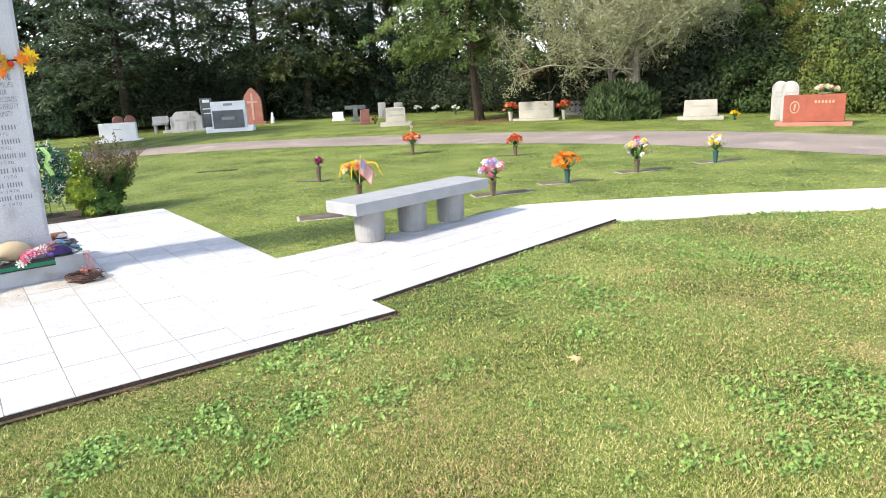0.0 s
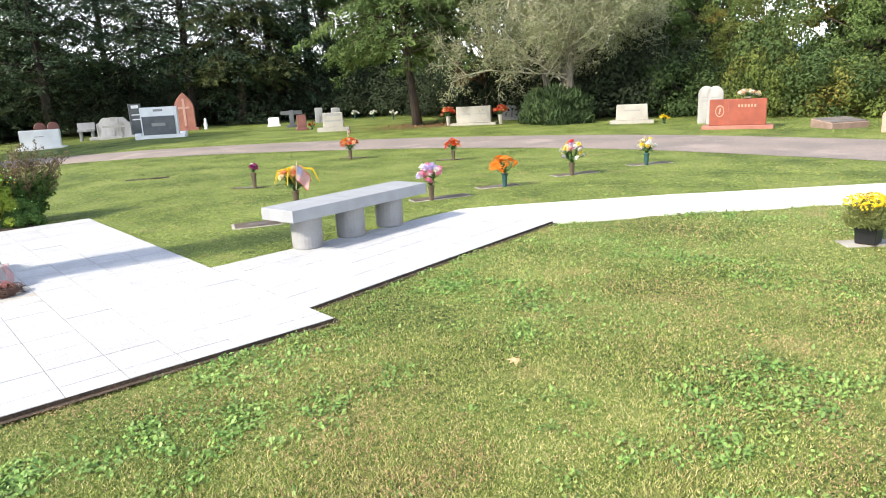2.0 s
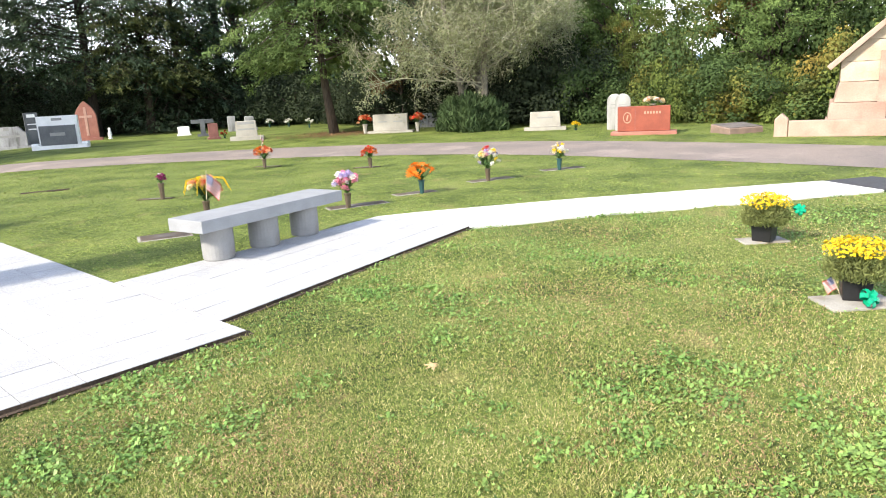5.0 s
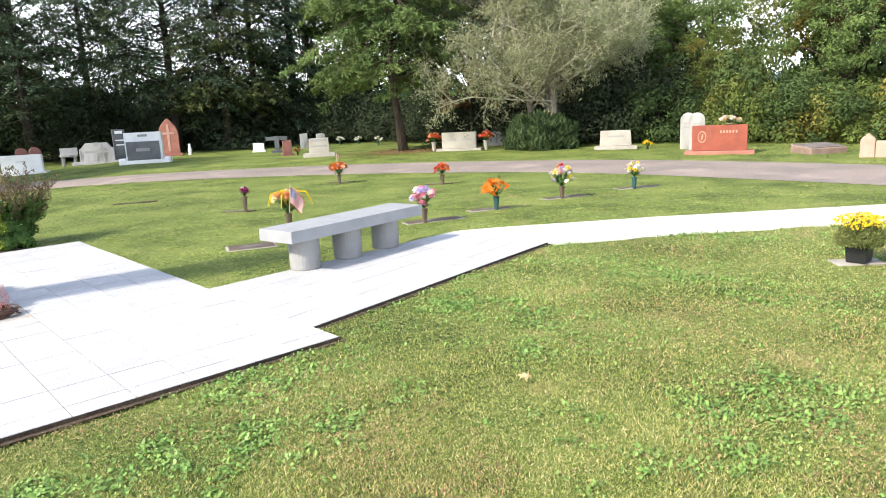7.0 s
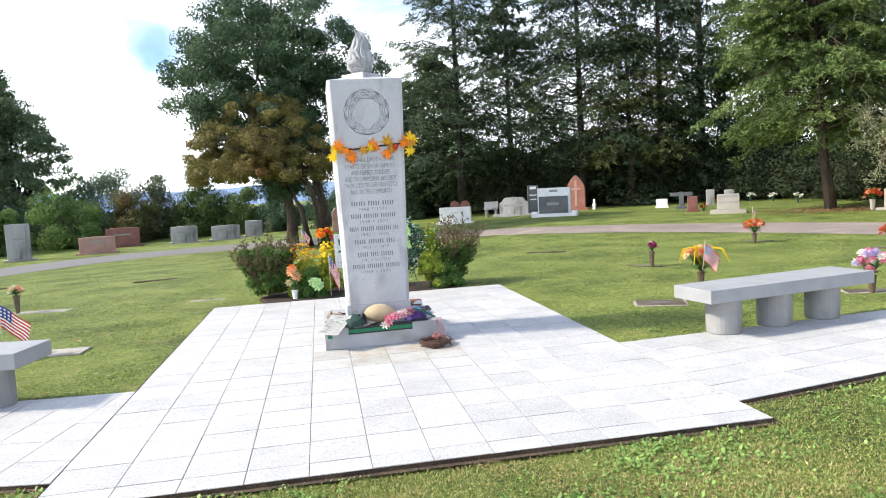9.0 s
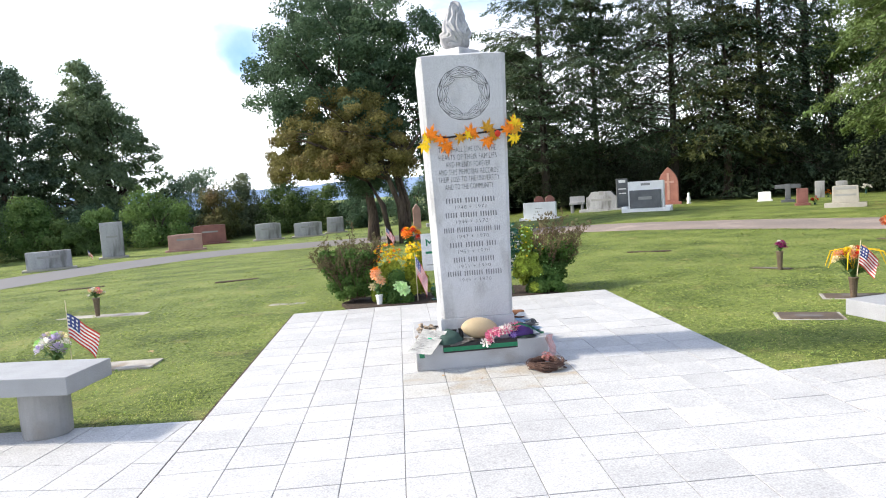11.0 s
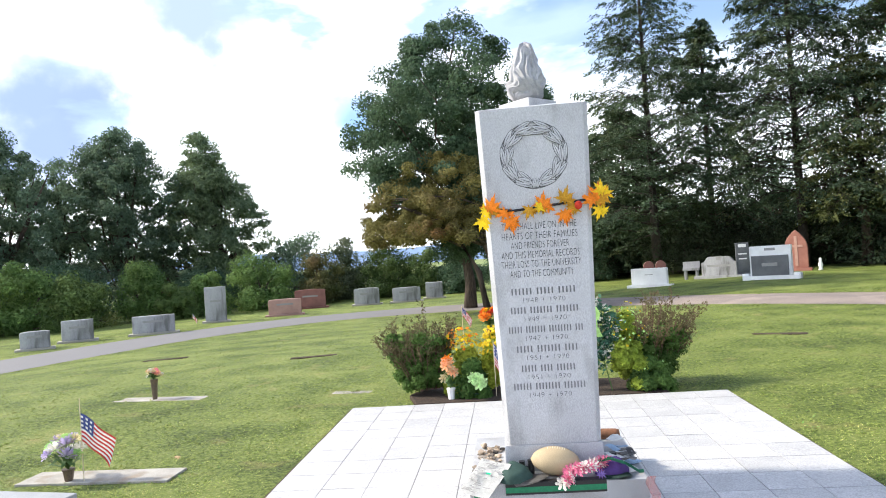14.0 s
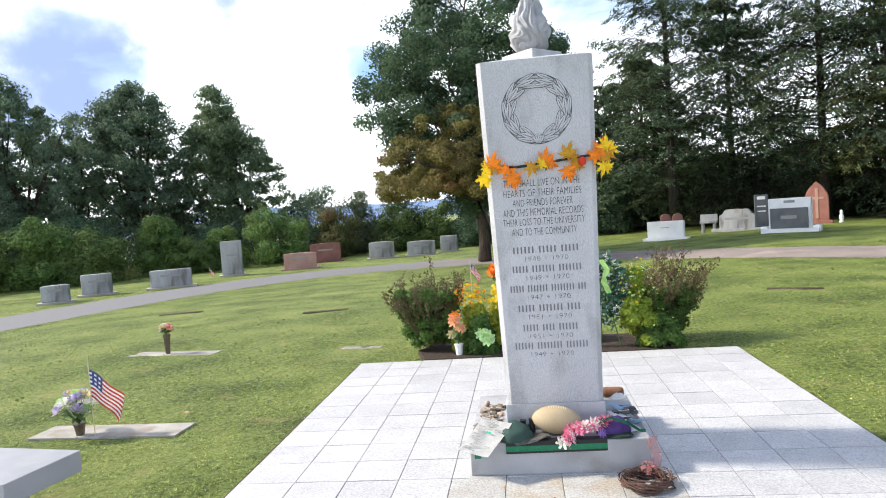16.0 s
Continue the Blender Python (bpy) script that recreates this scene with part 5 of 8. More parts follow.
def bare_tree(loc, seed, label):
    """An old tree of two stems whose grey twigs carry few needles."""
    r = np.random.default_rng(seed)
    t = thing("tree", (loc[0], loc[1], GROUND_Z), 0, label, "tree", "trees behind the graves")
    bm, fine = bmesh.new(), bmesh.new()
    tips = []

    def grow(p, d, L, rad, level):
        n = 4 if level < 4 else 3
        pts, q, dd = [p], p.copy(), d.copy()
        for i in range(n - 1):
            dd = dd + (0.07 if level == 0 else 0.16) * r.normal(size=3) + (np.array([0, 0, 0.05]) if level < 2 else np.array([0, 0, -0.03]))
            dd /= np.linalg.norm(dd)
            q = q + dd * L / (n - 1)
            pts.append(q.copy())
        tube(bm if level < 1 else fine, [tuple(x) for x in pts], list(np.linspace(rad, rad * 0.4, n)), 7 if level < 1 else (4 if level < 2 else 3), level > 2)
        if level >= 4:
            tips.append((pts[1], pts[-1]))
            return
        if level == 3:
            tips.append((pts[1], pts[-1]))
        kids = (14, 9, 6, 3)[level]
        for k in range(kids):
            s = (0.20 if level == 0 else 0.15) + (0.80 if level == 0 else 0.85) * (k + r.random()) / kids
            i = min(n - 2, int(s * (n - 1)))
            base_p = pts[i] + (pts[i + 1] - pts[i]) * (s * (n - 1) - i)
            side = rand_dirs(1, r)[0]
            side -= dd * side.dot(dd)
            side[2] = abs(side[2]) * 0.6 if level < 2 else side[2]
            side /= np.linalg.norm(side) + 1e-6
            nd = dd * (0.30 if level == 0 else 0.45) + side * (1.15 if level == 0 else 0.8) + np.array([0, 0, 0.02 if level == 0 else 0.06])
            nd /= np.linalg.norm(nd)
            grow(base_p, nd, L * (0.66 if level == 0 else 0.56) * (0.7 + 0.5 * r.random()) * (1.1 - 0.35 * s), max(0.006, rad * (0.26 if level == 0 else 0.36)), level + 1)

    for off, d in ((np.array([-0.1, 0.35, 0]), (-0.05, 0.10, 1)), (np.array([0.1, -0.35, 0]), (0.0, -0.06, 1)), (np.array([0.35, 0.1, 0]), (0.25, 0.18, 1))):
        d = np.array(d, float)
        grow(off, d / np.linalg.norm(d), 5.7, 0.15, 0)
    part("trunk", bm, M_GREYBARK, t, "grey upright stems")
    part("twig_crown", fine, M_PALETWIG, t, "tangled pale bare twigs")
    a = np.array([x[0] for x in tips])
    b = np.array([x[1] for x in tips])
    m = 13
    s = r.random((len(a), m, 1))
    c = (a[:, None] * (1 - s) + b[:, None] * s).reshape(-1, 3) + 0.10 * r.normal(size=(len(a) * m, 3))
    u = np.repeat(b - a, m, axis=0) + 0.5 * rand_dirs(len(c), r)
    u /= np.linalg.norm(u, axis=1)[:, None] + 1e-9
    l = 0.11 * (0.5 + 0.8 * r.random(len(c)))
    v, f = sprays(c, rand_dirs(len(c), r), u, l, l * 0.34)
    part("crown", mesh_np("crown", v, f, M_NEEDLE_GR), None, t, "fine grey-green needles")
    return t


def bush(loc, w, h, leaf, seed, label, category="bush", group="bushes along the wood", clumps=24, per=190, size=0.11, name="bush", depth=None, spiky=False):
    """A rounded bush: leafy lobes over a dome, thinner and darker inside."""
    r = np.random.default_rng(seed)
    qx, qy, qz, grow_ = (float(q) for q in lie(loc[0], loc[1]))
    t = thing(name, (qx, qy, qz - 0.03), 0, label, category, group)
    w, h, depth, size = w * grow_, h * grow_, (depth or w) * grow_, size * grow_
    cc, rad = [], []
    for k in range(clumps):
        d = rand_dirs(1, r)[0]
        rad.append((0.11 + 0.10 * r.random()) * (w + h) / 2)
        k_ = (0.72 + 0.28 * r.random()) if k % 3 else 0.5 * r.random()
        cc.append(np.array([d[0] * k_ * (w * 0.5 - rad[-1] * 0.6), d[1] * k_ * ((depth or w) * 0.5 - rad[-1] * 0.6), max(rad[-1] * 0.4, abs(d[2]) ** 0.8 * k_ * (h - rad[-1] * 0.75))]))
    bm = bmesh.new()
    for k in range(9):
        p = cc[int(r.integers(len(cc)))]
        limb(bm, (r.normal() * 0.05 * w, r.normal() * 0.05 * w, 0), p, 0.02 * h, 0.006 * h, r, n=4, seg=4)
    part("woody_frame", bm, M_BARK, t)
    if spiky:
        n = clumps * per
        i = r.integers(len(cc), size=n)
        d = rand_dirs(n, r)
        c = np.array(cc)[i] + d * (np.array(rad)[i] * (0.4 + 0.7 * r.random(n)))[:, None]
        u = c * np.array([1.2 / w, 1.2 / w, 0.4 / h]) + np.array([0, 0, 0.55]) + 0.35 * r.normal(size=(n, 3))
        u /= np.linalg.norm(u, axis=1)[:, None]
        l = size * (0.6 + 0.9 * r.random(n))
        v, f = sprays(c, rand_dirs(n, r), u, l, l * 0.3)
    else:
        v, f = clump_leaves(cc, rad, per, size, r, 0.85, 0.55)
    v[:, 2] = np.maximum(v[:, 2], 0.02)
    part("foliage", mesh_np("foliage", v, f, leaf), None, t)
    return t


def polar(az, d):
    a = radians(az)
    return (d * math.sin(a), d * math.cos(a) + 1.0)


# tall dark hemlocks behind the white stones
conifer(polar(11.8, 38.0), 17.5, 4.4, 2.2, M_NEEDLE_DK, 11, "tall feathery grey-green hemlock with a visible trunk", whorl=0.25, subs=14, per=30, droop=0.22, gap=0.50, size=0.155, bark=M_DARKBARK, thin_above=14)
conifer(polar(21.8, 38.0), 18.0, 5.0, 2.9, M_NEEDLE_DK, 12, "tall dark hemlock with drooping boughs", whorl=0.23, subs=14, per=29, droop=0.36, gap=0.42, size=0.17, bark=M_DARKBARK, thin_above=14)
conifer(polar(16.0, 44.0), 14.0, 5.0, 0.3, M_NEEDLE_DK, 13, "tall dark hemlock with drooping boughs", whorl=0.25, subs=12, per=20, droop=0.34, size=0.23, gap=0.4)
conifer(polar(28.0, 40.0), 17.5, 5.0, 0.3, M_NEEDLE_DK, 14, "tall dark hemlock with drooping boughs", whorl=0.25, subs=12, per=20, droop=0.34, size=0.22, gap=0.45)
conifer(polar(6.6, 43.0), 8.0, 3.8, 0.4, M_NEEDLE_DK, 15, "dark hemlock with boughs down to the ground", whorl=0.22, subs=12, per=22, droop=0.34, size=0.24, gap=0.15, full=0.55)
conifer(polar(25.6, 37.6), 9.8, 3.4, 2.7, M_NEEDLE_OL, 16, "smaller hemlock with lighter olive boughs", whorl=0.26, subs=13, per=24, droop=0.46, size=0.16)
conifer(polar(9.8, 45.0), 9.8, 4.4, 0.3, M_NEEDLE_DK, 17, "low dark hemlock under the taller trees", whorl=0.22, subs=12, per=22, droop=0.34, size=0.27, gap=0.15, full=0.55)
# the wood goes on behind, blocking low light; shade is painted into its leaves
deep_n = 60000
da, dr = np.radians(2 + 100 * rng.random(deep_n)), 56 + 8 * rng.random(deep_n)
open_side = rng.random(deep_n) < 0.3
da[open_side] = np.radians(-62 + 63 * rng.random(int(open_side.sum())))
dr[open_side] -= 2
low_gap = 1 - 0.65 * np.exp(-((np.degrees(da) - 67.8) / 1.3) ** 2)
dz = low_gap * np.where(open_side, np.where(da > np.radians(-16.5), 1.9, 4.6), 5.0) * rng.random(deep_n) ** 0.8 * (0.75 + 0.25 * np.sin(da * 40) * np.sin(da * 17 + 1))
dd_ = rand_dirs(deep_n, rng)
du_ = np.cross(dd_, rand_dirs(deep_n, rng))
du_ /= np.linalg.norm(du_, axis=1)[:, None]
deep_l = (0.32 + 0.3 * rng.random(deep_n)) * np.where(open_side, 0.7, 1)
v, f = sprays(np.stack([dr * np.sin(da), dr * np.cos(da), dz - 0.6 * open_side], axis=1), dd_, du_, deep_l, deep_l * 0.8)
tagged(new("woodland", mesh_np("woodland", v, f, M_SHADED_WOOD)), "leaves of the wood behind the trees, darkened for deep shade", "woodland", kind="stuff")
# the light green hemlock that stands alone by the lane
conifer((16.8, 21.0), 13.0, 3.3, 2.9, M_NEEDLE_LT, 23, "light green hemlock with a leaning bare trunk", whorl=0.17, subs=15, per=52, droop=0.40, trunk_r=0.15, size=0.125, lean=(-0.5, 0.4), thin_above=7.5, rise=0.20, gap=0.2)
bare_tree((19.6, 16.3), 31, "old grey tree with a wide crown of bare twigs")
bush((18.6, 15.75), 3.0, 1.25, M_JUNIPER, 33, "dense dark green juniper bush under a bare tree", clumps=46, per=560, size=0.20, spiky=True)
broadleaf(polar(31.0, 43.5), 18.6, 8.6, 10.2, M_LEAF_WOOD, 59, "tall green broadleaf tree with a high crown", clumps=190, per=100, size=0.18, trunk_r=0.2, rad_k=0.062, gap=0.85, bark=M_DARKBARK)
# the large broadleaf tree and the bronze maple behind the memorial
broadleaf((-1.3, 29.2, -0.45), 11.2, 7.0, 1.7, M_LEAF_OAK, 41, "large dark green broadleaf tree with an uneven crown", clumps=470, per=190, size=0.13, trunk_r=0.20, off=(-0.1, 0), rad_k=0.056, gap=0.78)
broadleaf((-0.35, 26.4, -0.42), 5.75, 5.4, 2.5, M_LEAF_MAPLE, 42, "spreading bronze and olive maple with low forked stems", clumps=330, per=150, size=0.095, stems=4, dome=True, trunk_r=0.21, off=(-1.7, 0), rad_k=0.06, gap=0.72)
# open side: groups of trees and low bushes before the view of the hills
for az, d, h, w, seed, cl, tp, sk, mt, lab in ((-38.8, 44.0, 11.2, 7.6, 44, 260, 0.2, 0.0, M_LEAF_HAZED, "dark green broadleaf tree at the lawn's edge"), (-34.6, 47.0, 9.6, 6.8, 47, 220, 0.0, 0.0, M_LEAF_HAZED, "dark green broadleaf tree at the lawn's edge"),
                                               (-30.3, 46.0, 12.3, 8.0, 43, 380, 0.5, 0.4, M_LEAF_HAZED, "dark green broadleaf tree with an uneven crown"), (-27.4, 48.0, 5.6, 4.0, 48, 110, 0.0, 0.0, M_LEAF_HAZED, "dark green broadleaf tree at the lawn's edge"),
                                               (-21.9, 46.0, 11.4, 7.0, 45, 390, 0.64, -2.3, M_POPLAR_HAZED, "slender pyramidal tree with a loose crown, haze in its grey-green"), (-45.0, 44.0, 11.5, 9.0, 46, 200, 0.2, 0.0, M_LEAF_HAZED, "dark green broadleaf tree at the lawn's edge")):
    a = radians(az)
    broadleaf((HUB[0] + d * math.sin(a), HUB[1] + d * math.cos(a), -0.62), h, w, 0.8, mt, seed, lab, clumps=cl, per=84, size=0.20, rad_k=0.056, gap=0.84, taper=tp, skew=(sk, 0))
for k, (x, y, w, h, mt, lab) in enumerate(((-15.9, 24.0, 2.6, 2.45, M_LEAF_BUSH, "loose light green bush with feathery shoots"), (-14.6, 25.0, 2.6, 1.85, M_LEAF_WOOD, "low dark green bush at the lawn's edge"), (-13.2, 27.0, 1.9, 2.3, M_LEAF_BUSH, "upright vine-covered green bush"),
                                           (-12.0, 27.0, 1.6, 1.45, M_LEAF_WOOD, "small rounded dark green bush"), (-11.2, 28.0, 1.5, 1.65, M_LEAF_BUSH, "small bright green rounded bush"), (-9.8, 29.6, 3.4, 2.25, M_LEAF_BUSH, "broad bright green rounded bush"),
                                           (-8.9, 33.0, 2.5, 3.75, M_LEAF_HAZED, "tall dark green rounded bush"), (-7.6, 31.0, 2.1, 2.15, M_LEAF_BRONZE, "rounded bush with orange-tinged top"), (-7.2, 33.4, 1.9, 2.85, M_LEAF_GREY, "loose grey-green bush below the hills"),
                                           (-5.2, 33.0, 2.6, 2.5, M_LEAF_SHADED_DARK, "rounded dark green bush below the hills"), (-3.6, 33.0, 2.2, 2.2, M_LEAF_SHADED_DARK, "rounded green bush below the hills"), (-1.9, 33.2, 2.2, 1.75, M_LEAF_OAK, "low green bush under the trees"),
                                           (0.6, 35.5, 3.8, 2.6, M_LEAF_OAK, "green bush behind the memorial"), (3.8, 36.5, 4.4, 3.0, M_LEAF_OAK, "green bush behind the memorial"), (-17.6, 23.2, 2.6, 2.3, M_LEAF_WOOD, "low dark green bush at the lawn's edge"),
                                           (-19.4, 22.0, 3.0, 2.9, M_LEAF_BUSH, "loose light green bush with feathery shoots"), (-21.6, 21.0, 3.4, 2.8, M_LEAF_WOOD, "low dark green bush at the lawn's edge"), (-16.4, 27.5, 3.6, 2.4, M_LEAF_OAK, "dark green bush below the trees"),
                                           (-12.6, 31.0, 3.4, 1.9, M_LEAF_OAK, "dark green bush below the trees"), (-19.0, 27.0, 3.8, 2.8, M_LEAF_OAK, "dark green bush below the trees"))):
    bush((x, y), w * 1.12, h * 1.12, mt, 60 + k, lab, clumps=48, per=170, size=0.11)
# wood behind the graves: a few kinds, repeated at other sizes and turns
kinds = [broadleaf(polar(33.0, 46.0), 12.5, 7.0, 1.2, M_LEAF_WOOD, 51, "green broadleaf tree of the wood", clumps=120, per=100, size=0.20, trunk_r=0.2, rad_k=0.08, gap=0.8),
         broadleaf(polar(57.5, 31.0), 10.5, 6.6, 0.8, M_LEAF_WOOD, 52, "green broadleaf tree of the wood", clumps=130, per=110, size=0.165, trunk_r=0.18, rad_k=0.08, gap=0.8),
         broadleaf(polar(72.5, 30.0), 8.5, 5.4, 0.6, M_LEAF_YEL, 53, "yellow-green broadleaf tree of the wood", clumps=120, per=110, size=0.15, trunk_r=0.15, rad_k=0.08, gap=0.8),
         broadleaf(polar(45.5, 33.0), 12.0, 7.0, 0.8, M_LEAF_OAK, 54, "dark green broadleaf tree of the wood", clumps=120, per=100, size=0.20, trunk_r=0.2, rad_k=0.08, gap=0.8)]
for k, (az, d, which, s) in enumerate(((36.5, 46, 0, 0.95), (40.5, 42, 3, 1.0), (49.5, 36, 3, 0.95), (53.5, 38, 0, 0.85), (63.0, 29.5, 1, 0.70), (60.5, 37, 1, 0.95),
                                         (73.5, 33, 3, 0.9), (77.5, 30, 1, 0.95), (82.5, 31, 0, 0.8), (74.5, 26.5, 1, 0.62), (65.0, 27.0, 2, 0.50),
                                         (20.0, 52, 3, 0.6), (12.5, 52, 0, 0.55), (4.5, 50, 3, 0.6), (30.0, 52, 3, 0.6), (60.0, 38, 3, 0.7))):
    x, y = polar(az, d)
    c = copy_thing(kinds[which], pose(x, y, GROUND_Z, 0, 0, 77 * k % 360))
    c.scale = (s,) * 3
broadleaf(polar(74.0, 27.5), 6.4, 3.2, 2.0, M_LEAF_RUST, 57, "small tree with thinning rusty leaves", clumps=22, per=110, size=0.13, trunk_r=0.09)
broadleaf((19.4, 19.9), 3.4, 3.0, 1.2, M_LEAF_RUST, 58, "small reddish tree behind the graves", clumps=22, per=110, size=0.11, trunk_r=0.06)
# the first two carry the wood's shade in their darkened leaf colours
under = [bush(polar(9, 39), 5.5, 2.6, M_SHADED_WOOD, 80, "undergrowth at the edge of the wood, shade put into its leaves", clumps=44, per=110, size=0.125),
         bush(polar(62, 25.5), 4.6, 2.4, M_LEAF_SHADED_DARK, 81, "leafy green undergrowth at the edge of the wood, darkened for shade", clumps=44, per=140, size=0.125),
         bush(polar(74, 23.6), 3.8, 2.2, M_LEAF_YEL, 82, "yellowing green undergrowth at the edge of the wood", clumps=44, per=140, size=0.11)]
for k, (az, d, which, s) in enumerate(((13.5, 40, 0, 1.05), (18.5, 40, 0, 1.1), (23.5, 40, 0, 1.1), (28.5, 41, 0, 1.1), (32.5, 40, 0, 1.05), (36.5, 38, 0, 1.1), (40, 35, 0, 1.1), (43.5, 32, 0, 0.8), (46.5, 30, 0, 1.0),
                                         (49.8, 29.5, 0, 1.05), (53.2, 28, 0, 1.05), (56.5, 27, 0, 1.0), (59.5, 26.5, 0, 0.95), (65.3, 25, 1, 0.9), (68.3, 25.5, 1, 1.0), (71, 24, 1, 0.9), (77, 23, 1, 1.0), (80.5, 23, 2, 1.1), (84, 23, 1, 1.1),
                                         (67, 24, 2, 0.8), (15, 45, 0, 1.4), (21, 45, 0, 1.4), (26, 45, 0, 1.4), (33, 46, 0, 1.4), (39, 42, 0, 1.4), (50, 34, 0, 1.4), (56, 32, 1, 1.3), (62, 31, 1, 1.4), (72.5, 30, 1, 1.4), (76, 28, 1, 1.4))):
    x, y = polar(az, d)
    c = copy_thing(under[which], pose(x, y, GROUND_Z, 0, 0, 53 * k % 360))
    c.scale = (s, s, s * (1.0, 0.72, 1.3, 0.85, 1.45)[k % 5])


# brown litter under the light hemlock
lr = np.random.default_rng(88)
ln = 2600
lx, ly = 16.7 + 1.1 * lr.normal(size=ln), 20.7 + 0.9 * lr.normal(size=ln)
_, _, lz, _ = lie(lx, ly)
l_u = np.stack([lr.normal(size=ln), lr.normal(size=ln), 0.12 * lr.normal(size=ln)], axis=1)
l_u /= np.linalg.norm(l_u, axis=1)[:, None]
v, f = sprays(np.stack([lx, ly, lz + 0.014 + 0.01 * lr.random(ln)], axis=1), np.tile([0.0, 0.0, 1.0], (ln, 1)), l_u, 0.10 + 0.08 * lr.random(ln), 0.03 + 0.02 * lr.random(ln))
tagged(new("needle_litter", mesh_np("needle_litter", v, f, M_LITTER)), "brown dry needles and leaves under the hemlock", "litter", kind="stuff")

# ---- flowers ----
def bloom(size, petals=9, layers=3, cup=0.55):
    """A flower head of pointed petals in layers."""
    bm = bmesh.new()
    for j in range(layers):
        n = petals - 2 * j
        R = size * (1 - 0.27 * j)
        for k in range(n):
            a = 2 * math.pi * (k + 0.5 * j) / n
            up = cup * (0.25 + 0.5 * j)
            w = 3.4 / n
            p0 = Vector((0, 0, 0.05 * size * j))
            d1, d2 = Vector((math.cos(a - w / 2), math.sin(a - w / 2), 0)), Vector((math.cos(a + w / 2), math.sin(a + w / 2), 0))
            d = Vector((math.cos(a), math.sin(a), 0))
            v = [p0, d1 * R * 0.62 + Vector((0, 0, R * up * 0.9)), d * R + Vector((0, 0, R * up * 0.75)), d2 * R * 0.62 + Vector((0, 0, R * up * 0.9))]
            bm.faces.new([bm.verts.new(q) for q in v])
    return bm


def rose(size):
    """A full round flower head: cupped overlapping petals in three rings round a bud."""
    bm = bmesh.new()
    for R, n, z0, lift in ((1.0, 7, 0.0, 0.25), (0.74, 6, 0.12, 0.55), (0.46, 5, 0.22, 0.70), (0.22, 3, 0.30, 0.66)):
        for k in range(n):
            a, w = 2 * math.pi * (k + R * 3) / n, 4.6 / n
            pts = []
            for f, s_, h in ((0.12, 0.35, 0.0), (0.62, 1.0, 0.55), (1.0, 0.62, 0.90)):
                for sg in (-1, 1):
                    b = a + sg * s_ * w / 2
                    pts.append(bm.verts.new((size * R * f * math.cos(b), size * R * f * math.sin(b), size * (z0 + lift * h))))
            tip = bm.verts.new((size * R * 1.12 * math.cos(a), size * R * 1.12 * math.sin(a), size * (z0 + lift * 0.78)))
            bm.faces.new((pts[0], pts[1], pts[3], pts[2]))
            bm.faces.new((pts[2], pts[3], pts[5], tip, pts[4]))
    return bm


BLOOMS = {}


def bloom_mesh(colour, size, round_=False):
    key = (colour, round(size, 3), round_)
    if key not in BLOOMS:
        BLOOMS[key] = finish(rose(size * 0.8) if round_ else bloom(size), "flower_head", PETAL[colour])
    return BLOOMS[key]


def bouquet(x, y, colours, label, vase="bronze", z=GROUND_Z, vase_h=0.20, vase_r=0.046, spread=0.13, tall=0.20, n=16, size=0.055, seed=0, name="flower_vase", lean=0.0, group="flower vases on the graves", round_=True):
    """Cut or silk flowers in a cone-shaped grave vase."""
    r = random.Random(seed)
    t = thing(name, (x, y, z), r.random() * 360, label, "flower vase", group)
    mt = {"bronze": M_BRONZE, "green": M_GREENVASE, "white": M_WHITE_ST, "stone": M_CREAM_ST}[vase]
    prof = [(vase_r * 0.62, 0), (vase_r * 0.66, vase_h * 0.1), (vase_r * 0.9, vase_h * 0.8), (vase_r * 1.08, vase_h * 0.96), (vase_r * 1.05, vase_h), (vase_r * 0.85, vase_h * 0.99)]
    part("vase", lathe(prof, 14, 0.04), mt, t)
    stems = bmesh.new()
    greens = bmesh.new()
    heart = greens.verts.new((0, 0, vase_h * 1.02))
    for k in range(n):
        a, q = r.random() * 2 * math.pi, math.sqrt(r.random())
        px, py = spread * q * math.cos(a) + lean * 0.5, spread * q * math.sin(a)
        pz = vase_h + tall * (0.22 + 0.72 * math.sqrt(max(0, 1 - q * q))) * (0.8 + 0.3 * r.random())
        tube(stems, [(0, 0, vase_h * 0.9), (px * 0.4, py * 0.4, vase_h + (pz - vase_h) * 0.55), (px, py, pz)], [0.003, 0.003, 0.002], 3)
        part("flower_head", bloom_mesh(colours[k % len(colours)], size * (0.8 if k % 3 else 1.0), round_), None, t, loc=(px, py, pz), rot=(math.degrees(math.atan2(-py, 0.08)) * 0.6, math.degrees(math.atan2(px, 0.08)) * 0.6, r.random() * 360))
    for k in range(n):
        a = r.random() * 2 * math.pi
        R, zz = spread * (0.5 + 0.6 * r.random()), vase_h + tall * (0.05 + 0.5 * r.random())
        d, s = Vector((math.cos(a), math.sin(a), 0)), Vector((-math.sin(a), math.cos(a), 0))
        o = Vector((0, 0, zz))
        greens.faces.new([heart] + [greens.verts.new(o + d * R * f + s * w + Vector((0, 0, h))) for f, w, h in ((0.65, 0.022, 0.03), (1.05, 0, 0.0), (0.65, -0.022, 0.03))])
    part("stalk", stems, M_STEM, t)
    part("leafage", greens, M_STEM, t)
    return t


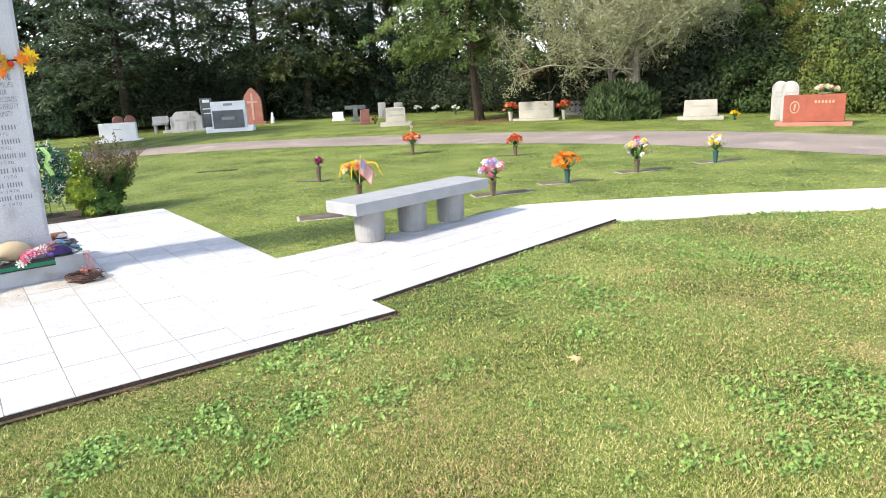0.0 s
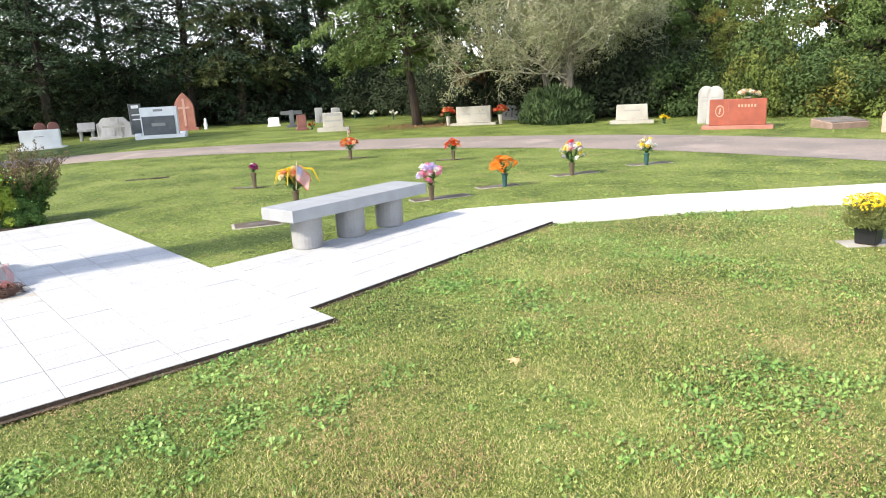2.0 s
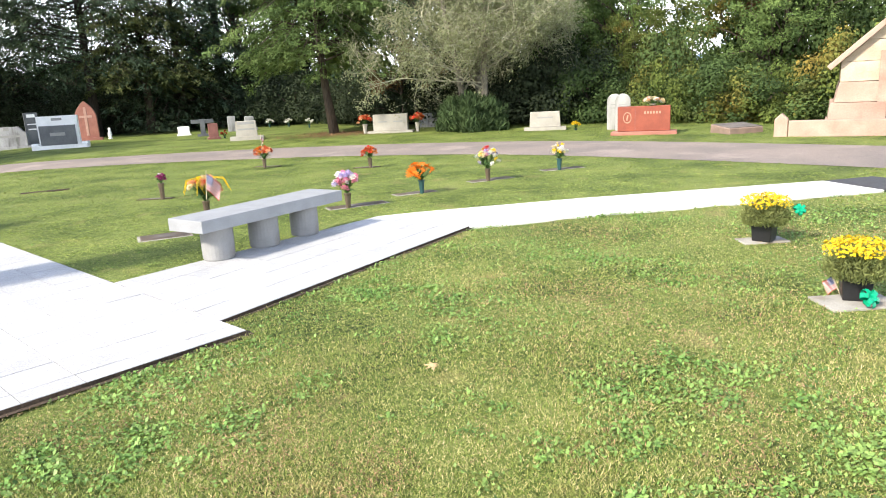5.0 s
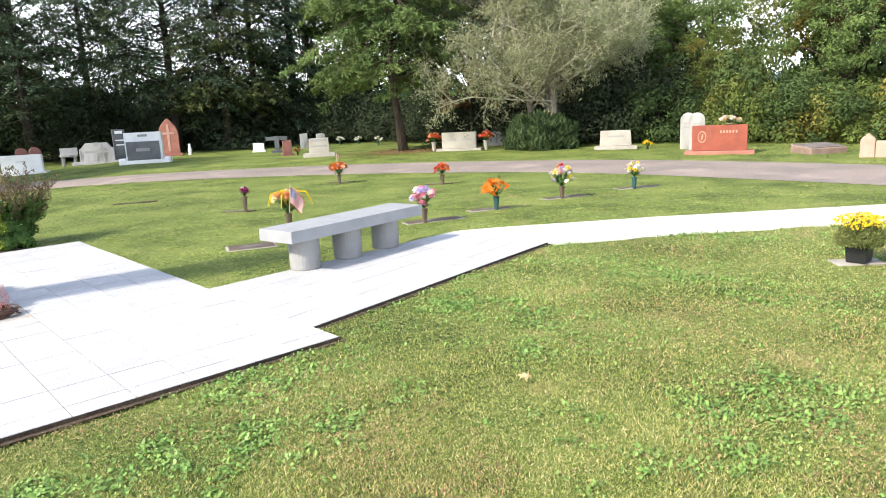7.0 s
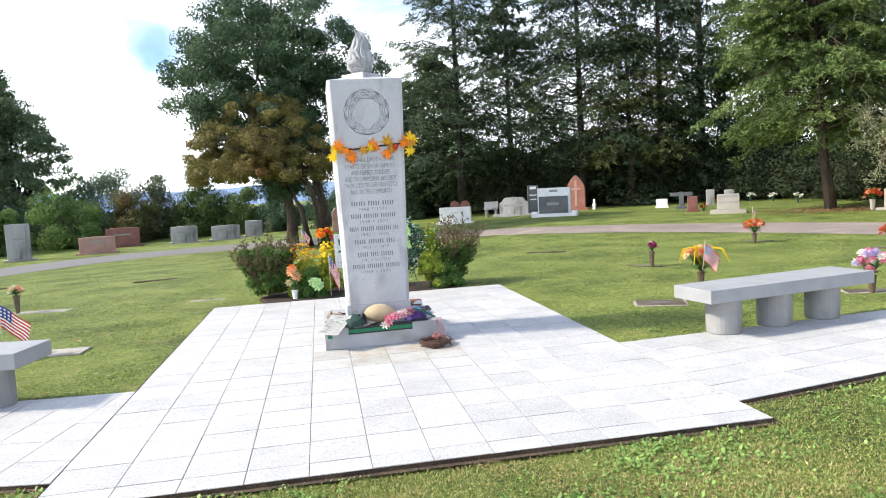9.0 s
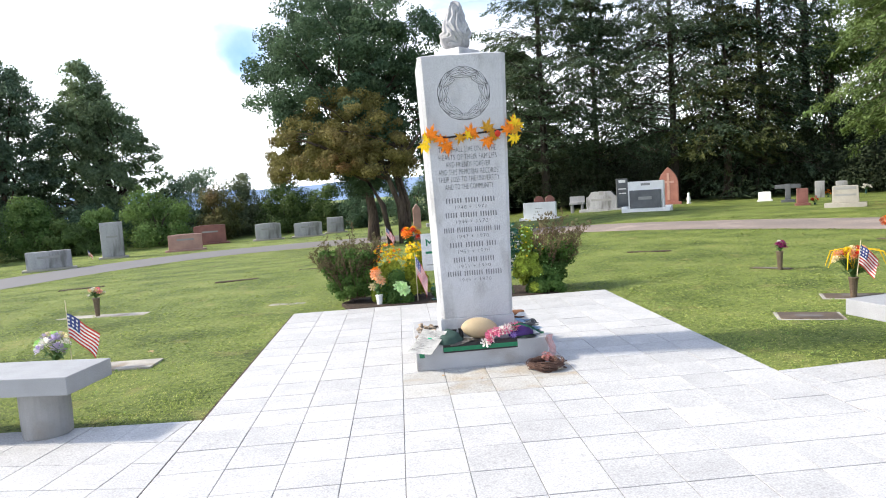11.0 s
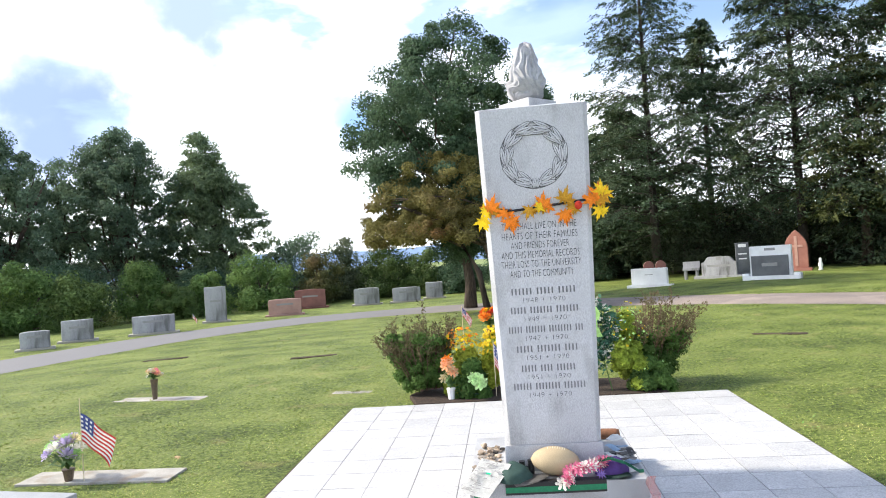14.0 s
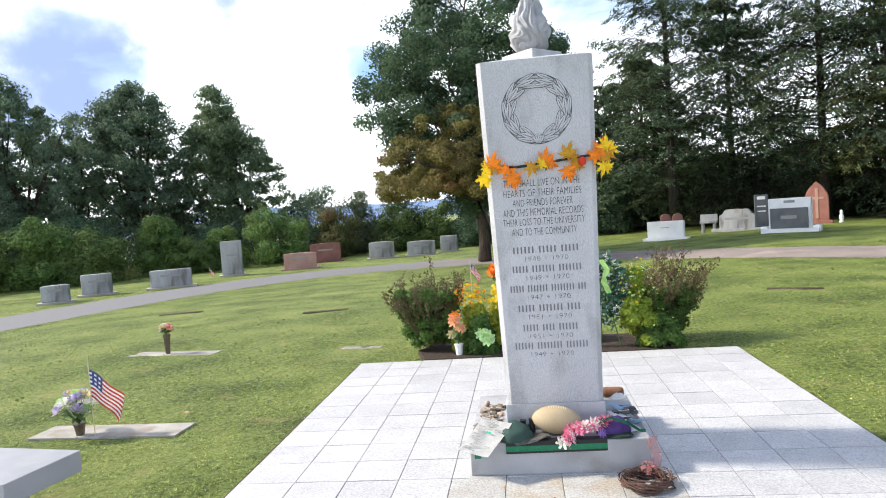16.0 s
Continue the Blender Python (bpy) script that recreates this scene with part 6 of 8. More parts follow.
def marker(x, y, rz, w=0.62, d=0.32, bronze=True, label="flat bronze grave marker set flush in the lawn", stone=None):
    """A flush marker: stone border, raised plate with unreadable bars."""
    qx, qy, qz, k = (float(q) for q in lie(x, y))
    t = thing("grave_marker", (qx, qy, qz - 0.02), rz, label, "grave marker", "flush grave markers", scale=k)
    part("stone", box(w, d, 0.026 if bronze else 0.034, 0.004), stone or (M_PAD if bronze else M_CREAM_ST), t)
    if bronze:
        part("plate", box(w - 0.06, d - 0.05, 0.006, 0.002, 0.026), M_BRONZE, t)
        for k in (-1, 1):
            part("inscription_bar", box(w * 0.4, 0.018, 0.002, 0, 0.0315), M_BAR_NAME, t, loc=(0, k * 0.04, 0))
    MARKS.append((x, y, rz, w, d))
    return t


MARKS = []
# soil-dark borders put the shade of the markers' hollows into the colour
marker(4.98, 10.78, -48, 0.56, 0.17, label="dark bronze grave marker sunk in the lawn", stone=M_SOIL)
marker(8.62, 13.15, -50, 0.6, 0.18, label="dark bronze grave marker sunk in the lawn", stone=M_SOIL)
marker(9.30, 10.62, -40, 0.56, 0.18, label="dark bronze grave marker sunk in the lawn", stone=M_SOIL)
marker(7.20, 7.18, -20, 0.66, 0.22)
marker(8.78, 7.02, -18, 0.8, 0.24)
marker(10.35, 6.68, -27, 0.8, 0.24)
marker(6.05, 7.14, -20, 0.85, 0.26)
marker(3.58, 7.60, -22, 0.58, 0.36, label="flat bronze grave marker on a pale stone near the bench")
marker(4.55, 8.35, -25, 0.64, 0.34)
marker(-4.42, 11.16, -7, 1.25, 0.26, False, "flat weathered stone grave marker with a vase", M_PAD).location.z -= 0.012
marker(-1.85, 10.95, -8, 0.50, 0.16, False, "flat weathered stone grave marker set in the lawn", M_PAD).location.z -= 0.014
marker(2.22, 10.75, -8, 0.50, 0.20, False, "flat weathered stone grave marker by the shrub", M_PAD).location.z -= 0.016
# dark strips laid in place of the shaded hollows over sunken markers
marker(-3.30, 14.4, 12, 0.8, 0.16, False, "dark strip for the shaded hollow of a sunken grave marker", M_SOIL)
marker(-1.9, 15.6, 8, 0.8, 0.16, False, "dark strip for the shaded hollow of a sunken grave marker", M_SOIL)
marker(4.4, 14.0, -20, 0.8, 0.16, False, "dark strip for the shaded hollow of a sunken grave marker", M_SOIL)
marker(-6.4, 15.2, 20, 0.8, 0.16, False, "dark strip for the shaded hollow of a sunken grave marker", M_SOIL)

bouquet(5.01, 10.6, ["magenta", "magenta", "white", "magenta"], "small vase of dark magenta and white flowers on a flat marker", spread=0.08, tall=0.15, n=14, seed=1, vase_h=0.26)
bouquet(8.39, 12.89, ["rust", "red", "orange", "rust", "peach"], "vase of bright red-orange flowers with a small flag", spread=0.20, tall=0.26, n=30, seed=2, size=0.075)
bouquet(9.25, 10.46, ["rust", "red", "red", "orange", "rust"], "vase of red and orange autumn flowers", spread=0.16, tall=0.22, n=26, seed=3, size=0.07)
bouquet(7.22, 7.05, ["orange"], "green vase of vivid orange lilies", "green", spread=0.18, tall=0.24, n=26, seed=4, size=0.085, round_=False)
bouquet(8.63, 6.95, ["white", "pink", "ivory", "lavender", "white", "yellow", "red"], "bronze vase of mixed white, pink and lavender flowers", spread=0.18, tall=0.32, n=36, seed=5, size=0.065)
bouquet(10.19, 6.63, ["white", "ivory", "yellow", "white"], "dark green vase of white and pale yellow flowers", "green", spread=0.14, tall=0.25, n=22, seed=6, size=0.058)
bouquet(5.86, 7.09, ["pink", "lavender", "white", "pink"], "bronze vase of pink and white roses", spread=0.16, tall=0.28, n=26, seed=7, size=0.078)
bouquet(-4.50, 11.16, ["peach", "white", "ivory", "pink"], "dark bronze vase of faded peach and white flowers", spread=0.11, tall=0.12, n=20, seed=8, vase_h=0.26, size=0.055)
bouquet(16.88, 19.32, ["rust", "peach", "red", "rust"], "stone urn of red silk flowers beside a gravestone", "stone", spread=0.26, tall=0.30, n=30, seed=9, size=0.10, vase_h=0.34, vase_r=0.09)
bouquet(17.98, 17.72, ["rust", "peach", "red", "rust"], "stone urn of red silk flowers beside a gravestone", "stone", spread=0.26, tall=0.30, n=30, seed=10, size=0.10, vase_h=0.34, vase_r=0.09)
bouquet(17.5, 8.5, ["ivory", "white", "peach"], "saddle spray of ivory flowers on a red gravestone", "white", z=0.722, spread=0.26, tall=0.16, n=30, seed=11, size=0.09, vase_h=0.03, vase_r=0.1)
for k, (x, y, c) in enumerate(((20.0, 30.1, "white"), (20.3, 28.9, "white"), (19.6, 26.3, "white"), (18.7, 11.6, "yellow"), (19.6, 10.9, "blue"), (14.45, 24.9, "red"), (17.9, 29.5, "orange"))):
    bouquet(x, y, [c], f"small bunch of {c} flowers on a grave", "green", spread=0.20 if k < 3 else 0.13, tall=0.22, n=18 if k < 3 else 10, seed=20 + k, size=0.08, vase_h=0.18 if k < 3 else 0.06, vase_r=0.05)

# bouquet behind the bench, with arching yellow grass
bq = bouquet(4.50, 8.30, ["peach", "ivory", "red", "peach", "yellow"], "large bouquet of coral and gold flowers with arching yellow grass", spread=0.22, tall=0.30, n=34, seed=12, size=0.075, vase_h=0.22)
gr = bmesh.new()
for k in range(9):
    a = 2 * math.pi * k / 9 + 0.3
    R = 0.24 + 0.08 * math.sin(k * 2.3)
    tube(gr, [(0, 0, 0.30), (R * 0.5 * math.cos(a), R * 0.5 * math.sin(a), 0.52), (R * math.cos(a), R * math.sin(a), 0.50), (R * 1.25 * math.cos(a), R * 1.25 * math.sin(a), 0.34)], [0.003, 0.006, 0.008, 0.004], 4)
part("arching_grass", gr, PETAL["yellow"], bq, "arching yellow silk grass")


# ---- small flags ----
def flag(x, y, z, stick, w, h, rz, seed=0, lean=0.0, label="small striped flag on a thin wooden stick", low=0.0, droop=1.45):
    """A little cloth flag that hangs in folds."""
    t = thing("small_flag", (x, y, z), rz, label, "flag", "small flags")
    t.rotation_euler[1] = radians(lean)
    part("stick", lathe([(0.004, 0), (0.004, stick), (0.0015, stick + 0.012)], 6), M_STICK, t)
    cloth = bmesh.new()
    nx, nz = 14, 13
    g = []
    for j in range(nz + 1):
        row = []
        for i in range(nx + 1):
            u, v = i / nx, j / nz
            sag = droop * h * u ** 1.25
            row.append(cloth.verts.new((0.004 + w * u * (0.70 - 0.14 * v), 0.034 * math.sin(6.5 * u + 2.0 * v + seed) * u, stick - 0.01 - low - h * v - sag)))
        g.append(row)
    cells = {}
    for j in range(nz):
        for i in range(nx):
            f = cloth.faces.new((g[j][i], g[j][i + 1], g[j + 1][i + 1], g[j + 1][i]))
            canton = j < 7 and i < 6
            f.material_index = (1 if not (i % 2 == 0 and j % 2 == 1) else 2) if canton else (0 if j % 2 == 0 else 2)
    me = finish(cloth, "cloth", M_RED, True)
    me.materials.append(M_BLUE)
    me.materials.append(M_FWHITE)
    part("cloth", me, None, t, "red and white stripes with a blue corner")
    return t


flag(-3.28, 7.74, GROUND_Z, 0.66, 0.36, 0.22, 5, 1, low=0.10, droop=1.0)
flag(4.42, 8.12, GROUND_Z + 0.26, 0.36, 0.26, 0.20, -20, 2, lean=6, low=0.03, droop=0.7)
flag(-0.06, 10.10, GROUND_Z, 0.64, 0.20, 0.24, 4, 3, low=0.02, droop=1.2)
flag(-0.42, 10.75, GROUND_Z, 0.98, 0.16, 0.10, 8, 4)
flag(5.09, 1.09, GROUND_Z, 0.15, 0.11, 0.085, 95, 5, lean=24, droop=0.3)
flag(8.42, 12.98, GROUND_Z, 0.72, 0.14, 0.10, 30, 6)
qx, qy, qz, _ = (float(q) for q in lie(-9.95, 24.0))
flag(qx, qy, qz, 0.44, 0.26, 0.17, 0, 7)


# ---- shrubs and flowers in the bed behind the memorial ----
def shrub(x, y, w, h, seed, label, lean=0.0, shoots=66, green=0.56):
    """A dense shrub, wider towards its loose top, with reddish leafy shoots that spread outwards."""
    r = np.random.default_rng(seed)
    t = thing("shrub", (x, y, GROUND_Z + 0.03), 0, label, "shrub", "shrubs in the bed")
    cc = []
    for _ in range(120):
        z = 0.10 + green * r.random()
        a, q = r.random() * 2 * math.pi, r.random() ** 0.5
        cc.append(np.array([math.cos(a) * q * w * (0.32 + 0.26 * z) + lean * z, math.sin(a) * q * w * (0.26 + 0.16 * z), h * z]))
    v, f = clump_leaves(cc, [0.05 + 0.06 * r.random() for _ in cc], 120, 0.044, r, 0.9)
    v[:, 2] = np.maximum(v[:, 2], 0.01)
    part("foliage", mesh_np("foliage", v, f, M_SHRUB), None, t)
    bm = bmesh.new()
    cs, us = [], []
    for k in range(shoots):
        a, q = r.random() * 2 * math.pi, r.random() ** 0.5
        b = np.array([math.cos(a) * q * w * 0.22, math.sin(a) * q * w * 0.20, 0.05])
        e = np.array([math.cos(a) * q * w * 0.72 + lean, math.sin(a) * q * w * 0.52, h * (0.62 + 0.42 * r.random()) * (1 - 0.22 * q)]) + 0.03 * r.normal(size=3)
        m_ = b * 0.4 + e * 0.6 + np.array([0, 0, 0.05])
        tube(bm, [tuple(b), tuple(m_), tuple(e)], [0.006, 0.004, 0.0018], 3)
        for s in (0.62, 0.72, 0.82, 0.92):
            p = b * (1 - s) ** 2 + m_ * 2 * s * (1 - s) + e * s * s
            tip = p + np.array([r.normal() * 0.07, r.normal() * 0.07, 0.05 + 0.05 * r.random()])
            tube(bm, [tuple(p), tuple(tip)], [0.0022, 0.001], 3)
            for g in r.random(9):
                cs.append(p + (tip - p) * (0.15 + 0.85 * g) + 0.014 * r.normal(size=3))
                us.append(tip - p + 0.08 * rand_dirs(1, r)[0])
        for s in 0.56 + 0.44 * r.random(14):
            p = b * (1 - s) ** 2 + m_ * 2 * s * (1 - s) + e * s * s
            cs.append(p + 0.022 * r.normal(size=3))
            us.append(e - m_ + 0.6 * np.linalg.norm(e - m_) * rand_dirs(1, r)[0])
    part("woody_frame", bm, M_TWIG, t, "thin reddish brown shoots")
    c, u = np.array(cs), np.array(us)
    u /= np.linalg.norm(u, axis=1)[:, None]
    l = 0.036 * (0.6 + 0.7 * r.random(len(c)))
    v, f = quads(c, rand_dirs(len(c), r), u, l, l * 0.5)
    part("shoot_leafage", mesh_np("shoot_leaves", v, f, M_SHRUB_RED), None, t, "small bronze leaves on the shoots")
    return t


shrub(-0.88, 10.50, 0.74, 1.00, 101, "dense green shrub with reddish twiggy shoots, in mulch", -0.06)
shrub(1.66, 10.58, 0.80, 1.02, 102, "bright green shrub with a few reddish twiggy shoots, in mulch", 0.10, 60, 0.46)


def mum(x, y, w, h, colours, seed, label, pot=None, z=GROUND_Z, count=150, name="mum_plant", head=0.0125, rz=0, leaf=None, leaf_size=0.018, crown=1.0):
    """A dome of small blossoms over feathery green, with or without a pot."""
    r = np.random.default_rng(seed)
    t = thing(name, (x, y, z), rz, label, "flowering plant", "potted and planted flowers")
    lift = 0.0
    if pot:
        lift = pot[1]
        part("pot", box(pot[0] * 0.82, pot[0] * 0.82, pot[1], 0.008, 0, 1.16), M_BLACK, t, "black plastic pot")
    cc = [np.array([math.cos(a) * q * w * 0.36, math.sin(a) * q * w * 0.36, lift + (h - lift) * (0.12 + (0.78 if leaf else 0.58) * (1 - q * q)) * (0.5 + 0.5 * b)]) for a, q, b in zip(r.random(26) * 6.283, np.sqrt(r.random(26)), r.random(26))]
    if leaf:
        v, f = clump_leaves(cc, [w * (0.13 + 0.09 * r.random()) for _ in cc], 300, leaf_size, r, 0.9)
    else:
        k_ = 8200
        d_ = rand_dirs(k_, r)
        d_[:, 2] = np.abs(d_[:, 2])
        rr_ = r.random(k_) ** 0.5
        c_ = d_ * rr_[:, None] * np.array([w * 0.5, w * 0.5, (h - lift) * 0.92]) * (0.85 + 0.2 * r.random(k_))[:, None]
        c_[:, :2] *= (0.62 + 0.38 * np.clip(c_[:, 2] / ((h - lift) * 0.35), 0, 1))[:, None]
        c_[:, 2] -= 0.05 * (np.hypot(c_[:, 0], c_[:, 1]) / (w * 0.5)) ** 2
        c_[:, 2] += lift
        u_ = c_ * np.array([1.5, 1.5, 0]) + np.array([0, 0, 0.35]) + 0.22 * r.normal(size=(k_, 3))
        u_ /= np.linalg.norm(u_, axis=1)[:, None]
        v, f = sprays(c_, rand_dirs(k_, r), u_, 0.022 + 0.026 * r.random(k_), 0.006 + 0.006 * r.random(k_))
    v[:, 2] = np.maximum(v[:, 2], 0.01)
    part("foliage", mesh_np("foliage", v, f, leaf or M_MUMLEAF), None, t)
    for ci, colour in enumerate(colours):
        bm = bmesh.new()
        for k in range(count // len(colours)):
            a, q = r.random() * 6.283, crown * math.sqrt(r.random())
            p = Vector((math.cos(a) * q * w * 0.5, math.sin(a) * q * w * 0.5, lift + (h - lift) * (0.55 + 0.45 * math.sqrt(max(0, 1 - q * q))) * (0.74 + 0.30 * r.random() ** 0.7)))
            nrm = (Vector((p.x * 2, p.y * 2, w * 0.8)).normalized() + 0.5 * Vector(r.normal(size=3))).normalized()
            u = nrm.orthogonal().normalized()
            wv = nrm.cross(u)
            s = head * (0.7 + 0.6 * r.random())
            c0 = bm.verts.new(p + nrm * s * 0.25)
            ring = [bm.verts.new(p + (u * math.cos(2 * math.pi * i / 8) + wv * math.sin(2 * math.pi * i / 8)) * s * (1 if i % 2 else 0.72) + nrm * s * 0.15) for i in range(8)]
            for i in range(8):
                bm.faces.new((c0, ring[i], ring[(i + 1) % 8]))
        part("blossom", bm, PETAL[colour], t)
    return t


def bow(parent, loc, s, material=None, rot=(0, 0, 0)):
    bm = bmesh.new()
    for k in range(6):
        a = 2 * math.pi * k / 6 + 0.3
        d, side = Vector((math.cos(a), math.sin(a), 0)), Vector((-math.sin(a), math.cos(a), 0))
        n = 8
        rows = []
        for i in range(n + 1):
            u = 2 * math.pi * i / n
            c = d * s * (0.5 - 0.5 * math.cos(u)) + Vector((0, 0, s * 0.38 * math.sin(u))) * 1.0 + Vector((0, 0, 0.12 * s * (k % 3)))
            rows.append((bm.verts.new(c - side * s * 0.24), bm.verts.new(c + side * s * 0.24)))
        for p, q in zip(rows, rows[1:]):
            bm.faces.new((p[0], p[1], q[1], q[0]))
    return part("ribbon_bow", bm, material or M_RIBBON, parent, "shiny green ribbon bow", loc, rot)


p1 = mum(6.42, 2.02, 0.50, 0.42, ["yellow"], 111, "yellow chrysanthemum in a black pot with green bow", pot=(0.19, 0.165), count=760, z=-0.02, head=0.0095, crown=0.88)
bow(p1, (0.10, -0.25, 0.28), 0.055, rot=(25, -60, 10))
p2 = mum(5.04, 1.00, 0.48, 0.40, ["yellow"], 112, "yellow chrysanthemum in a black pot with green bow", pot=(0.19, 0.16), count=760, z=-0.02, rz=20, head=0.0095, crown=0.88)
bow(p2, (-0.17, -0.05, 0.05), 0.065, rot=(20, -55, 15))
marker(6.44, 2.04, -45, 0.40, 0.22, False, "pale flat stone under a flower pot", M_PAD).location.z = -0.054
marker(4.98, 0.98, -45, 0.46, 0.30, False, "pale flat stone under a flower pot", M_PAD).location.z = -0.054
mum(-0.42, 10.40, 0.50, 0.76, ["orange", "yellow", "yellow"], 113, "yellow-green leafy plant topped with orange and yellow flowers", count=150, head=0.020, leaf=M_LIME, leaf_size=0.05, crown=0.75)
mum(-0.32, 10.22, 0.52, 0.44, ["lime"], 117, "low dark green leafy plant in the bed", count=12, head=0.012, leaf=M_SHRUB, leaf_size=0.034)
mum(-0.06, 10.40, 0.42, 0.76, ["yellow"], 114, "clump of yellow chrysanthemums in the bed", count=190, head=0.021, leaf=M_LIME, leaf_size=0.05, crown=0.9)
mum(1.60, 10.12, 0.50, 0.40, ["lime"], 118, "low dark green leafy plant in the bed", count=10, head=0.012, leaf=M_SHRUB, leaf_size=0.04)
mum(1.38, 10.16, 0.46, 0.96, ["lime", "yellow"], 115, "yellow-green leafy plant in the bed", count=90, head=0.014, leaf=M_SHRUB_LIME, leaf_size=0.045)
mum(0.70, 10.6, 0.7, 0.5, ["lime"], 116, "low green leafy plant in the bed", count=30, head=0.014)
bouquet(-0.10, 10.62, ["orange", "red", "yellow", "orange"], "tall bunch of orange flowers behind the mums", spread=0.13, tall=0.20, n=22, seed=13, size=0.07, vase_h=0.74, vase_r=0.03, group="flowers in the bed")
posy = bouquet(-0.55, 10.06, ["peach", "orange", "peach", "ivory"], "posy of orange and peach roses in a white vase", "white", spread=0.09, tall=0.36, n=12, seed=14, size=0.082, vase_h=0.16, group="flowers in the bed")
lime_bunch = bouquet(-0.27, 10.08, ["pale_lime"], "bunch of pale lime green silk flowers", "green", spread=0.06, tall=0.20, n=6, seed=15, size=0.10, vase_h=0.09, group="flowers in the bed")
for bunch in (posy, lime_bunch):
    # the heads nod towards the paving
    bunch.rotation_euler[2] = 0
    for k, head in enumerate([c for c in bunch.children if c.name.startswith("flower_head")]):
        head.rotation_euler = (radians(62 + 14 * (k % 3 - 1)), radians(18 * (k % 4 - 1.5)), 0)
        head.location.y -= 0.02
bouquet(0.16, 10.05, ["teal"], "dark green silk foliage in a low vase", "green", spread=0.08, tall=0.2, n=8, seed=16, size=0.05, vase_h=0.06, group="flowers in the bed")

sign = thing("lawn_sign", (0.22, 10.22, GROUND_Z), 6, "white lawn sign with a green emblem, on a stake", "sign")
part("board", box(0.38, 0.008, 0.48, 0.002, 0.40), M_PAPER, sign)
part("stake", box(0.025, 0.02, 0.45, 0.002), M_STICK, sign)
part("emblem", prism([(-0.05, 0), (-0.03, 0), (-0.03, 0.06), (0, 0.02), (0.03, 0.06), (0.03, 0), (0.05, 0), (0.05, 0.10), (0, 0.05), (-0.05, 0.10)], 0.003), M_GREENCLOTH, sign, "green emblem", (-0.08, -0.006, 0.72))
part("inscription_bar", box(0.16, 0.003, 0.03, 0), M_GREENCLOTH, sign, loc=(-0.06, -0.006, 0.62))
part("inscription_bar", box(0.14, 0.003, 0.012, 0), M_BAR_DARK, sign, loc=(-0.06, -0.006, 0.47))

fw = thing("floral_wreath", (1.0, 10.22, GROUND_Z), -6, "white and teal silk wreath with pale ribbon on wire stand", "wreath")
st = bmesh.new()
for sx in (-0.2, 0.2):
    tube(st, [(sx, -0.12, 0), (0, 0, 0.95)], [0.006, 0.006], 5)
tube(st, [(0, 0.22, 0), (0, 0, 0.95)], [0.006, 0.006], 5)
part("stand", st, M_STEM, fw, "thin green wire stand")
r_ = np.random.default_rng(5)
for nm, mt_, cnt in (("greenery", PETAL["teal"], 1300), ("floral_cover", PETAL["white"], 300)):
    a = r_.random(cnt) * 6.283
    R = 0.205 + 0.065 * r_.normal(size=cnt)
    c = np.stack([R * np.cos(a), -0.08 + 0.04 * r_.normal(size=cnt), 0.66 + 1.15 * R * np.sin(a)], axis=1)
    d = rand_dirs(cnt, r_)
    u = np.cross(d, rand_dirs(cnt, r_))
    u /= np.linalg.norm(u, axis=1)[:, None]
    l = 0.06 * (0.6 + 0.7 * r_.random(cnt))
    v, f = quads(c, d, u, l, l * 0.6)
    tagged(part(nm, mesh_np(nm, v, f, mt_), None, fw), kind="stuff")
tail = bmesh.new()
for s0 in (-1, 1):
    pts = [(s0 * 0.03, -0.16, 0.98), (s0 * 0.09, -0.17, 0.88), (s0 * 0.05, -0.17, 0.75), (s0 * 0.10, -0.16, 0.62)]
    rows = [(tail.verts.new((x - 0.03, y, z)), tail.verts.new((x + 0.03, y - 0.01, z))) for x, y, z in pts]
    for p, q in zip(rows, rows[1:]):
        tail.faces.new((p[0], p[1], q[1], q[0]))
part("ribbon", tail, PETAL["lime"], fw, "pale green ribbon")

# ---- long flush stone with flowers, beside the west bench ----
marker(-3.20, 7.85, -2, 1.28, 0.32, False, "long flat concrete grave slab with a flag and flowers", M_PAD).location.z = GROUND_Z - 0.016
bouquet(-3.42, 7.76, ["lavender", "white", "lime", "lavender", "ivory"], "low bunch of white, lavender and yellow-green silk flowers", "bronze", z=GROUND_Z + 0.014, spread=0.17, tall=0.24, n=16, seed=17, size=0.09, vase_h=0.10)

# ---- garland of autumn leaves ----
garland = thing("leaf_garland", (MID, 7.16, 1.80), 0, "garland of orange and yellow silk maple leaves tied round the pillar", "garland")


def maple_leaf(s):
    """A five-lobed leaf, slightly cupped."""
    bm = bmesh.new()
    pts = []
    for tip, reach in ((-150, 0.55), (-100, 0.85), (-45, 0.95), (0, 1.15), (45, 0.95), (100, 0.85), (150, 0.55)):
        for da, k in ((-17, 0.46), (-11, 0.74), (-7, 0.64), (0, 1.0), (7, 0.64), (11, 0.74), (17, 0.46)):
            pts.append((tip + da, reach * k))
    c = bm.verts.new((0, 0, 0.02 * s))
    vs = [bm.verts.new((s * k * math.sin(radians(a)), s * k * math.cos(radians(a)), -0.22 * s * k * k)) for a, k in pts]
    stem = bm.verts.new((0, -0.2 * s, 0))
    for p, q in zip(vs, vs[1:]):
        bm.faces.new((c, p, q))
    bm.faces.new((c, vs[-1], stem))
    bm.faces.new((c, stem, vs[0]))
    return bm


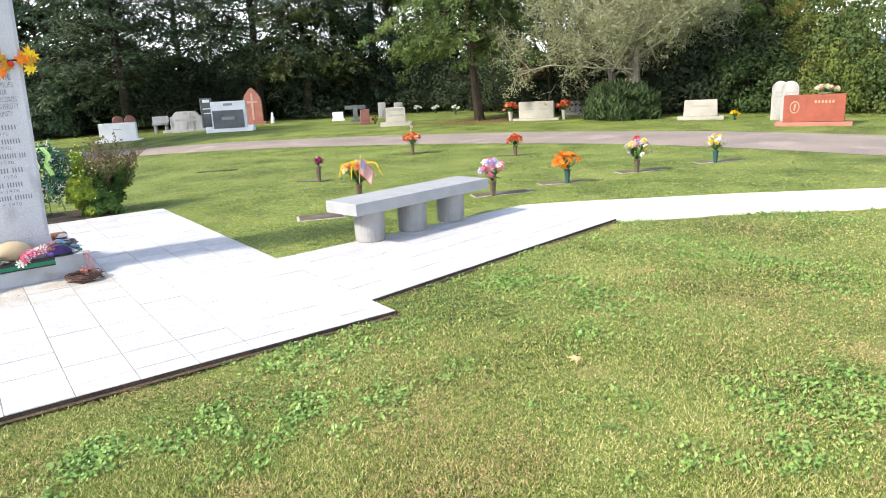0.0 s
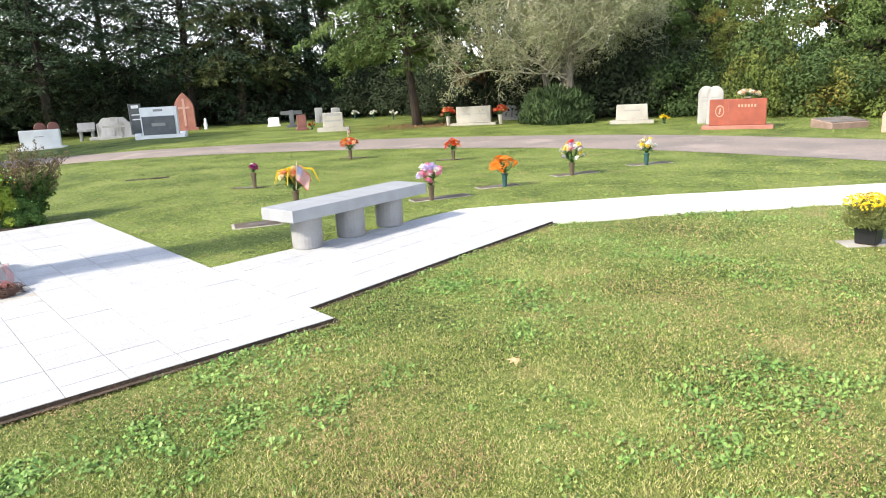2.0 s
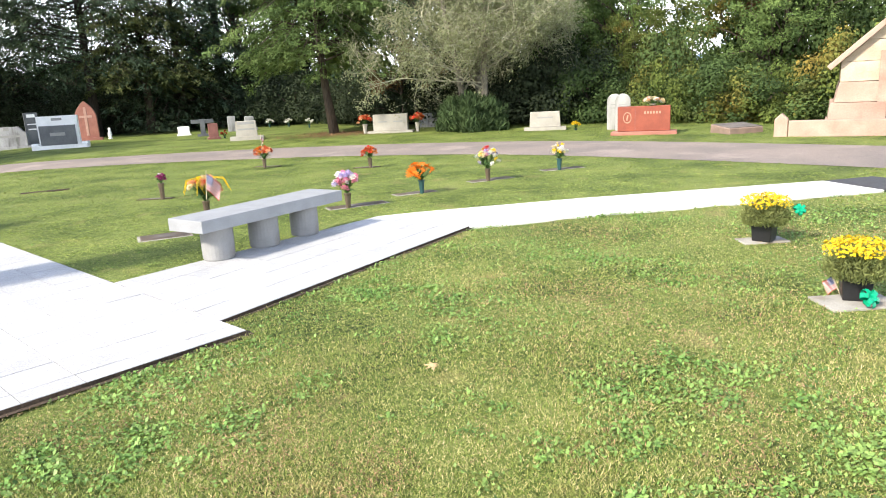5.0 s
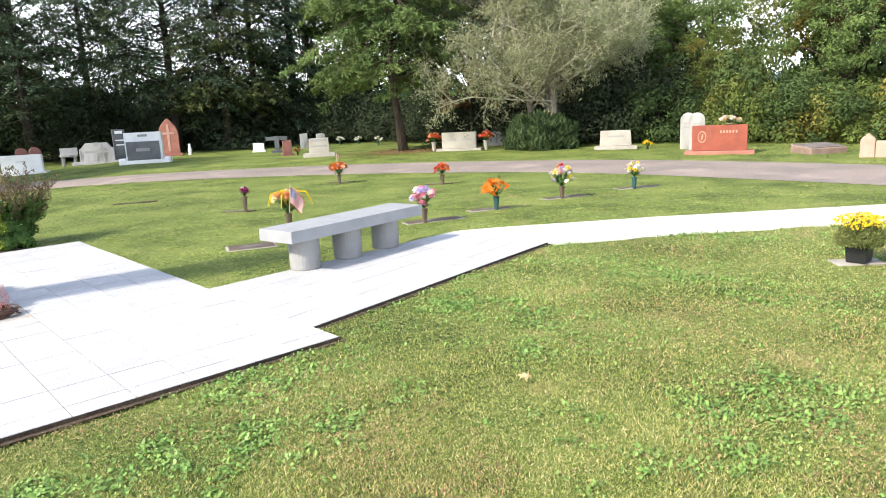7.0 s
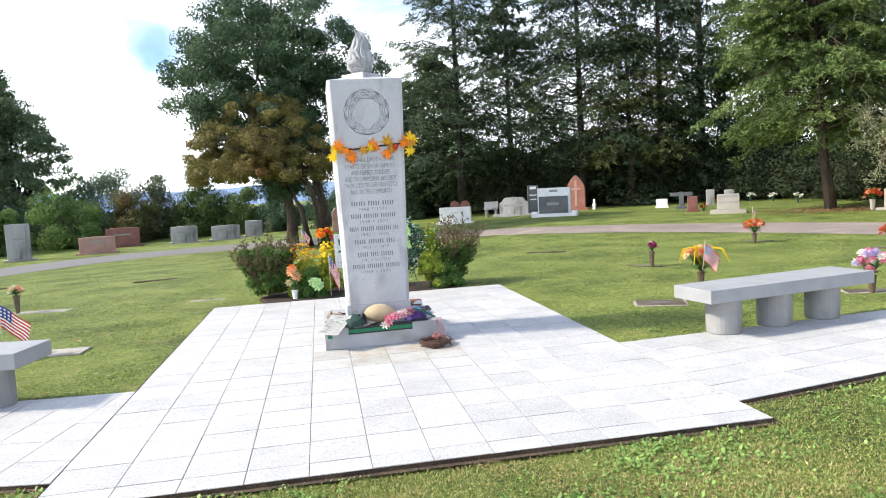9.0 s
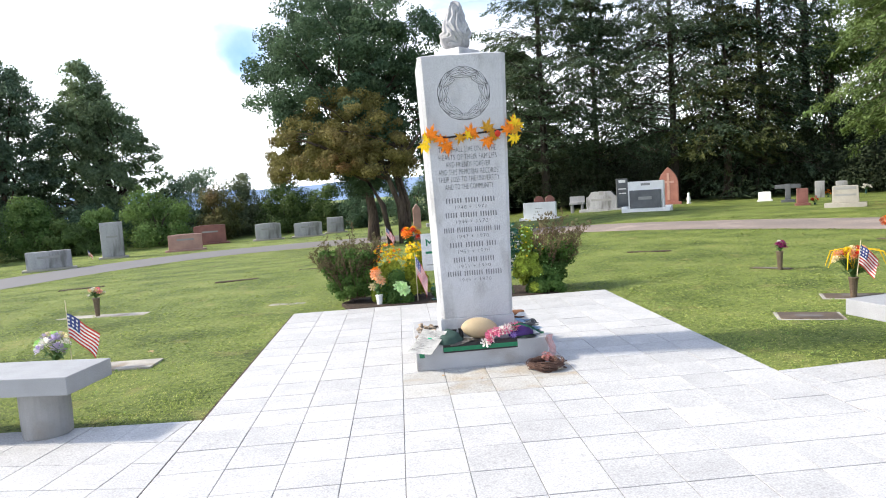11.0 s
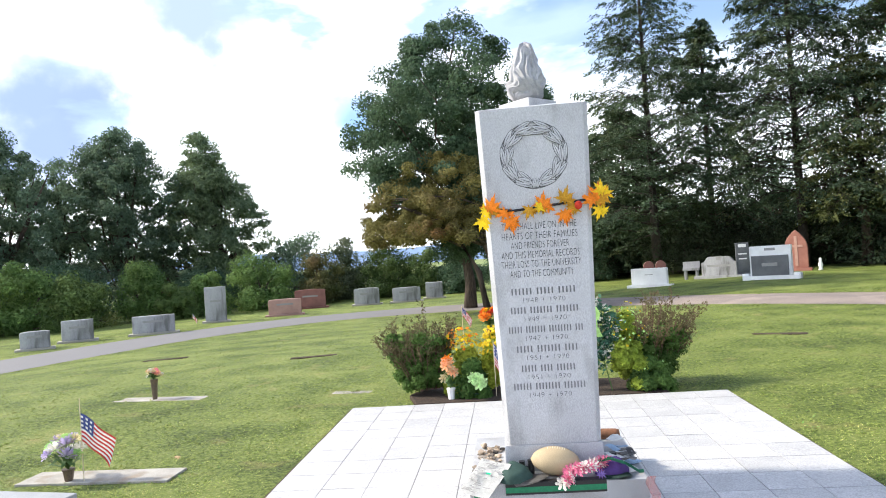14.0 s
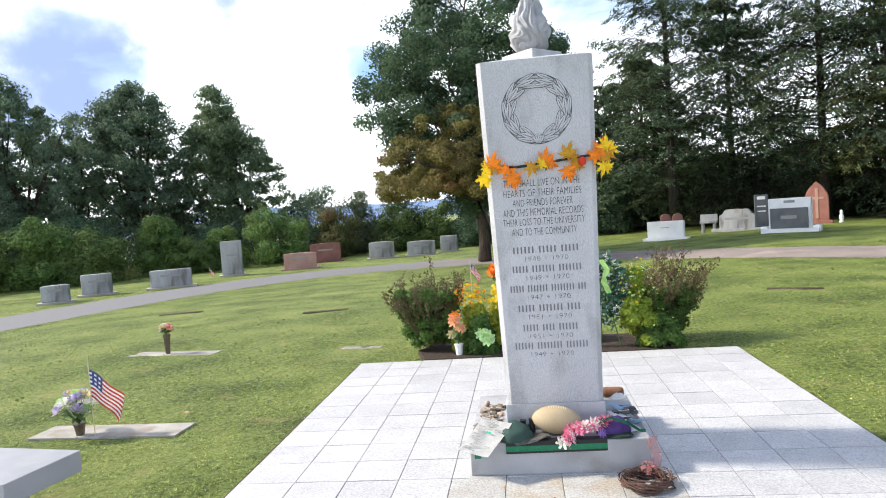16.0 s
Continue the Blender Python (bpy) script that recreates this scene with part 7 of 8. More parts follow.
h_ = 0.337
cord = bmesh.new()
ring_pts = [(-h_, -h_, 0.03), (-0.15, -h_, 0.0), (0.05, -h_, 0.015), (0.2, -h_, 0.03), (h_, -h_, 0.04), (h_, 0, 0.03), (h_, h_, 0.03), (0, h_, 0.02), (-h_, h_, 0.03), (-h_, 0, 0.03), (-h_, -h_, 0.03)]
tube(cord, ring_pts, [0.008] * len(ring_pts), 5)
part("cord", cord, M_BLACK, garland, "thin dark cord")
LEAFMESH = {c: finish(maple_leaf(0.062), "maple_leaf", PETAL[c]) for c in ("orange", "yellow")}
GOLD = mat("petal_gold", (0.62, 0.34, 0.03), (0.50, 0.24, 0.02), rough=0.7, scale=30, fine=120, bump=0, through_light=0.3)
LEAFMESH["gold"] = finish(maple_leaf(0.06), "maple_leaf", GOLD)
for x, z, c, turn, s in ((-0.345, -0.05, "yellow", 150, 1.05), (-0.285, 0.025, "orange", 20, 1.2), (-0.325, 0.01, "yellow", 100, 1.0), (-0.17, -0.06, "orange", 170, 1.2), (-0.20, -0.01, "orange", 250, 0.9),
                         (-0.05, 0.0, "gold", 200, 1.0), (0.03, 0.025, "orange", 10, 1.15), (0.005, 0.01, "yellow", 80, 0.8), (0.16, 0.05, "gold", 20, 1.2), (0.155, -0.04, "orange", 170, 1.1), (0.20, 0.0, "gold", 120, 1.0),
                         (0.36, 0.055, "orange", 60, 1.5), (0.385, 0.08, "yellow", 10, 1.1), (0.37, -0.03, "yellow", 190, 1.0), (0.33, 0.03, "orange", 300, 1.1)):
    side = x > h_ - 0.01 or x < -h_ + 0.01
    part("maple_leaf", LEAFMESH[c], None, garland, loc=(x, -h_ - 0.016 - 0.006 * (turn % 3), z), rot=(90 + (turn % 23 - 11), turn, turn % 17 - 8 + (25 if x > 0.33 else 0)), scale=(s * 1.12,) * 3)
    part("maple_leaf", LEAFMESH[c if turn % 4 else "gold"], None, garland, loc=(x + 0.03, -h_ - 0.010, z - 0.012), rot=(78, turn + 115, turn % 13 - 18), scale=(s * 0.82,) * 3)
part("berry", ball(0.024, 0.024, 0.027), PETAL["red"], garland, "small orange silk gourd", (0.245, -h_ - 0.02, 0.005), smooth=True)


# ---- tributes on the memorial's base ----
TOP = 0.195
football = thing("football", (0.350, 6.765, TOP + 0.086), -4, "worn tan leather football lying on the base", "football")
prof = []
for i in range(17):
    u = -1 + 2 * i / 16
    prof.append((0.083 * (1 - u * u) ** 0.62 + 0.0015, 0.150 * u))
part("cover", lathe(prof, 24), M_BALL, football, rot=(0, 96, 0), smooth=True)
lace = bmesh.new()
for k in range(8):
    x = -0.05 + 0.0143 * k
    bmesh.ops.create_cube(lace, size=1, matrix=Matrix.Translation((x, 0, 0.0825 * (1 - (x / 0.150) ** 2) ** 0.62)) @ Matrix.Diagonal((0.004, 0.026, 0.005, 1)))
part("lacing", lace, M_LACE, football, "pale laces", rot=(8, 6, 0))


def cap(x, y, z, rz, crown_mat, brim_mat, label, squash=1.0, tilt=0):
    t = thing("baseball_cap", (x, y, z), rz, label, "cap", "caps on the base")
    bm = ball(0.095, 0.105, 0.105 * squash, 3, 0.25, rz)
    bmesh.ops.delete(bm, geom=[v for v in bm.verts if v.co.z < -0.005], context="VERTS")
    part("crown", bm, crown_mat, t, smooth=True)
    b = bmesh.new()
    outer, inner = [], []
    for k in range(13):
        a = math.pi * (-0.5 + 1.0 * k / 12) * 0.92
        outer.append(b.verts.new((0.16 * math.cos(a) * 1.05 + 0.01, 0.098 * math.sin(a), 0.004 + 0.018 * math.cos(2 * a))))
        inner.append(b.verts.new((0.075 * math.cos(a), 0.092 * math.sin(a), 0.008)))
    for k in range(12):
        b.faces.new((inner[k], outer[k], outer[k + 1], inner[k + 1]))
    ex = bmesh.ops.solidify(b, geom=b.faces[:], thickness=0.004)
    part("brim", b, brim_mat, t)
    part("button", ball(0.008, 0.008, 0.005, 1), crown_mat, t, loc=(0, 0, 0.105 * squash))
    return t


cap(0.095, 6.725, TOP + 0.004, -14, M_DKGREEN, M_CAPGREY, "dark green cap with grey brim, crumpled on the base", 0.75).scale = (1.15, 1.1, 1.1)
cap(0.675, 6.775, TOP + 0.004, -70, M_PURPLE, M_DKGREEN, "purple and green cap lying on the base", 0.85)
rib = bmesh.new()
pts = [(0.57, 6.70, TOP + 0.085), (0.66, 6.69, TOP + 0.105), (0.75, 6.70, TOP + 0.07), (0.83, 6.72, TOP + 0.012), (0.86, 6.74, TOP + 0.008)]
rows = [(rib.verts.new((x, y - 0.014, z)), rib.verts.new((x, y + 0.012, z + 0.012))) for x, y, z in pts]
for p, q in zip(rows, rows[1:]):
    rib.faces.new((p[0], p[1], q[1], q[0]))
bmesh.ops.solidify(rib, geom=rib.faces[:], thickness=0.002)
solid("ribbon_scarf", rib, M_GREENCLOTH, (0, 0, 0), label="dark green ribbon draped over a cap", category="ribbon")

lei = thing("flower_lei", (0.50, 6.70, TOP), 0, "pink and white silk flower lei", "garland")
rl = random.Random(4)
for k in range(24):
    u = k / 23
    x = -0.12 + 0.26 * u + rl.uniform(-0.012, 0.012)
    y = -0.05 + 0.05 * u + 0.02 * math.sin(u * 9)
    z = 0.02 + 0.075 * u * (1.1 - 0.35 * u) + rl.uniform(0, 0.02)
    if k < 4:
        y, z = -0.072, -0.01 + 0.012 * k
    part("flower_head", bloom_mesh("pink" if k % 3 else "white", 0.052, k % 2 == 0), None, lei, loc=(x, y, z), rot=(50 + rl.uniform(-25, 25), rl.uniform(-25, 25), rl.uniform(0, 360)))
part("flower_head", bloom_mesh("purple", 0.034), None, lei, loc=(0.10, -0.045, 0.03), rot=(55, 0, 0))

banner = thing("cloth_banner", (0.335, 6.64, 0), 1.2, "folded green and black cloth strip hung over the base's edge", "cloth")
for z0_, hh, mt_ in ((0.175, 0.023, M_BLACK), (0.142, 0.033, M_GREENCLOTH), (0.130, 0.012, M_BLACK)):
    part("stripe", box(0.585, 0.006, hh, 0.0015, z0_), mt_, banner, loc=(0, -0.0045, 0))
part("fold", box(0.585, 0.05, 0.005, 0.002, TOP + 0.0005), M_BLACK, banner, loc=(0, 0.025, 0))
solid("cloth_patch", box(0.04, 0.004, 0.035, 0.001), M_GREENCLOTH, (-0.125, 6.636, 0.105), label="small green cloth patch on the base's front", category="cloth")

sheet = bmesh.new()
nx, ny = 8, 8
g = [[sheet.verts.new(((i / nx - 0.5) * 0.22, (j / ny - 0.5) * 0.28, 0.006 * math.sin(4 * i / nx + 2) + 0.004 * math.cos(5 * j / ny))) for i in range(nx + 1)] for j in range(ny + 1)]
for j in range(ny):
    for i in range(nx):
        sheet.faces.new((g[j][i], g[j][i + 1], g[j + 1][i + 1], g[j + 1][i]))
bmesh.ops.solidify(sheet, geom=sheet.faces[:], thickness=0.0015)
letter = thing("letter_in_sleeve", (-0.075, 6.665, TOP + 0.03), -35, "crumpled white letter in a clear sleeve hanging over the corner", "letter")
letter.rotation_euler[0] = radians(28)
part("paper", sheet, M_PAPER, letter)
rs = random.Random(9)
for k in range(34):
    part("inscription_bar", box(rs.uniform(0.015, 0.07), 0.004, 0.0008, 0), M_BAR_DARK, letter, loc=(rs.uniform(-0.07, 0.07), -0.12 + 0.0075 * k, 0.0085), rot=(0, 0, rs.uniform(-6, 6)))
part("green_mark", box(0.035, 0.012, 0.0008, 0), M_RIBBON, letter, loc=(0.01, 0.03, 0.009))

bino = thing("black_binoculars", (0.175, 6.80, TOP), 20, "small black plastic binoculars", "binoculars")
for sx in (-0.028, 0.028):
    part("barrel", lathe([(0.019, 0), (0.021, 0.03), (0.017, 0.07), (0.02, 0.085)], 12), M_BLACK, bino, loc=(sx, 0, 0))
part("bridge", box(0.05, 0.02, 0.02, 0.003, 0.03), M_BLACK, bino)

rp = random.Random(12)
for k in range(96):
    s = rp.uniform(0.008, 0.021)
    x, y = -0.165 + rp.uniform(0.02, 0.19), 6.78 + 0.62 * (k / 96) + rp.uniform(-0.02, 0.02)
    if k % 5 == 0:
        cone = lathe([(s * 1.1, 0.0), (s * 1.15, s * 0.4), (s * 0.8, s * 0.9), (s * 0.35, s * 1.5), (0.002, s * 1.9)], 10, 0.05)
        solid("seashell", cone, M_SHELL, (x, y, TOP + s * 0.9), label="pale ribbed seashell laid on the base", category="seashell", group="shells on the base", rot=(78, 0, rp.uniform(0, 360)))
    else:
        solid("pebble", ball(s * 1.45, s, s * 0.55, 2, 0.45, k), M_PEBBLE if k % 3 else M_SHELL, (x, y, TOP + s * 0.5), rp.uniform(0, 180), label="small weathered stone laid on the base", category="stone", group="stones on the base", smooth=True)
solid("pebble", ball(0.06, 0.045, 0.03, 2, 0.4, 77), M_CAPGREY, (-0.11, 6.80, TOP + 0.025), 20, label="rough dark stone laid on the base", category="stone", group="stones on the base")

cards = [((0.77, 6.80), 10, (0.13, 0.10), M_PAPER), ((0.80, 6.93), 35, (0.15, 0.10), M_BLUEPAPER), ((0.76, 7.02), -15, (0.14, 0.11), M_PAPER), ((0.81, 7.10), 20, (0.10, 0.14), M_CAPGREY), ((0.75, 6.90), 60, (0.12, 0.08), M_PAPER), ((0.82, 6.86), -30, (0.09, 0.06), M_BLUEPAPER), ((0.78, 7.18), 5, (0.12, 0.09), M_BLUEPAPER), ((0.73, 6.97), 25, (0.09, 0.12), M_PAPER), ((0.80, 7.03), 70, (0.07, 0.11), M_PAPER), ((0.74, 7.12), -40, (0.08, 0.06), M_BLUEPAPER), ((0.79, 6.84), 48, (0.06, 0.09), M_CAPGREY), ((0.83, 6.98), 12, (0.05, 0.08), M_BLACK), ((0.72, 6.86), 80, (0.07, 0.05), M_PAPER), ((0.77, 7.26), 33, (0.09, 0.07), M_PAPER)]
for k, ((x, y), rz, (w, d), mt_) in enumerate(cards):
    bm = box(w, d, 0.002, 0)
    bmesh.ops.subdivide_edges(bm, edges=bm.edges[:], cuts=3, use_grid_fill=True)
    for v in bm.verts:
        v.co.z += 0.03 * noise.noise(Vector((v.co.x * 14, v.co.y * 14, k)))
    solid("weathered_card", bm, mt_, (x, y, TOP + 0.007 + 0.005 * k), rz, label="weathered paper card laid on the base", category="card", group="cards on the base")
solid("cloth_roll", lathe([(0.012, -0.075), (0.03, -0.07), (0.036, -0.045), (0.037, 0.045), (0.031, 0.07), (0.012, 0.075)], 14), M_LOG, (0.77, 7.50, TOP + 0.037), label="brown leather roll lying on the base", category="roll", smooth=True, rot=(90, 0, 80))
solid("dark_can", lathe([(0.022, 0), (0.024, 0.01), (0.024, 0.05), (0.022, 0.055)], 14), M_BLACK, (0.72, 7.0, TOP), label="small black container on the base", category="container")

# grapevine wreath on the paving
vine = thing("grapevine_wreath", (0.805, 6.44, 0), 0, "twisted brown grapevine wreath with sheer pink ribbon on the paving", "wreath")
rv = random.Random(3)
for k in range(28):
    R = 0.112 + rv.uniform(-0.028, 0.030)
    bm = bmesh.new()
    n = 30
    ph, fz = rv.uniform(0, 6.28), rv.choice((2, 3, 4))
    pts = [((R + 0.014 * math.sin(fz * 2 * math.pi * i / n + ph)) * math.cos(2 * math.pi * i / n + ph), (R + 0.014 * math.sin(fz * 2 * math.pi * i / n + ph)) * math.sin(2 * math.pi * i / n + ph), 0.012 + 0.045 * (k / 28) + 0.012 * math.cos(fz * 2 * math.pi * i / n + ph)) for i in range(n)]
    tube(bm, pts, [0.0034 + 0.0012 * math.sin(i) for i in range(n)], 5)
    part("vine", bm, M_VINE, vine)
bow(vine, (0.03, 0.09, 0.06), 0.05, M_PINKRIB, (20, 10, 0))
bm = bmesh.new()
rows = [(bm.verts.new((0.03 + dx, 0.14, z)), bm.verts.new((0.085 + dx, 0.15, z))) for dx, z in ((0.02, 0.05), (0.03, 0.12), (0.0, 0.19), (0.01, 0.225))]
for p, q in zip(rows, rows[1:]):
    bm.faces.new((p[0], p[1], q[1], q[0]))
part("ribbon_tail", bm, M_PINKRIB, vine, "sheer pink ribbon")

# fallen leaves
for x, y, s, mt_, rz in ((2.55, 2.42, 0.055, M_DEADLEAF, 30), (-2.72, 8.18, 0.05, M_DEADLEAF, 100), (0.02, 6.46, 0.022, M_DEADLEAF, 0), (0.30, 6.30, 0.012, M_LOG, 40)):
    solid("fallen_leaf", maple_leaf(s), mt_, (x, y, 0.02 if abs(x) > 1 else 0.004), label="dry tan fallen leaf", category="leaf", group="fallen leaves", rot=(12, -8, rz))


# ---- paving tiles ----
def tile_mesh(w, d, name="paver"):
    c = 0.0015
    bm = bmesh.new()
    a = [bm.verts.new((sx * w / 2, sy * d / 2, -0.03)) for sx, sy in ((-1, -1), (1, -1), (1, 1), (-1, 1))]
    b = [bm.verts.new((sx * w / 2, sy * d / 2, -c)) for sx, sy in ((-1, -1), (1, -1), (1, 1), (-1, 1))]
    t = [bm.verts.new((sx * (w / 2 - c), sy * (d / 2 - c), 0)) for sx, sy in ((-1, -1), (1, -1), (1, 1), (-1, 1))]
    for p, q in ((a, b), (b, t)):
        for k in range(4):
            bm.faces.new((p[k], p[(k + 1) % 4], q[(k + 1) % 4], q[k]))
    bm.faces.new(t)
    return finish(bm, name, M_TILE)


rt = random.Random(21)
COLS, JOINT = 12, 0.0065
rows_y = [y0, 4.01] + [4.01 + 0.3255 * k for k in range(1, 19)]
rows_y[-1] = y1
cols_x = [x0] + [MID + 0.005 + 0.3195 * k for k in range(-5, 6)] + [x1]
for j in range(len(rows_y) - 1):
    dd = rows_y[j + 1] - rows_y[j]
    sets = {}
    for i in range(COLS):
        cw = round(cols_x[i + 1] - cols_x[i], 4)
        if cw not in sets:
            me = tile_mesh(cw - 0.0042, dd - 0.0068)
            me_rust = me.copy()
            me_rust.materials.clear()
            me_rust.materials.append(M_TILE_RUST)
            sets[cw] = (me, me_rust)
        me, me_rust = sets[cw]
        px, py = (cols_x[i] + cols_x[i + 1]) / 2, (rows_y[j] + rows_y[j + 1]) / 2
        part("paver", me_rust if j in (7, 8) and 4 <= i <= 7 else me, None, pavement_main, loc=(px, py, rt.uniform(-0.0015, 0.0008)), rot=(rt.uniform(-0.15, 0.15), rt.uniform(-0.15, 0.15), 180 * (rt.random() < 0.5)))


def cut(poly, px, py, nx, ny):
    """The part of a convex outline on the inner side of a line."""
    out = []
    for (ax, ay), (bx, by) in zip(poly, poly[1:] + poly[:1]):
        da, db = (ax - px) * nx + (ay - py) * ny, (bx - px) * nx + (by - py) * ny
        if da >= 0:
            out.append((ax, ay))
        if da * db < 0:
            k = da / (da - db)
            out.append((ax + (bx - ax) * k, ay + (by - ay) * k))
    return out


# the wings are laid square to their front edge and cut where they meet the middle and the far edge
for side, parent in ((1, pavement_right), (-1, pavement_left)):
    ang = math.atan2(WING[1][1] - WING[0][1], WING[1][0] - WING[0][0])
    ux, uy = Vector((math.cos(ang), math.sin(ang))), Vector((-math.sin(ang), math.cos(ang)))
    o = Vector(WING[0])
    for i in range(-2, 11):
        for j in range(6):
            c0, c1 = o + ux * (0.3195 * i + 0.06) + uy * (0.3255 * j), o + ux * (0.3195 * (i + 1) + 0.06) + uy * (0.3255 * (j + 1))
            q = [tuple(p) for p in WING]
            for p, nrm in ((c0, ux), (c0, uy), (c1, -ux), (c1, -uy)):
                q = cut(q, p.x, p.y, nrm.x, nrm.y) if len(q) > 2 else []
            q = [p for k, p in enumerate(q) if (Vector(p) - Vector(q[k - 1])).length > 0.004]
            if len(q) < 3:
                continue
            m_ = sum((Vector(p) for p in q), Vector((0, 0))) / len(q)
            top_ = grown(q, -0.0035)
            if min((Vector(p) - m_).length for p in top_) < 0.012:
                continue
            bm = bmesh.new()
            rings_ = [[bm.verts.new((side * (p[0] - m_.x), p[1] - m_.y, z)) for p in pts] for pts, z in ((grown(q, -0.0028), -0.03), (grown(q, -0.0028), -0.0015), (top_, 0))]
            for p_, q_ in zip(rings_, rings_[1:]):
                for k in range(len(q)):
                    bm.faces.new((p_[k], p_[(k + 1) % len(q)], q_[(k + 1) % len(q)], q_[k]))
            bm.faces.new(rings_[-1])
            part("paver", bm, M_TILE, parent, loc=(m_.x if side > 0 else 2 * MID - m_.x, m_.y, rt.uniform(-0.0015, 0.0008)))

# ---- grass and clover ----
rg = np.random.default_rng(3)


def lawn_points(count, near, far, power):
    """Places on the lawn round the walk, thinning out with distance."""
    u = rg.random(count)
    if power == 2:
        d = near * (far / near) ** u
    else:
        d = np.sqrt(near ** 2 + (far ** 2 - near ** 2) * u)
    a = np.radians(-52 + 146 * rg.random(count))
    wild = rg.random(count) < 0.10
    a[wild] = 2 * np.pi * rg.random(int(wild.sum()))
    if near < 5:
        d[wild] = 9.0 * np.sqrt(rg.random(int(wild.sum())))
    x, y = 0.05 + d * np.sin(a), 0.4 + d * np.cos(a)
    bad = np.zeros(count, dtype=bool)
    for poly in (grown(slab_poly, 0.018), grown(WING, 0.018), grown(WING_L, 0.018), PATH_R, PATH_L, BED, road_poly):
        bad |= in_poly(x, y, [tuple(p) for p in poly])
    for mx, my, rz, w, d_ in MARKS:
        c_, s_ = math.cos(radians(-rz)), math.sin(radians(-rz))
        lx, ly = (x - mx) * c_ - (y - my) * s_, (x - mx) * s_ + (y - my) * c_
        bad |= (abs(lx) < w / 2 - 0.03 + 0.03 * np.sin(19 * lx + 31 * ly)) & (abs(ly) < d_ / 2 - 0.03 + 0.03 * np.sin(23 * lx))
    keep = ~bad
    return x[keep], y[keep], d[keep]


gx, gy, gd = lawn_points(830000, 1.8, 12.0, 2)
n = len(gx)
hgt = (0.006 + 0.011 * rg.random(n) ** 1.3) * np.clip(1.25 - gd / 14, 0.5, 1) * (1 + 0.25 * np.sin(gx * 3.1 + 2 * np.sin(gy * 2.3)))
wid = (0.0013 + 0.0018 * rg.random(n)) * np.maximum(1, gd / 3.4)
ang = rg.random(n) * 2 * np.pi
lean_ = hgt * (0.2 + 1.2 * rg.random(n)) * np.maximum(1, gd / 6)
lush_ = gy > np.interp(gx, LOOP_X, LOOP_Y)
hgt = np.where(lush_, hgt * (0.8 + 0.5 * swell(gx, gy, 0.12, 5)), hgt)
lean_ = np.where(lush_, hgt * (0.6 + 1.5 * rg.random(n)), lean_)
la = rg.random(n) * 2 * np.pi
bx_, by_, bz_, _ = lie(gx, gy)
base_ = np.stack([bx_, by_, bz_ + relief(gx, gy) - 0.003 + 0.010 * rg.random(n) * np.clip(1.3 - gd / 10, 0, 1)], axis=1)
sv = np.stack([np.cos(ang) * wid, np.sin(ang) * wid, np.zeros(n)], axis=1)
tip_ = base_ + np.stack([np.cos(la) * lean_, np.sin(la) * lean_, hgt], axis=1)
verts_ = np.stack([base_ - sv, base_ + sv, tip_], axis=1).reshape(-1, 3)
# the lawn inside the lane's loop is lusher than the worn one before the memorial
edge_y = np.interp(gx, LOOP_X, LOOP_Y)
inner = gy > edge_y + 0.4 * np.sin(gx * 1.7)
tri = verts_.reshape(-1, 3, 3)
for mask, mt_, lab in ((~inner, M_BLADE, "short mown grass with dry straw blades among green"), (inner, M_BLADE_LUSH, "short lush green mown grass")):
    vv = tri[mask].reshape(-1, 3)
    tagged(new("grass", mesh_np("grass", vv, np.arange(len(vv)).reshape(-1, 3), mt_)), lab, "grass", kind="stuff")

# coarser tufts carry the texture of the lawn on towards the lane
gx, gy, gd = lawn_points(150000, 8.0, 24.0, 1)
n = len(gx)
hgt = 0.008 + 0.012 * rg.random(n)
wid = 0.005 + 0.008 * rg.random(n) + 0.0003 * gd
ang, la = rg.random(n) * 2 * np.pi, rg.random(n) * 2 * np.pi
lean_ = hgt * (2.0 + 2.2 * rg.random(n))
bx_, by_, bz_, _ = lie(gx, gy)
base_ = np.stack([bx_, by_, bz_ + relief(gx, gy) - 0.003], axis=1)
sv = np.stack([np.cos(ang) * wid, np.sin(ang) * wid, np.zeros(n)], axis=1)
vv = np.stack([base_ - sv, base_ + sv, base_ + np.stack([np.cos(la) * lean_, np.sin(la) * lean_, hgt], axis=1)], axis=1).reshape(-1, 3)
tagged(new("grass", mesh_np("grass", vv, np.arange(len(vv)).reshape(-1, 3), M_TUFT)), "short green mown grass towards the lane", "grass", kind="stuff")

cx, cy, cd = lawn_points(560000, 1.7, 12.5, 2)
patch_ = 0.26 * swell(cx, cy, 0.9, 31) + 0.24 * swell(cx, cy, 0.38, 37) + 0.30 * swell(cx, cy, 0.13, 43)
in_loop = cy > np.interp(cx, LOOP_X, LOOP_Y)
sel = (patch_ + 0.60 * rg.random(len(cx)) ** 1.8 + 0.11 * np.clip((cx - 1.5) / 3, 0, 1) - 0.10 * np.clip((2.6 - cd) / 1.0, 0, 1) * (cx > 0.5) > 0.58) & (~in_loop | ((rg.random(len(cx)) < 0.12) & (cd < 9)))
cx, cy, cd, patch_ = cx[sel], cy[sel], cd[sel], patch_[sel]
n = len(cx)
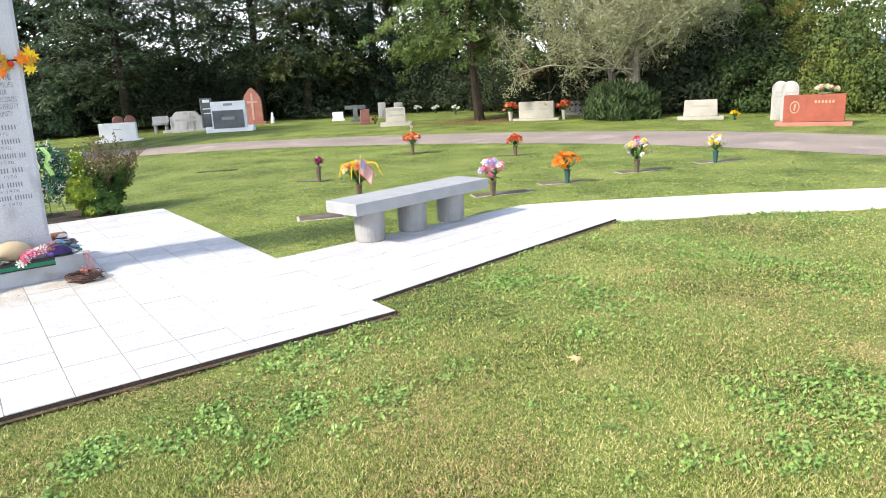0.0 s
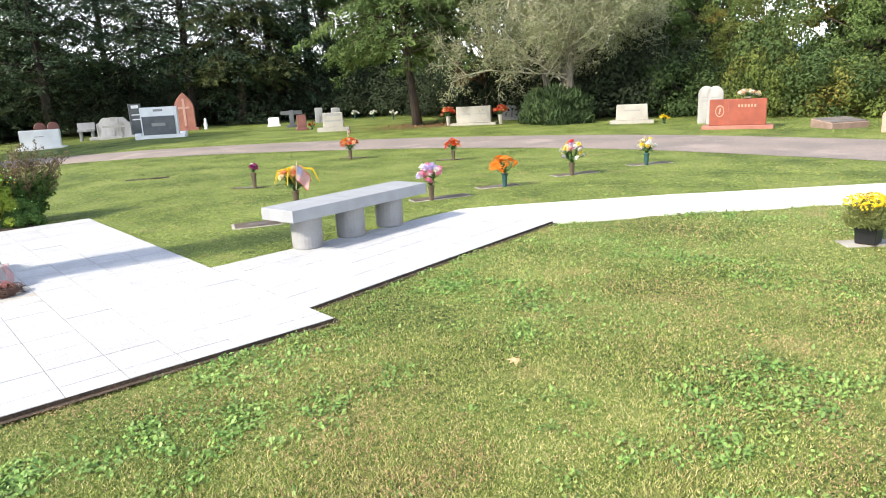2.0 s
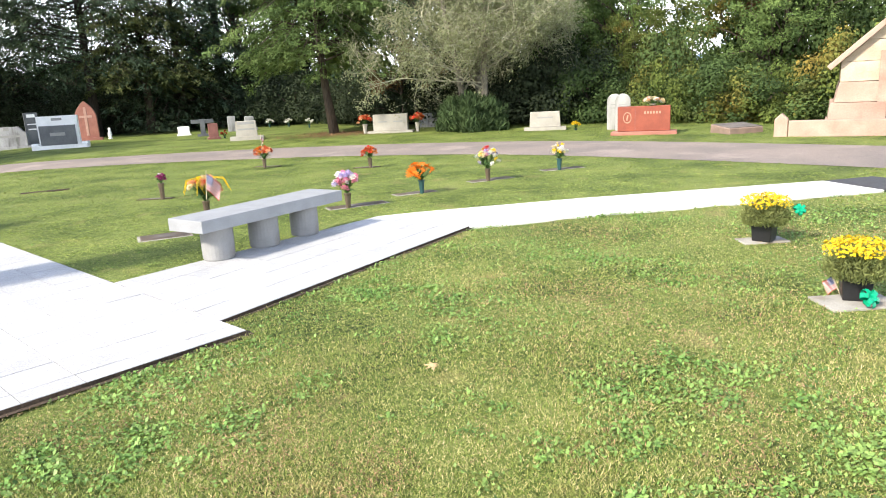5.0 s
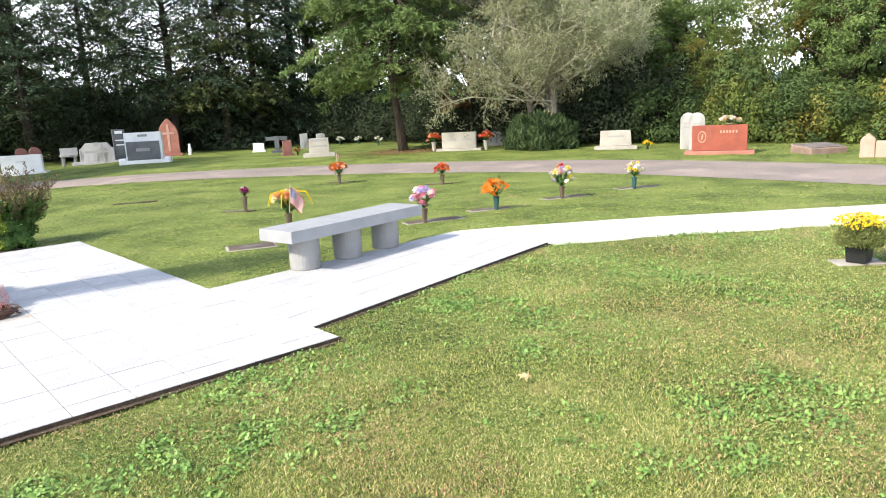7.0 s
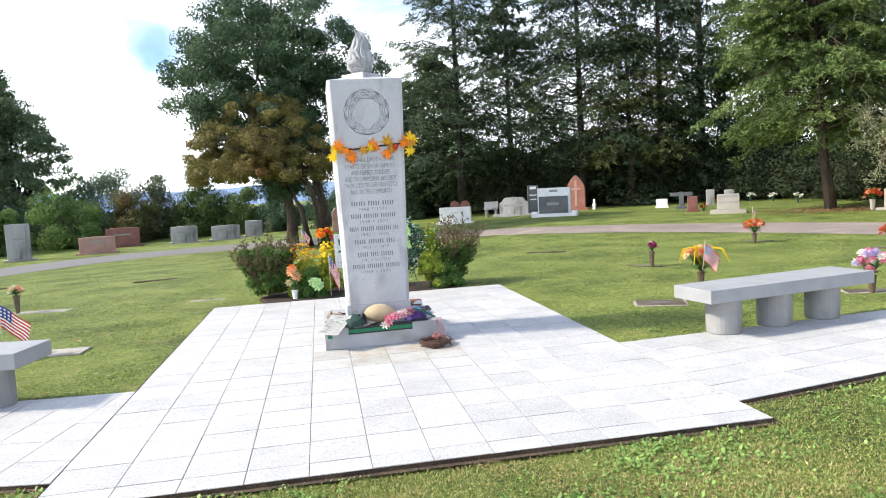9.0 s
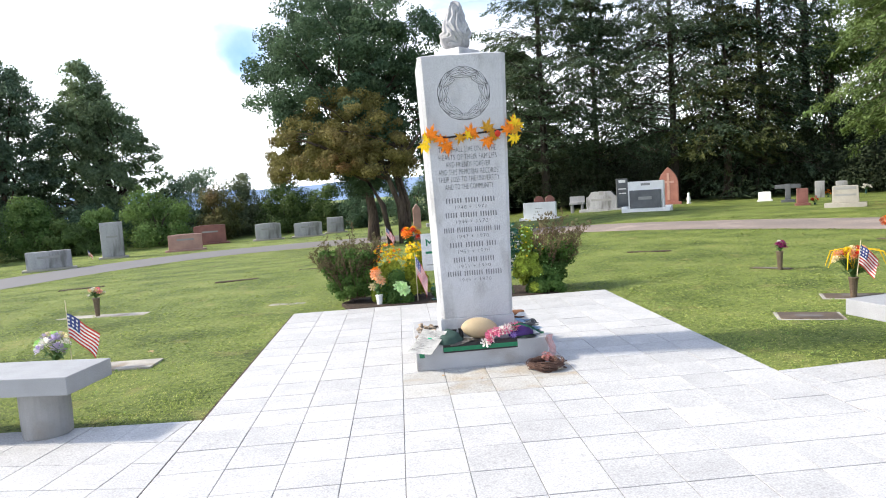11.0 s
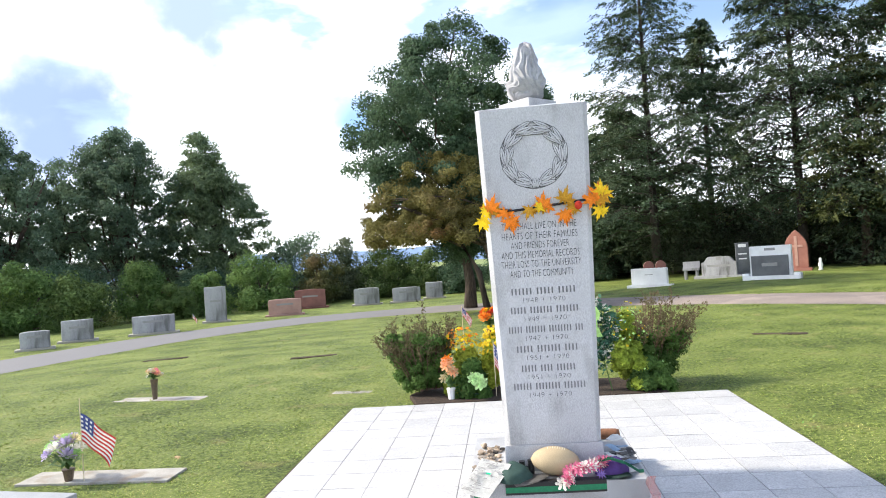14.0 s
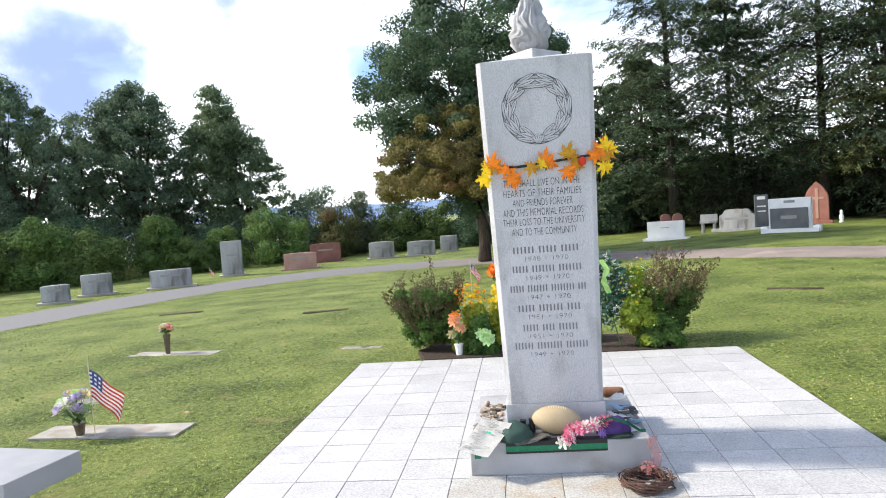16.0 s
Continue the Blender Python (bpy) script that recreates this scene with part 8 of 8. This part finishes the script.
rad_ = (0.0046 + 0.0070 * rg.random(n) ** 1.6 + 0.0018 * (patch_ > 0.28)) * np.maximum(1, cd / 6.5)
tilt = 0.5 * rg.normal(size=(n, 2))
cz = GROUND_Z + relief(cx, cy) + 0.008 + 0.016 * rg.random(n)
ring4 = np.arange(4) * np.pi / 2
ph = rg.random(n)[:, None] * 6.28
ex = rad_[:, None] * np.cos(ring4 + ph) * np.array([1.25, 0.85, 1.0, 0.85])
ey = rad_[:, None] * np.sin(ring4 + ph) * np.array([1.25, 0.85, 1.0, 0.85])
vz = cz[:, None] + ex * tilt[:, :1] + ey * tilt[:, 1:]
verts_ = np.stack([cx[:, None] + ex, cy[:, None] + ey, vz], axis=2).reshape(-1, 3)
clover = new("clover", mesh_np("clover", verts_, np.arange(4 * n).reshape(-1, 4), M_CLOVER))
tagged(clover, "patches of bright green clover and broad-leaved weeds in the lawn", "clover", kind="stuff")

# dry bits of thatch, thick where the lawn is worn
tx, ty, td = lawn_points(190000, 1.7, 9.0, 2)
worn = 0.42 * swell(tx, ty, 0.9, 53) + 0.40 * swell(tx, ty, 0.26, 67)
front = ty < np.interp(tx, LOOP_X, LOOP_Y)
sel = front & (worn + 0.7 * rg.random(len(tx)) > 0.54)
tx, ty, td = tx[sel], ty[sel], td[sel]
n = len(tx)
ta, tl = rg.random(n) * 2 * np.pi, (0.004 + 0.007 * rg.random(n)) * np.maximum(1, td / 6)
tw = (0.0012 + 0.0016 * rg.random(n)) * np.maximum(1, td / 3)
tc_ = np.stack([tx, ty, GROUND_Z + relief(tx, ty) + 0.008 + 0.012 * rg.random(n)], axis=1)
along = np.stack([np.cos(ta), np.sin(ta), 0.5 * rg.normal(size=n)], axis=1) * tl[:, None]
across = np.stack([-np.sin(ta), np.cos(ta), 0.3 * rg.normal(size=n)], axis=1) * tw[:, None]
vv = np.stack([tc_ - along - across, tc_ - along + across, tc_ + along], axis=1).reshape(-1, 3)
tagged(new("thatch", mesh_np("thatch", vv, np.arange(len(vv)).reshape(-1, 3), M_THATCH)), "dry brown bits of dead grass in the worn lawn", "dead grass", kind="stuff")
